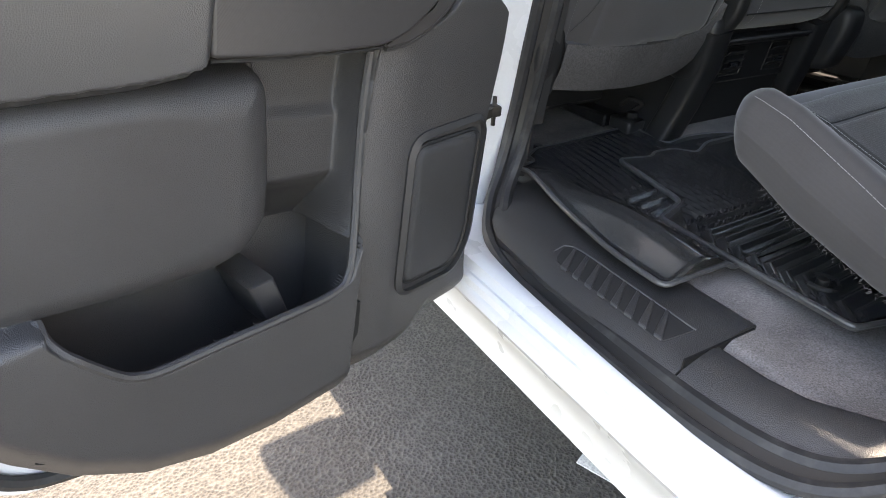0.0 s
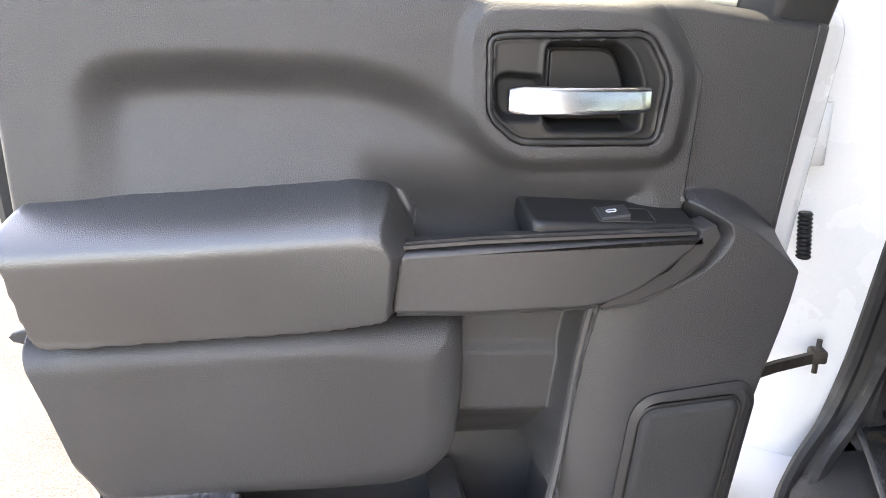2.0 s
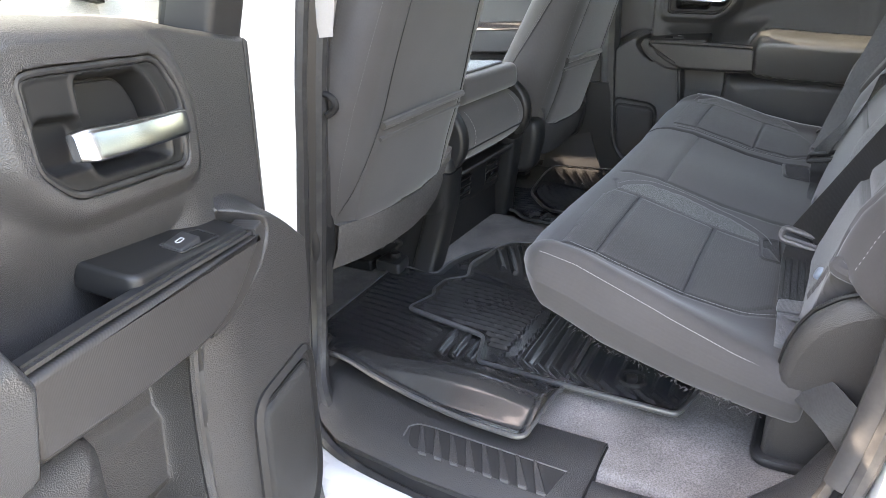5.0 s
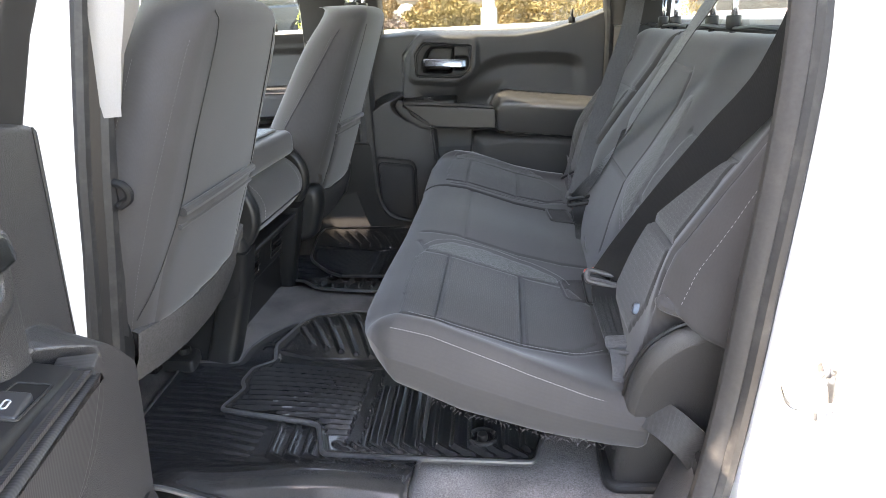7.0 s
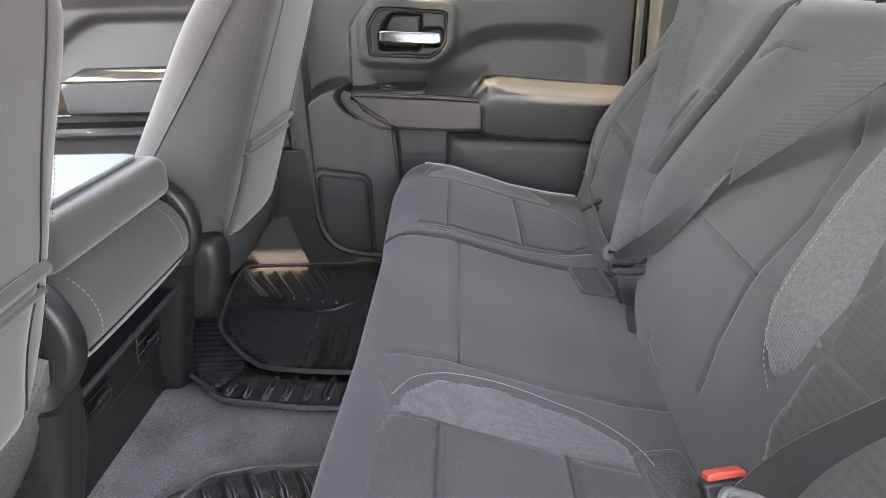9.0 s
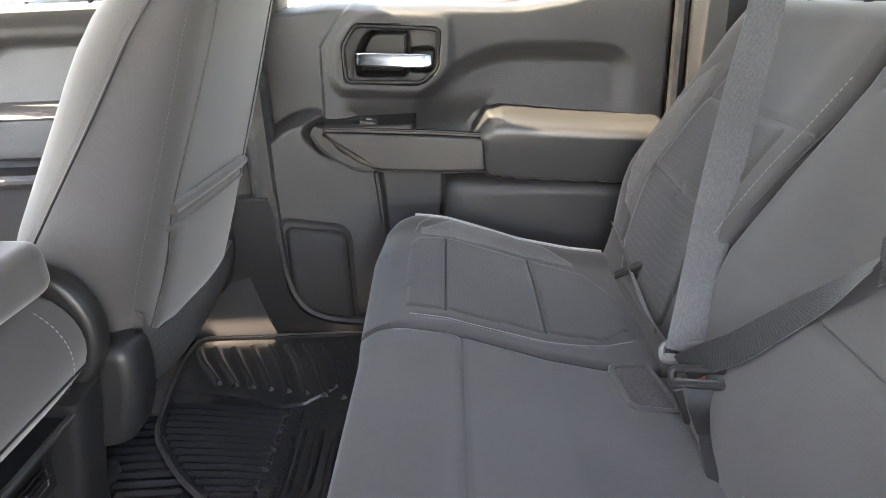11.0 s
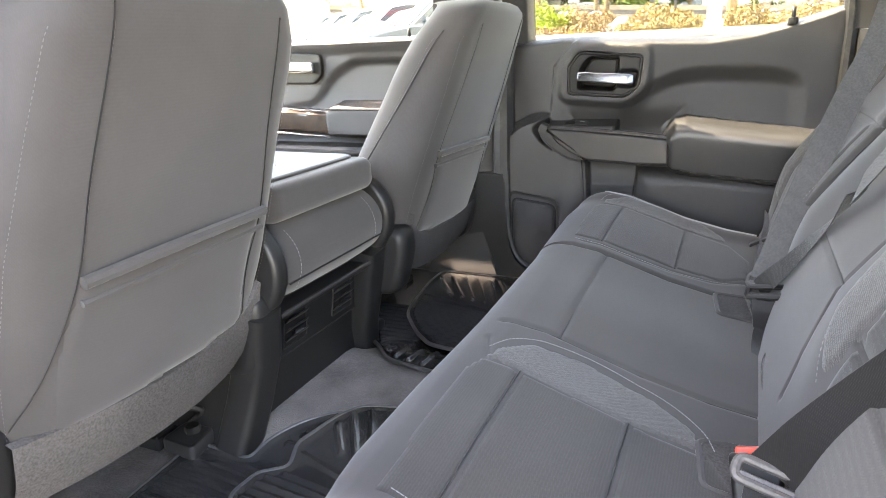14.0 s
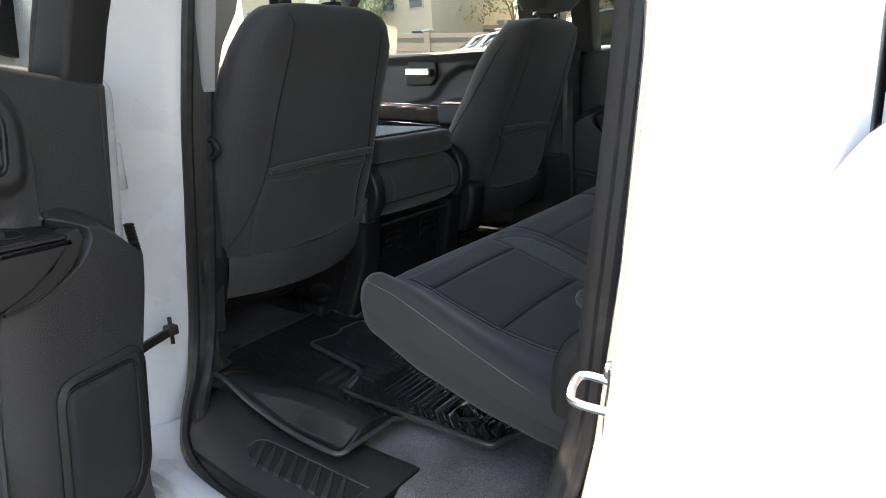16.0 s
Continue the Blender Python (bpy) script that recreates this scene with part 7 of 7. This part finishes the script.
for az, dist, mat, label, cat in ((76.4, 10.2, MAGENTA, "low magenta flowering plant", "flowers"), (78.6, 10.2, LIME, "low yellow-green ground cover", "ground cover")):
    c = at(az, dist)
    mound("leaves", (c.x, c.y, 0.22), (0.46, 0.46, 0.47), 1900, 0.03, mat, thing("plant", label, cat), 0.3)
for az, dist, up in ((80.5, 13.0, 0.82), (80.0, 13.3, 0.74), (76.0, 15.0, 0.98), (78.4, 15.5, 0.92)):
    c = at(az, dist)
    st = thing("boulder", "pale landscape boulder between the shrubs", "boulder")
    bm = bmesh.new()
    bmesh.ops.create_icosphere(bm, subdivisions=2, radius=0.2)
    for v in bm.verts:
        v.co *= 1 + 0.25 * noise.noise(v.co * 3 + Vector((az, 0, 0)))
        v.co = Vector((c.x + v.co.x, c.y + v.co.y, up + v.co.z * 0.8 if v.co.z > 0 else up + v.co.z * (up - 0.05) / 0.2))
    part("stone", bm, KERB, st)
# low block wall with piers
def garden_wall(label, x, top0, drop, cap):
    """A long block wall whose top falls with the street, in banded courses."""
    lw = thing("garden_wall", label, "wall")
    for k in range(5):
        hi, lo = 0.31 * k, 0.31 * (k + 1) - 0.02
        part("course", loft([[(x - 0.03 * (k % 2), y, top0 - drop * (12 - y) - a) for a in (hi, lo)] + [(x + 0.25, y, top0 - drop * (12 - y) - a) for a in (lo, hi)] for y in (-40, -20, 0, 20, 40)]), (STUCCO, DARKBAND)[k == 1], lw)
    for y in range(-32, 36, 6):
        z = top0 - drop * (12 - y)
        pr = part("pier", block((x - 0.1, y, z - 1.5), (x + 0.35, y + 0.5, z + 0.12), 0.01, 1), STUCCO, lw)
        part("cap", block((x - 0.2, y - 0.1, z + 0.125), (x + 0.45, y + 0.6, z + cap), 0.04, 1), KERB, pr)


garden_wall("tan block garden wall with banded courses and capped piers", 37.0, 1.20, 0.06, 0.26)
garden_wall("tan block wall along the far side of the street", 47.0, 1.60, 0.06, 0.4)
post = thing("light_pole", "white painted light pole with base collar", "light pole")
c = at(86.9, 9.6)
part("shaft", sweep([Vector((c.x, c.y, 0.0)), Vector((c.x, c.y, 7.0))], circle(0.085, 16), (1, 0, 0)), POLE, post)
part("collar", sweep([Vector((c.x, c.y, 0.0)), Vector((c.x, c.y, 0.95)), Vector((c.x, c.y, 1.0))], circle(0.115, 16), (1, 0, 0)), POLE, post)
for az, dist, r, h in ((78.8, 32, 0.10, 8), (79.6, 32.5, 0.11, 9), (88.5, 16, 0.10, 7), (74.2, 40, 0.16, 9), (73.6, 41, 0.16, 9)):
    c = at(az, dist)
    pt = thing("palm_tree", "palm tree with a slender ringed brown trunk", "palm tree", group="palms")
    line = [Vector((c.x + 0.12 * math.sin(k * 0.5 + az), c.y + 0.35 * (k / 12) ** 1.5, h * k / 12)) for k in range(13)]
    rings = []
    for k, p in enumerate(spline(line, 4)):
        q = r * (1.15 - 0.3 * p.z / h) * (1.04 if k % 2 else 0.97)
        rings.append([p + Vector((q * math.cos(a), q * math.sin(a), 0)) for a in np.linspace(0, 2 * math.pi, 9, endpoint=False)])
    part("trunk", loft(rings), BARK, pt)
    foliage("crown", (line[-1].x, line[-1].y, h + 0.3), (1.3, 1.3, 0.8), 1800, 0.22, LEAF, pt)
sg = thing("sign_post", "grey steel post with a small sign box", "sign")
c = at(82.9, 24)
part("post", sweep([Vector((c.x, c.y, 0)), Vector((c.x, c.y, 4.5))], circle(0.09, 8), (1, 0, 0)), STEEL, sg)
part("box", block((c.x - 0.1, c.y - 0.26, 1.65), (c.x + 0.1, c.y + 0.1, 2.3), 0.02, 1), STEEL, sg)
c = at(84.6, 24)
s2 = thing("lamp_post", "thin grey lamp post behind the shrubs", "lamp post")
part("post", sweep([Vector((c.x, c.y, 0)), Vector((c.x, c.y, 5))], circle(0.05, 8), (1, 0, 0)), STEEL, s2)
for az, dist, h, s in ((81.6, 54, 1.3, 1.4), (80.4, 55, 1.5, 1.4), (85.9, 52, 1.7, 2.3), (91.5, 50, 1.8, 2.6), (77.6, 56, 1.5, 1.6), (75.4, 58, 2.6, 1.8), (83.6, 54, 1.3, 1.5), (84.9, 57, 1.9, 1.9), (96, 50, 2, 2.6), (66, 48, 4, 3), (60, 52, 4, 3.5), (54, 55, 4.5, 3.5), (48, 55, 4, 3.5), (70, 44, 3.4, 2.5)):
    c = at(az, dist)
    tr = thing("tree", "leafy green tree beyond the car park wall", "tree", group="far trees")
    line = spline([c, c + Vector((0.1, 0.05, h * 0.5)), c + Vector((0.0, 0.2, h))], 6)
    part("trunk", loft([[p + Vector((q * math.cos(a), q * math.sin(a), 0)) for a in np.linspace(0, 2 * math.pi, 8, endpoint=False)] for p, q in zip(line, np.linspace(0.16, 0.08, len(line)))]), BARK, tr)
    for k in range(3):
        e = c + Vector((0.8 * math.cos(2.1 * k), 0.8 * math.sin(2.1 * k), h + 0.5))
        part("limb", sweep([c + Vector((0, 0.1, h * 0.6)), (c + e) / 2 + Vector((0, 0, h * 0.35)), e], circle(0.05, 6), (1, 0, 0)), BARK, tr)
    foliage("crown", (c.x, c.y, h + s * 0.25), (s, s, s * 0.7), 2600, 0.13, LEAF, tr, 9)


GREYWALL = material("pale_grey_stucco", (0.24, 0.25, 0.25), 0.9, grain=0.4, scale=40, vary=0.08)


def building(label, x0, y0, x1, y1, h, rows, cols, mat=CREAM):
    b = thing("building", label, "building")
    part("wall", block((x0, y0, 0), (x1, y1, h), 0.02, 1), mat, b)
    part("roof", block((x0 - 0.2, y0 - 0.2, h), (x1 + 0.2, y1 + 0.2, h + 0.35), 0.03, 1), STUCCO, b)
    for r in range(rows):
        for k in range(cols):
            y = y0 + (y1 - y0) * (k + 0.5) / cols
            wd = part("window", block((x0 - 0.06, y - 0.7, 1.1 + 3 * r), (x0 + 0.05, y + 0.7, 2.6 + 3 * r), 0.02, 1), KERB, b)
            part("pane", block((x0 - 0.08, y - 0.6, 1.2 + 3 * r), (x0 - 0.062, y + 0.6, 2.5 + 3 * r), 0), bpy.data.materials["dark_screen"], wd)
    return b


building("cream stucco two-storey building behind the trees", 48, 13.5, 58, 25, 6.5, 2, 5)
building("tan stucco building beyond the car park", 40, 30, 52, 52, 7.5, 2, 8)
building("long pale grey building beyond the garden wall", 74, 4, 86, 15.5, 6.5, 1, 3, GREYWALL)
shelter = thing("shade_shelter", "small grey cart shelter with flat roof", "shelter")
c = at(76.0, 56)
part("roof", block((c.x - 1.2, c.y - 1.6, 2.2), (c.x + 1.2, c.y + 1.6, 2.3), 0.02, 1), STEEL, shelter)
for a, b in ((-1.1, -1.5), (1.1, -1.5), (-1.1, 1.5), (1.1, 1.5)):
    part("post", sweep([Vector((c.x + a, c.y + b, 0)), Vector((c.x + a, c.y + b, 2.2))], circle(0.05, 8), (1, 0, 0)), STEEL, shelter)

DARKGLASS = material("car_glass", (0.03, 0.04, 0.045), 0.06, vary=0.1)
TYRE = material("tyre_rubber", (0.02, 0.02, 0.02), 0.85)
LAMP = material("lamp_lens", (0.7, 0.75, 0.78), 0.1, vary=0.05)
TAIL = material("red_lamp_lens", (0.5, 0.02, 0.02), 0.15)


def car(label, colour, x, y, turn, suv=True):
    c = thing("parked_car", label, "car", pose(x, y, 0, 0, 0, turn), group="parked cars")
    H = 1.66 if suv else 1.45
    deck = 0.98 if suv else 0.9
    side = [(-2.28, 0.45), (-2.32, 0.75), (-2.22, deck), (-1.95, deck + 0.04), (1.0, deck + 0.02), (1.9, deck - 0.09), (2.2, deck - 0.22), (2.3, 0.6), (2.25, 0.35), (1.9, 0.26), (-1.9, 0.28)]
    rings = []
    for yy, k in ((-0.9, 0.94), (-0.86, 0.99), (-0.6, 1.0), (0.6, 1.0), (0.86, 0.99), (0.9, 0.94)):
        rings.append([(a * (k if abs(a) > 1.5 else 1), yy, b * (1 if abs(yy) < 0.88 else 0.96) + 0.012) for a, b in side])
    part("body", loft(rings), colour, c)
    roof = [(-2.05, deck + 0.03), (-1.8, H - 0.1), (-1.3, H), (-0.2, H + 0.01), (0.35, H - 0.08), (1.05, deck + 0.02)]
    part("cabin", loft([[(a, yy, b - d) for a, b in roof] for yy, d in ((-0.72, 0.04), (-0.62, 0.0), (0.62, 0.0), (0.72, 0.04))], closed=True), colour, c)
    for s in (-1, 1):
        part("side_window", slab([(-1.72, deck + 0.08), (-1.5, H - 0.16), (-0.25, H - 0.09), (0.22, H - 0.15), (0.75, deck + 0.08)], lambda a, b, h: (a, s * (0.735 + h), b), 0.0, 0.012, 0.004, 1), DARKGLASS, c)
        part("mirror", block((0.55, s * 0.92 - 0.09, deck + 0.05), (0.72, s * 0.92 + 0.09, deck + 0.17), 0.03, 2), colour, c)
        part("headlight", block((1.98, s * 0.62 - 0.2, deck - 0.30), (2.31, s * 0.62 + 0.2, deck - 0.2), 0.03, 2), LAMP, c)
        part("tail_light", block((-2.34, s * 0.68 - 0.16, deck - 0.2), (-2.05, s * 0.68 + 0.2, deck - 0.05), 0.02, 2), TAIL, c)
    part("windscreen", loft([[(0.42, yy * 0.9, H - 0.10), (1.06, yy, deck + 0.05), (1.02, yy, deck + 0.05), (0.40, yy * 0.9, H - 0.13)] for yy in (-0.62, -0.2, 0.2, 0.62)]), DARKGLASS, c)
    part("grille", block((2.22, -0.45, 0.5), (2.325, 0.45, deck - 0.28), 0.02, 1), SATIN, c)
    for a in (-1.38, 1.42):
        for s in (-1, 1):
            ty = part("wheel", sweep([Vector((a + 0.29 * math.cos(t), s * 0.86, 0.35 + 0.29 * math.sin(t))) for t in np.linspace(0, 2 * math.pi, 24, endpoint=False)], rounded([(-0.11, -0.06), (0.11, -0.06), (0.11, 0.06), (-0.11, 0.06)], 0.03, 2), (0, 1, 0), closed=True), TYRE, c)
            part("rim", slab([(a + 0.23 * math.cos(t), 0.35 + 0.23 * math.sin(t)) for t in np.linspace(0, 2 * math.pi, 20, endpoint=False)], lambda p, q, h: (p, s * (0.88 + h), q), 0.0, 0.05, 0.02), STEEL, ty)
            part("arch", sweep([Vector((a + 0.38 * math.cos(t), s * 0.895, 0.36 + 0.38 * math.sin(t))) for t in np.linspace(0, math.pi, 14)], ribbon(0.05, 0.05), (0, 1, 0)), SATIN, c)
    return c


GREYCAR = material("grey_car_paint", (0.035, 0.043, 0.047), 0.35, vary=0.03, coat=0.15)
REDCAR = material("red_car_paint", (0.5, 0.03, 0.03), 0.3, vary=0.03, coat=0.6)
car("dark grey crossover parked in the next row", GREYCAR, 14.0, 5.7, 129.7)
car("red car parked beside the dark crossover", REDCAR, 16.2, 7.5, 129.7, False)
for k in range(2, 10):
    car("white car parked further along the row", PAINT, 14.0 + 2.15 * k, 5.7 + 1.8 * k, 129.7, k % 2 == 0)
for k in range(6):
    car("white car parked in the far row", PAINT, 15.0 + 2.15 * k, 17.5 + 1.8 * k, -50, k % 2 == 1)

car("white pickup parked by the shelter", PAINT, 52.0, 11.6, 95)

# the car park climbs away from the truck's far side
for ob in [o for o in bpy.data.objects if o not in INDOORS and o.parent is None and o is not ground]:
    xs = [(m.matrix_world @ v.co).x if m is ob else (ob.matrix_world @ v.co).x for m in [ob] + list(ob.children) if m.data for v in m.data.vertices[:40]]
    ob.location.z += 0.03 * min(9.5, max(0.0, sum(xs) / len(xs) - 2.5))
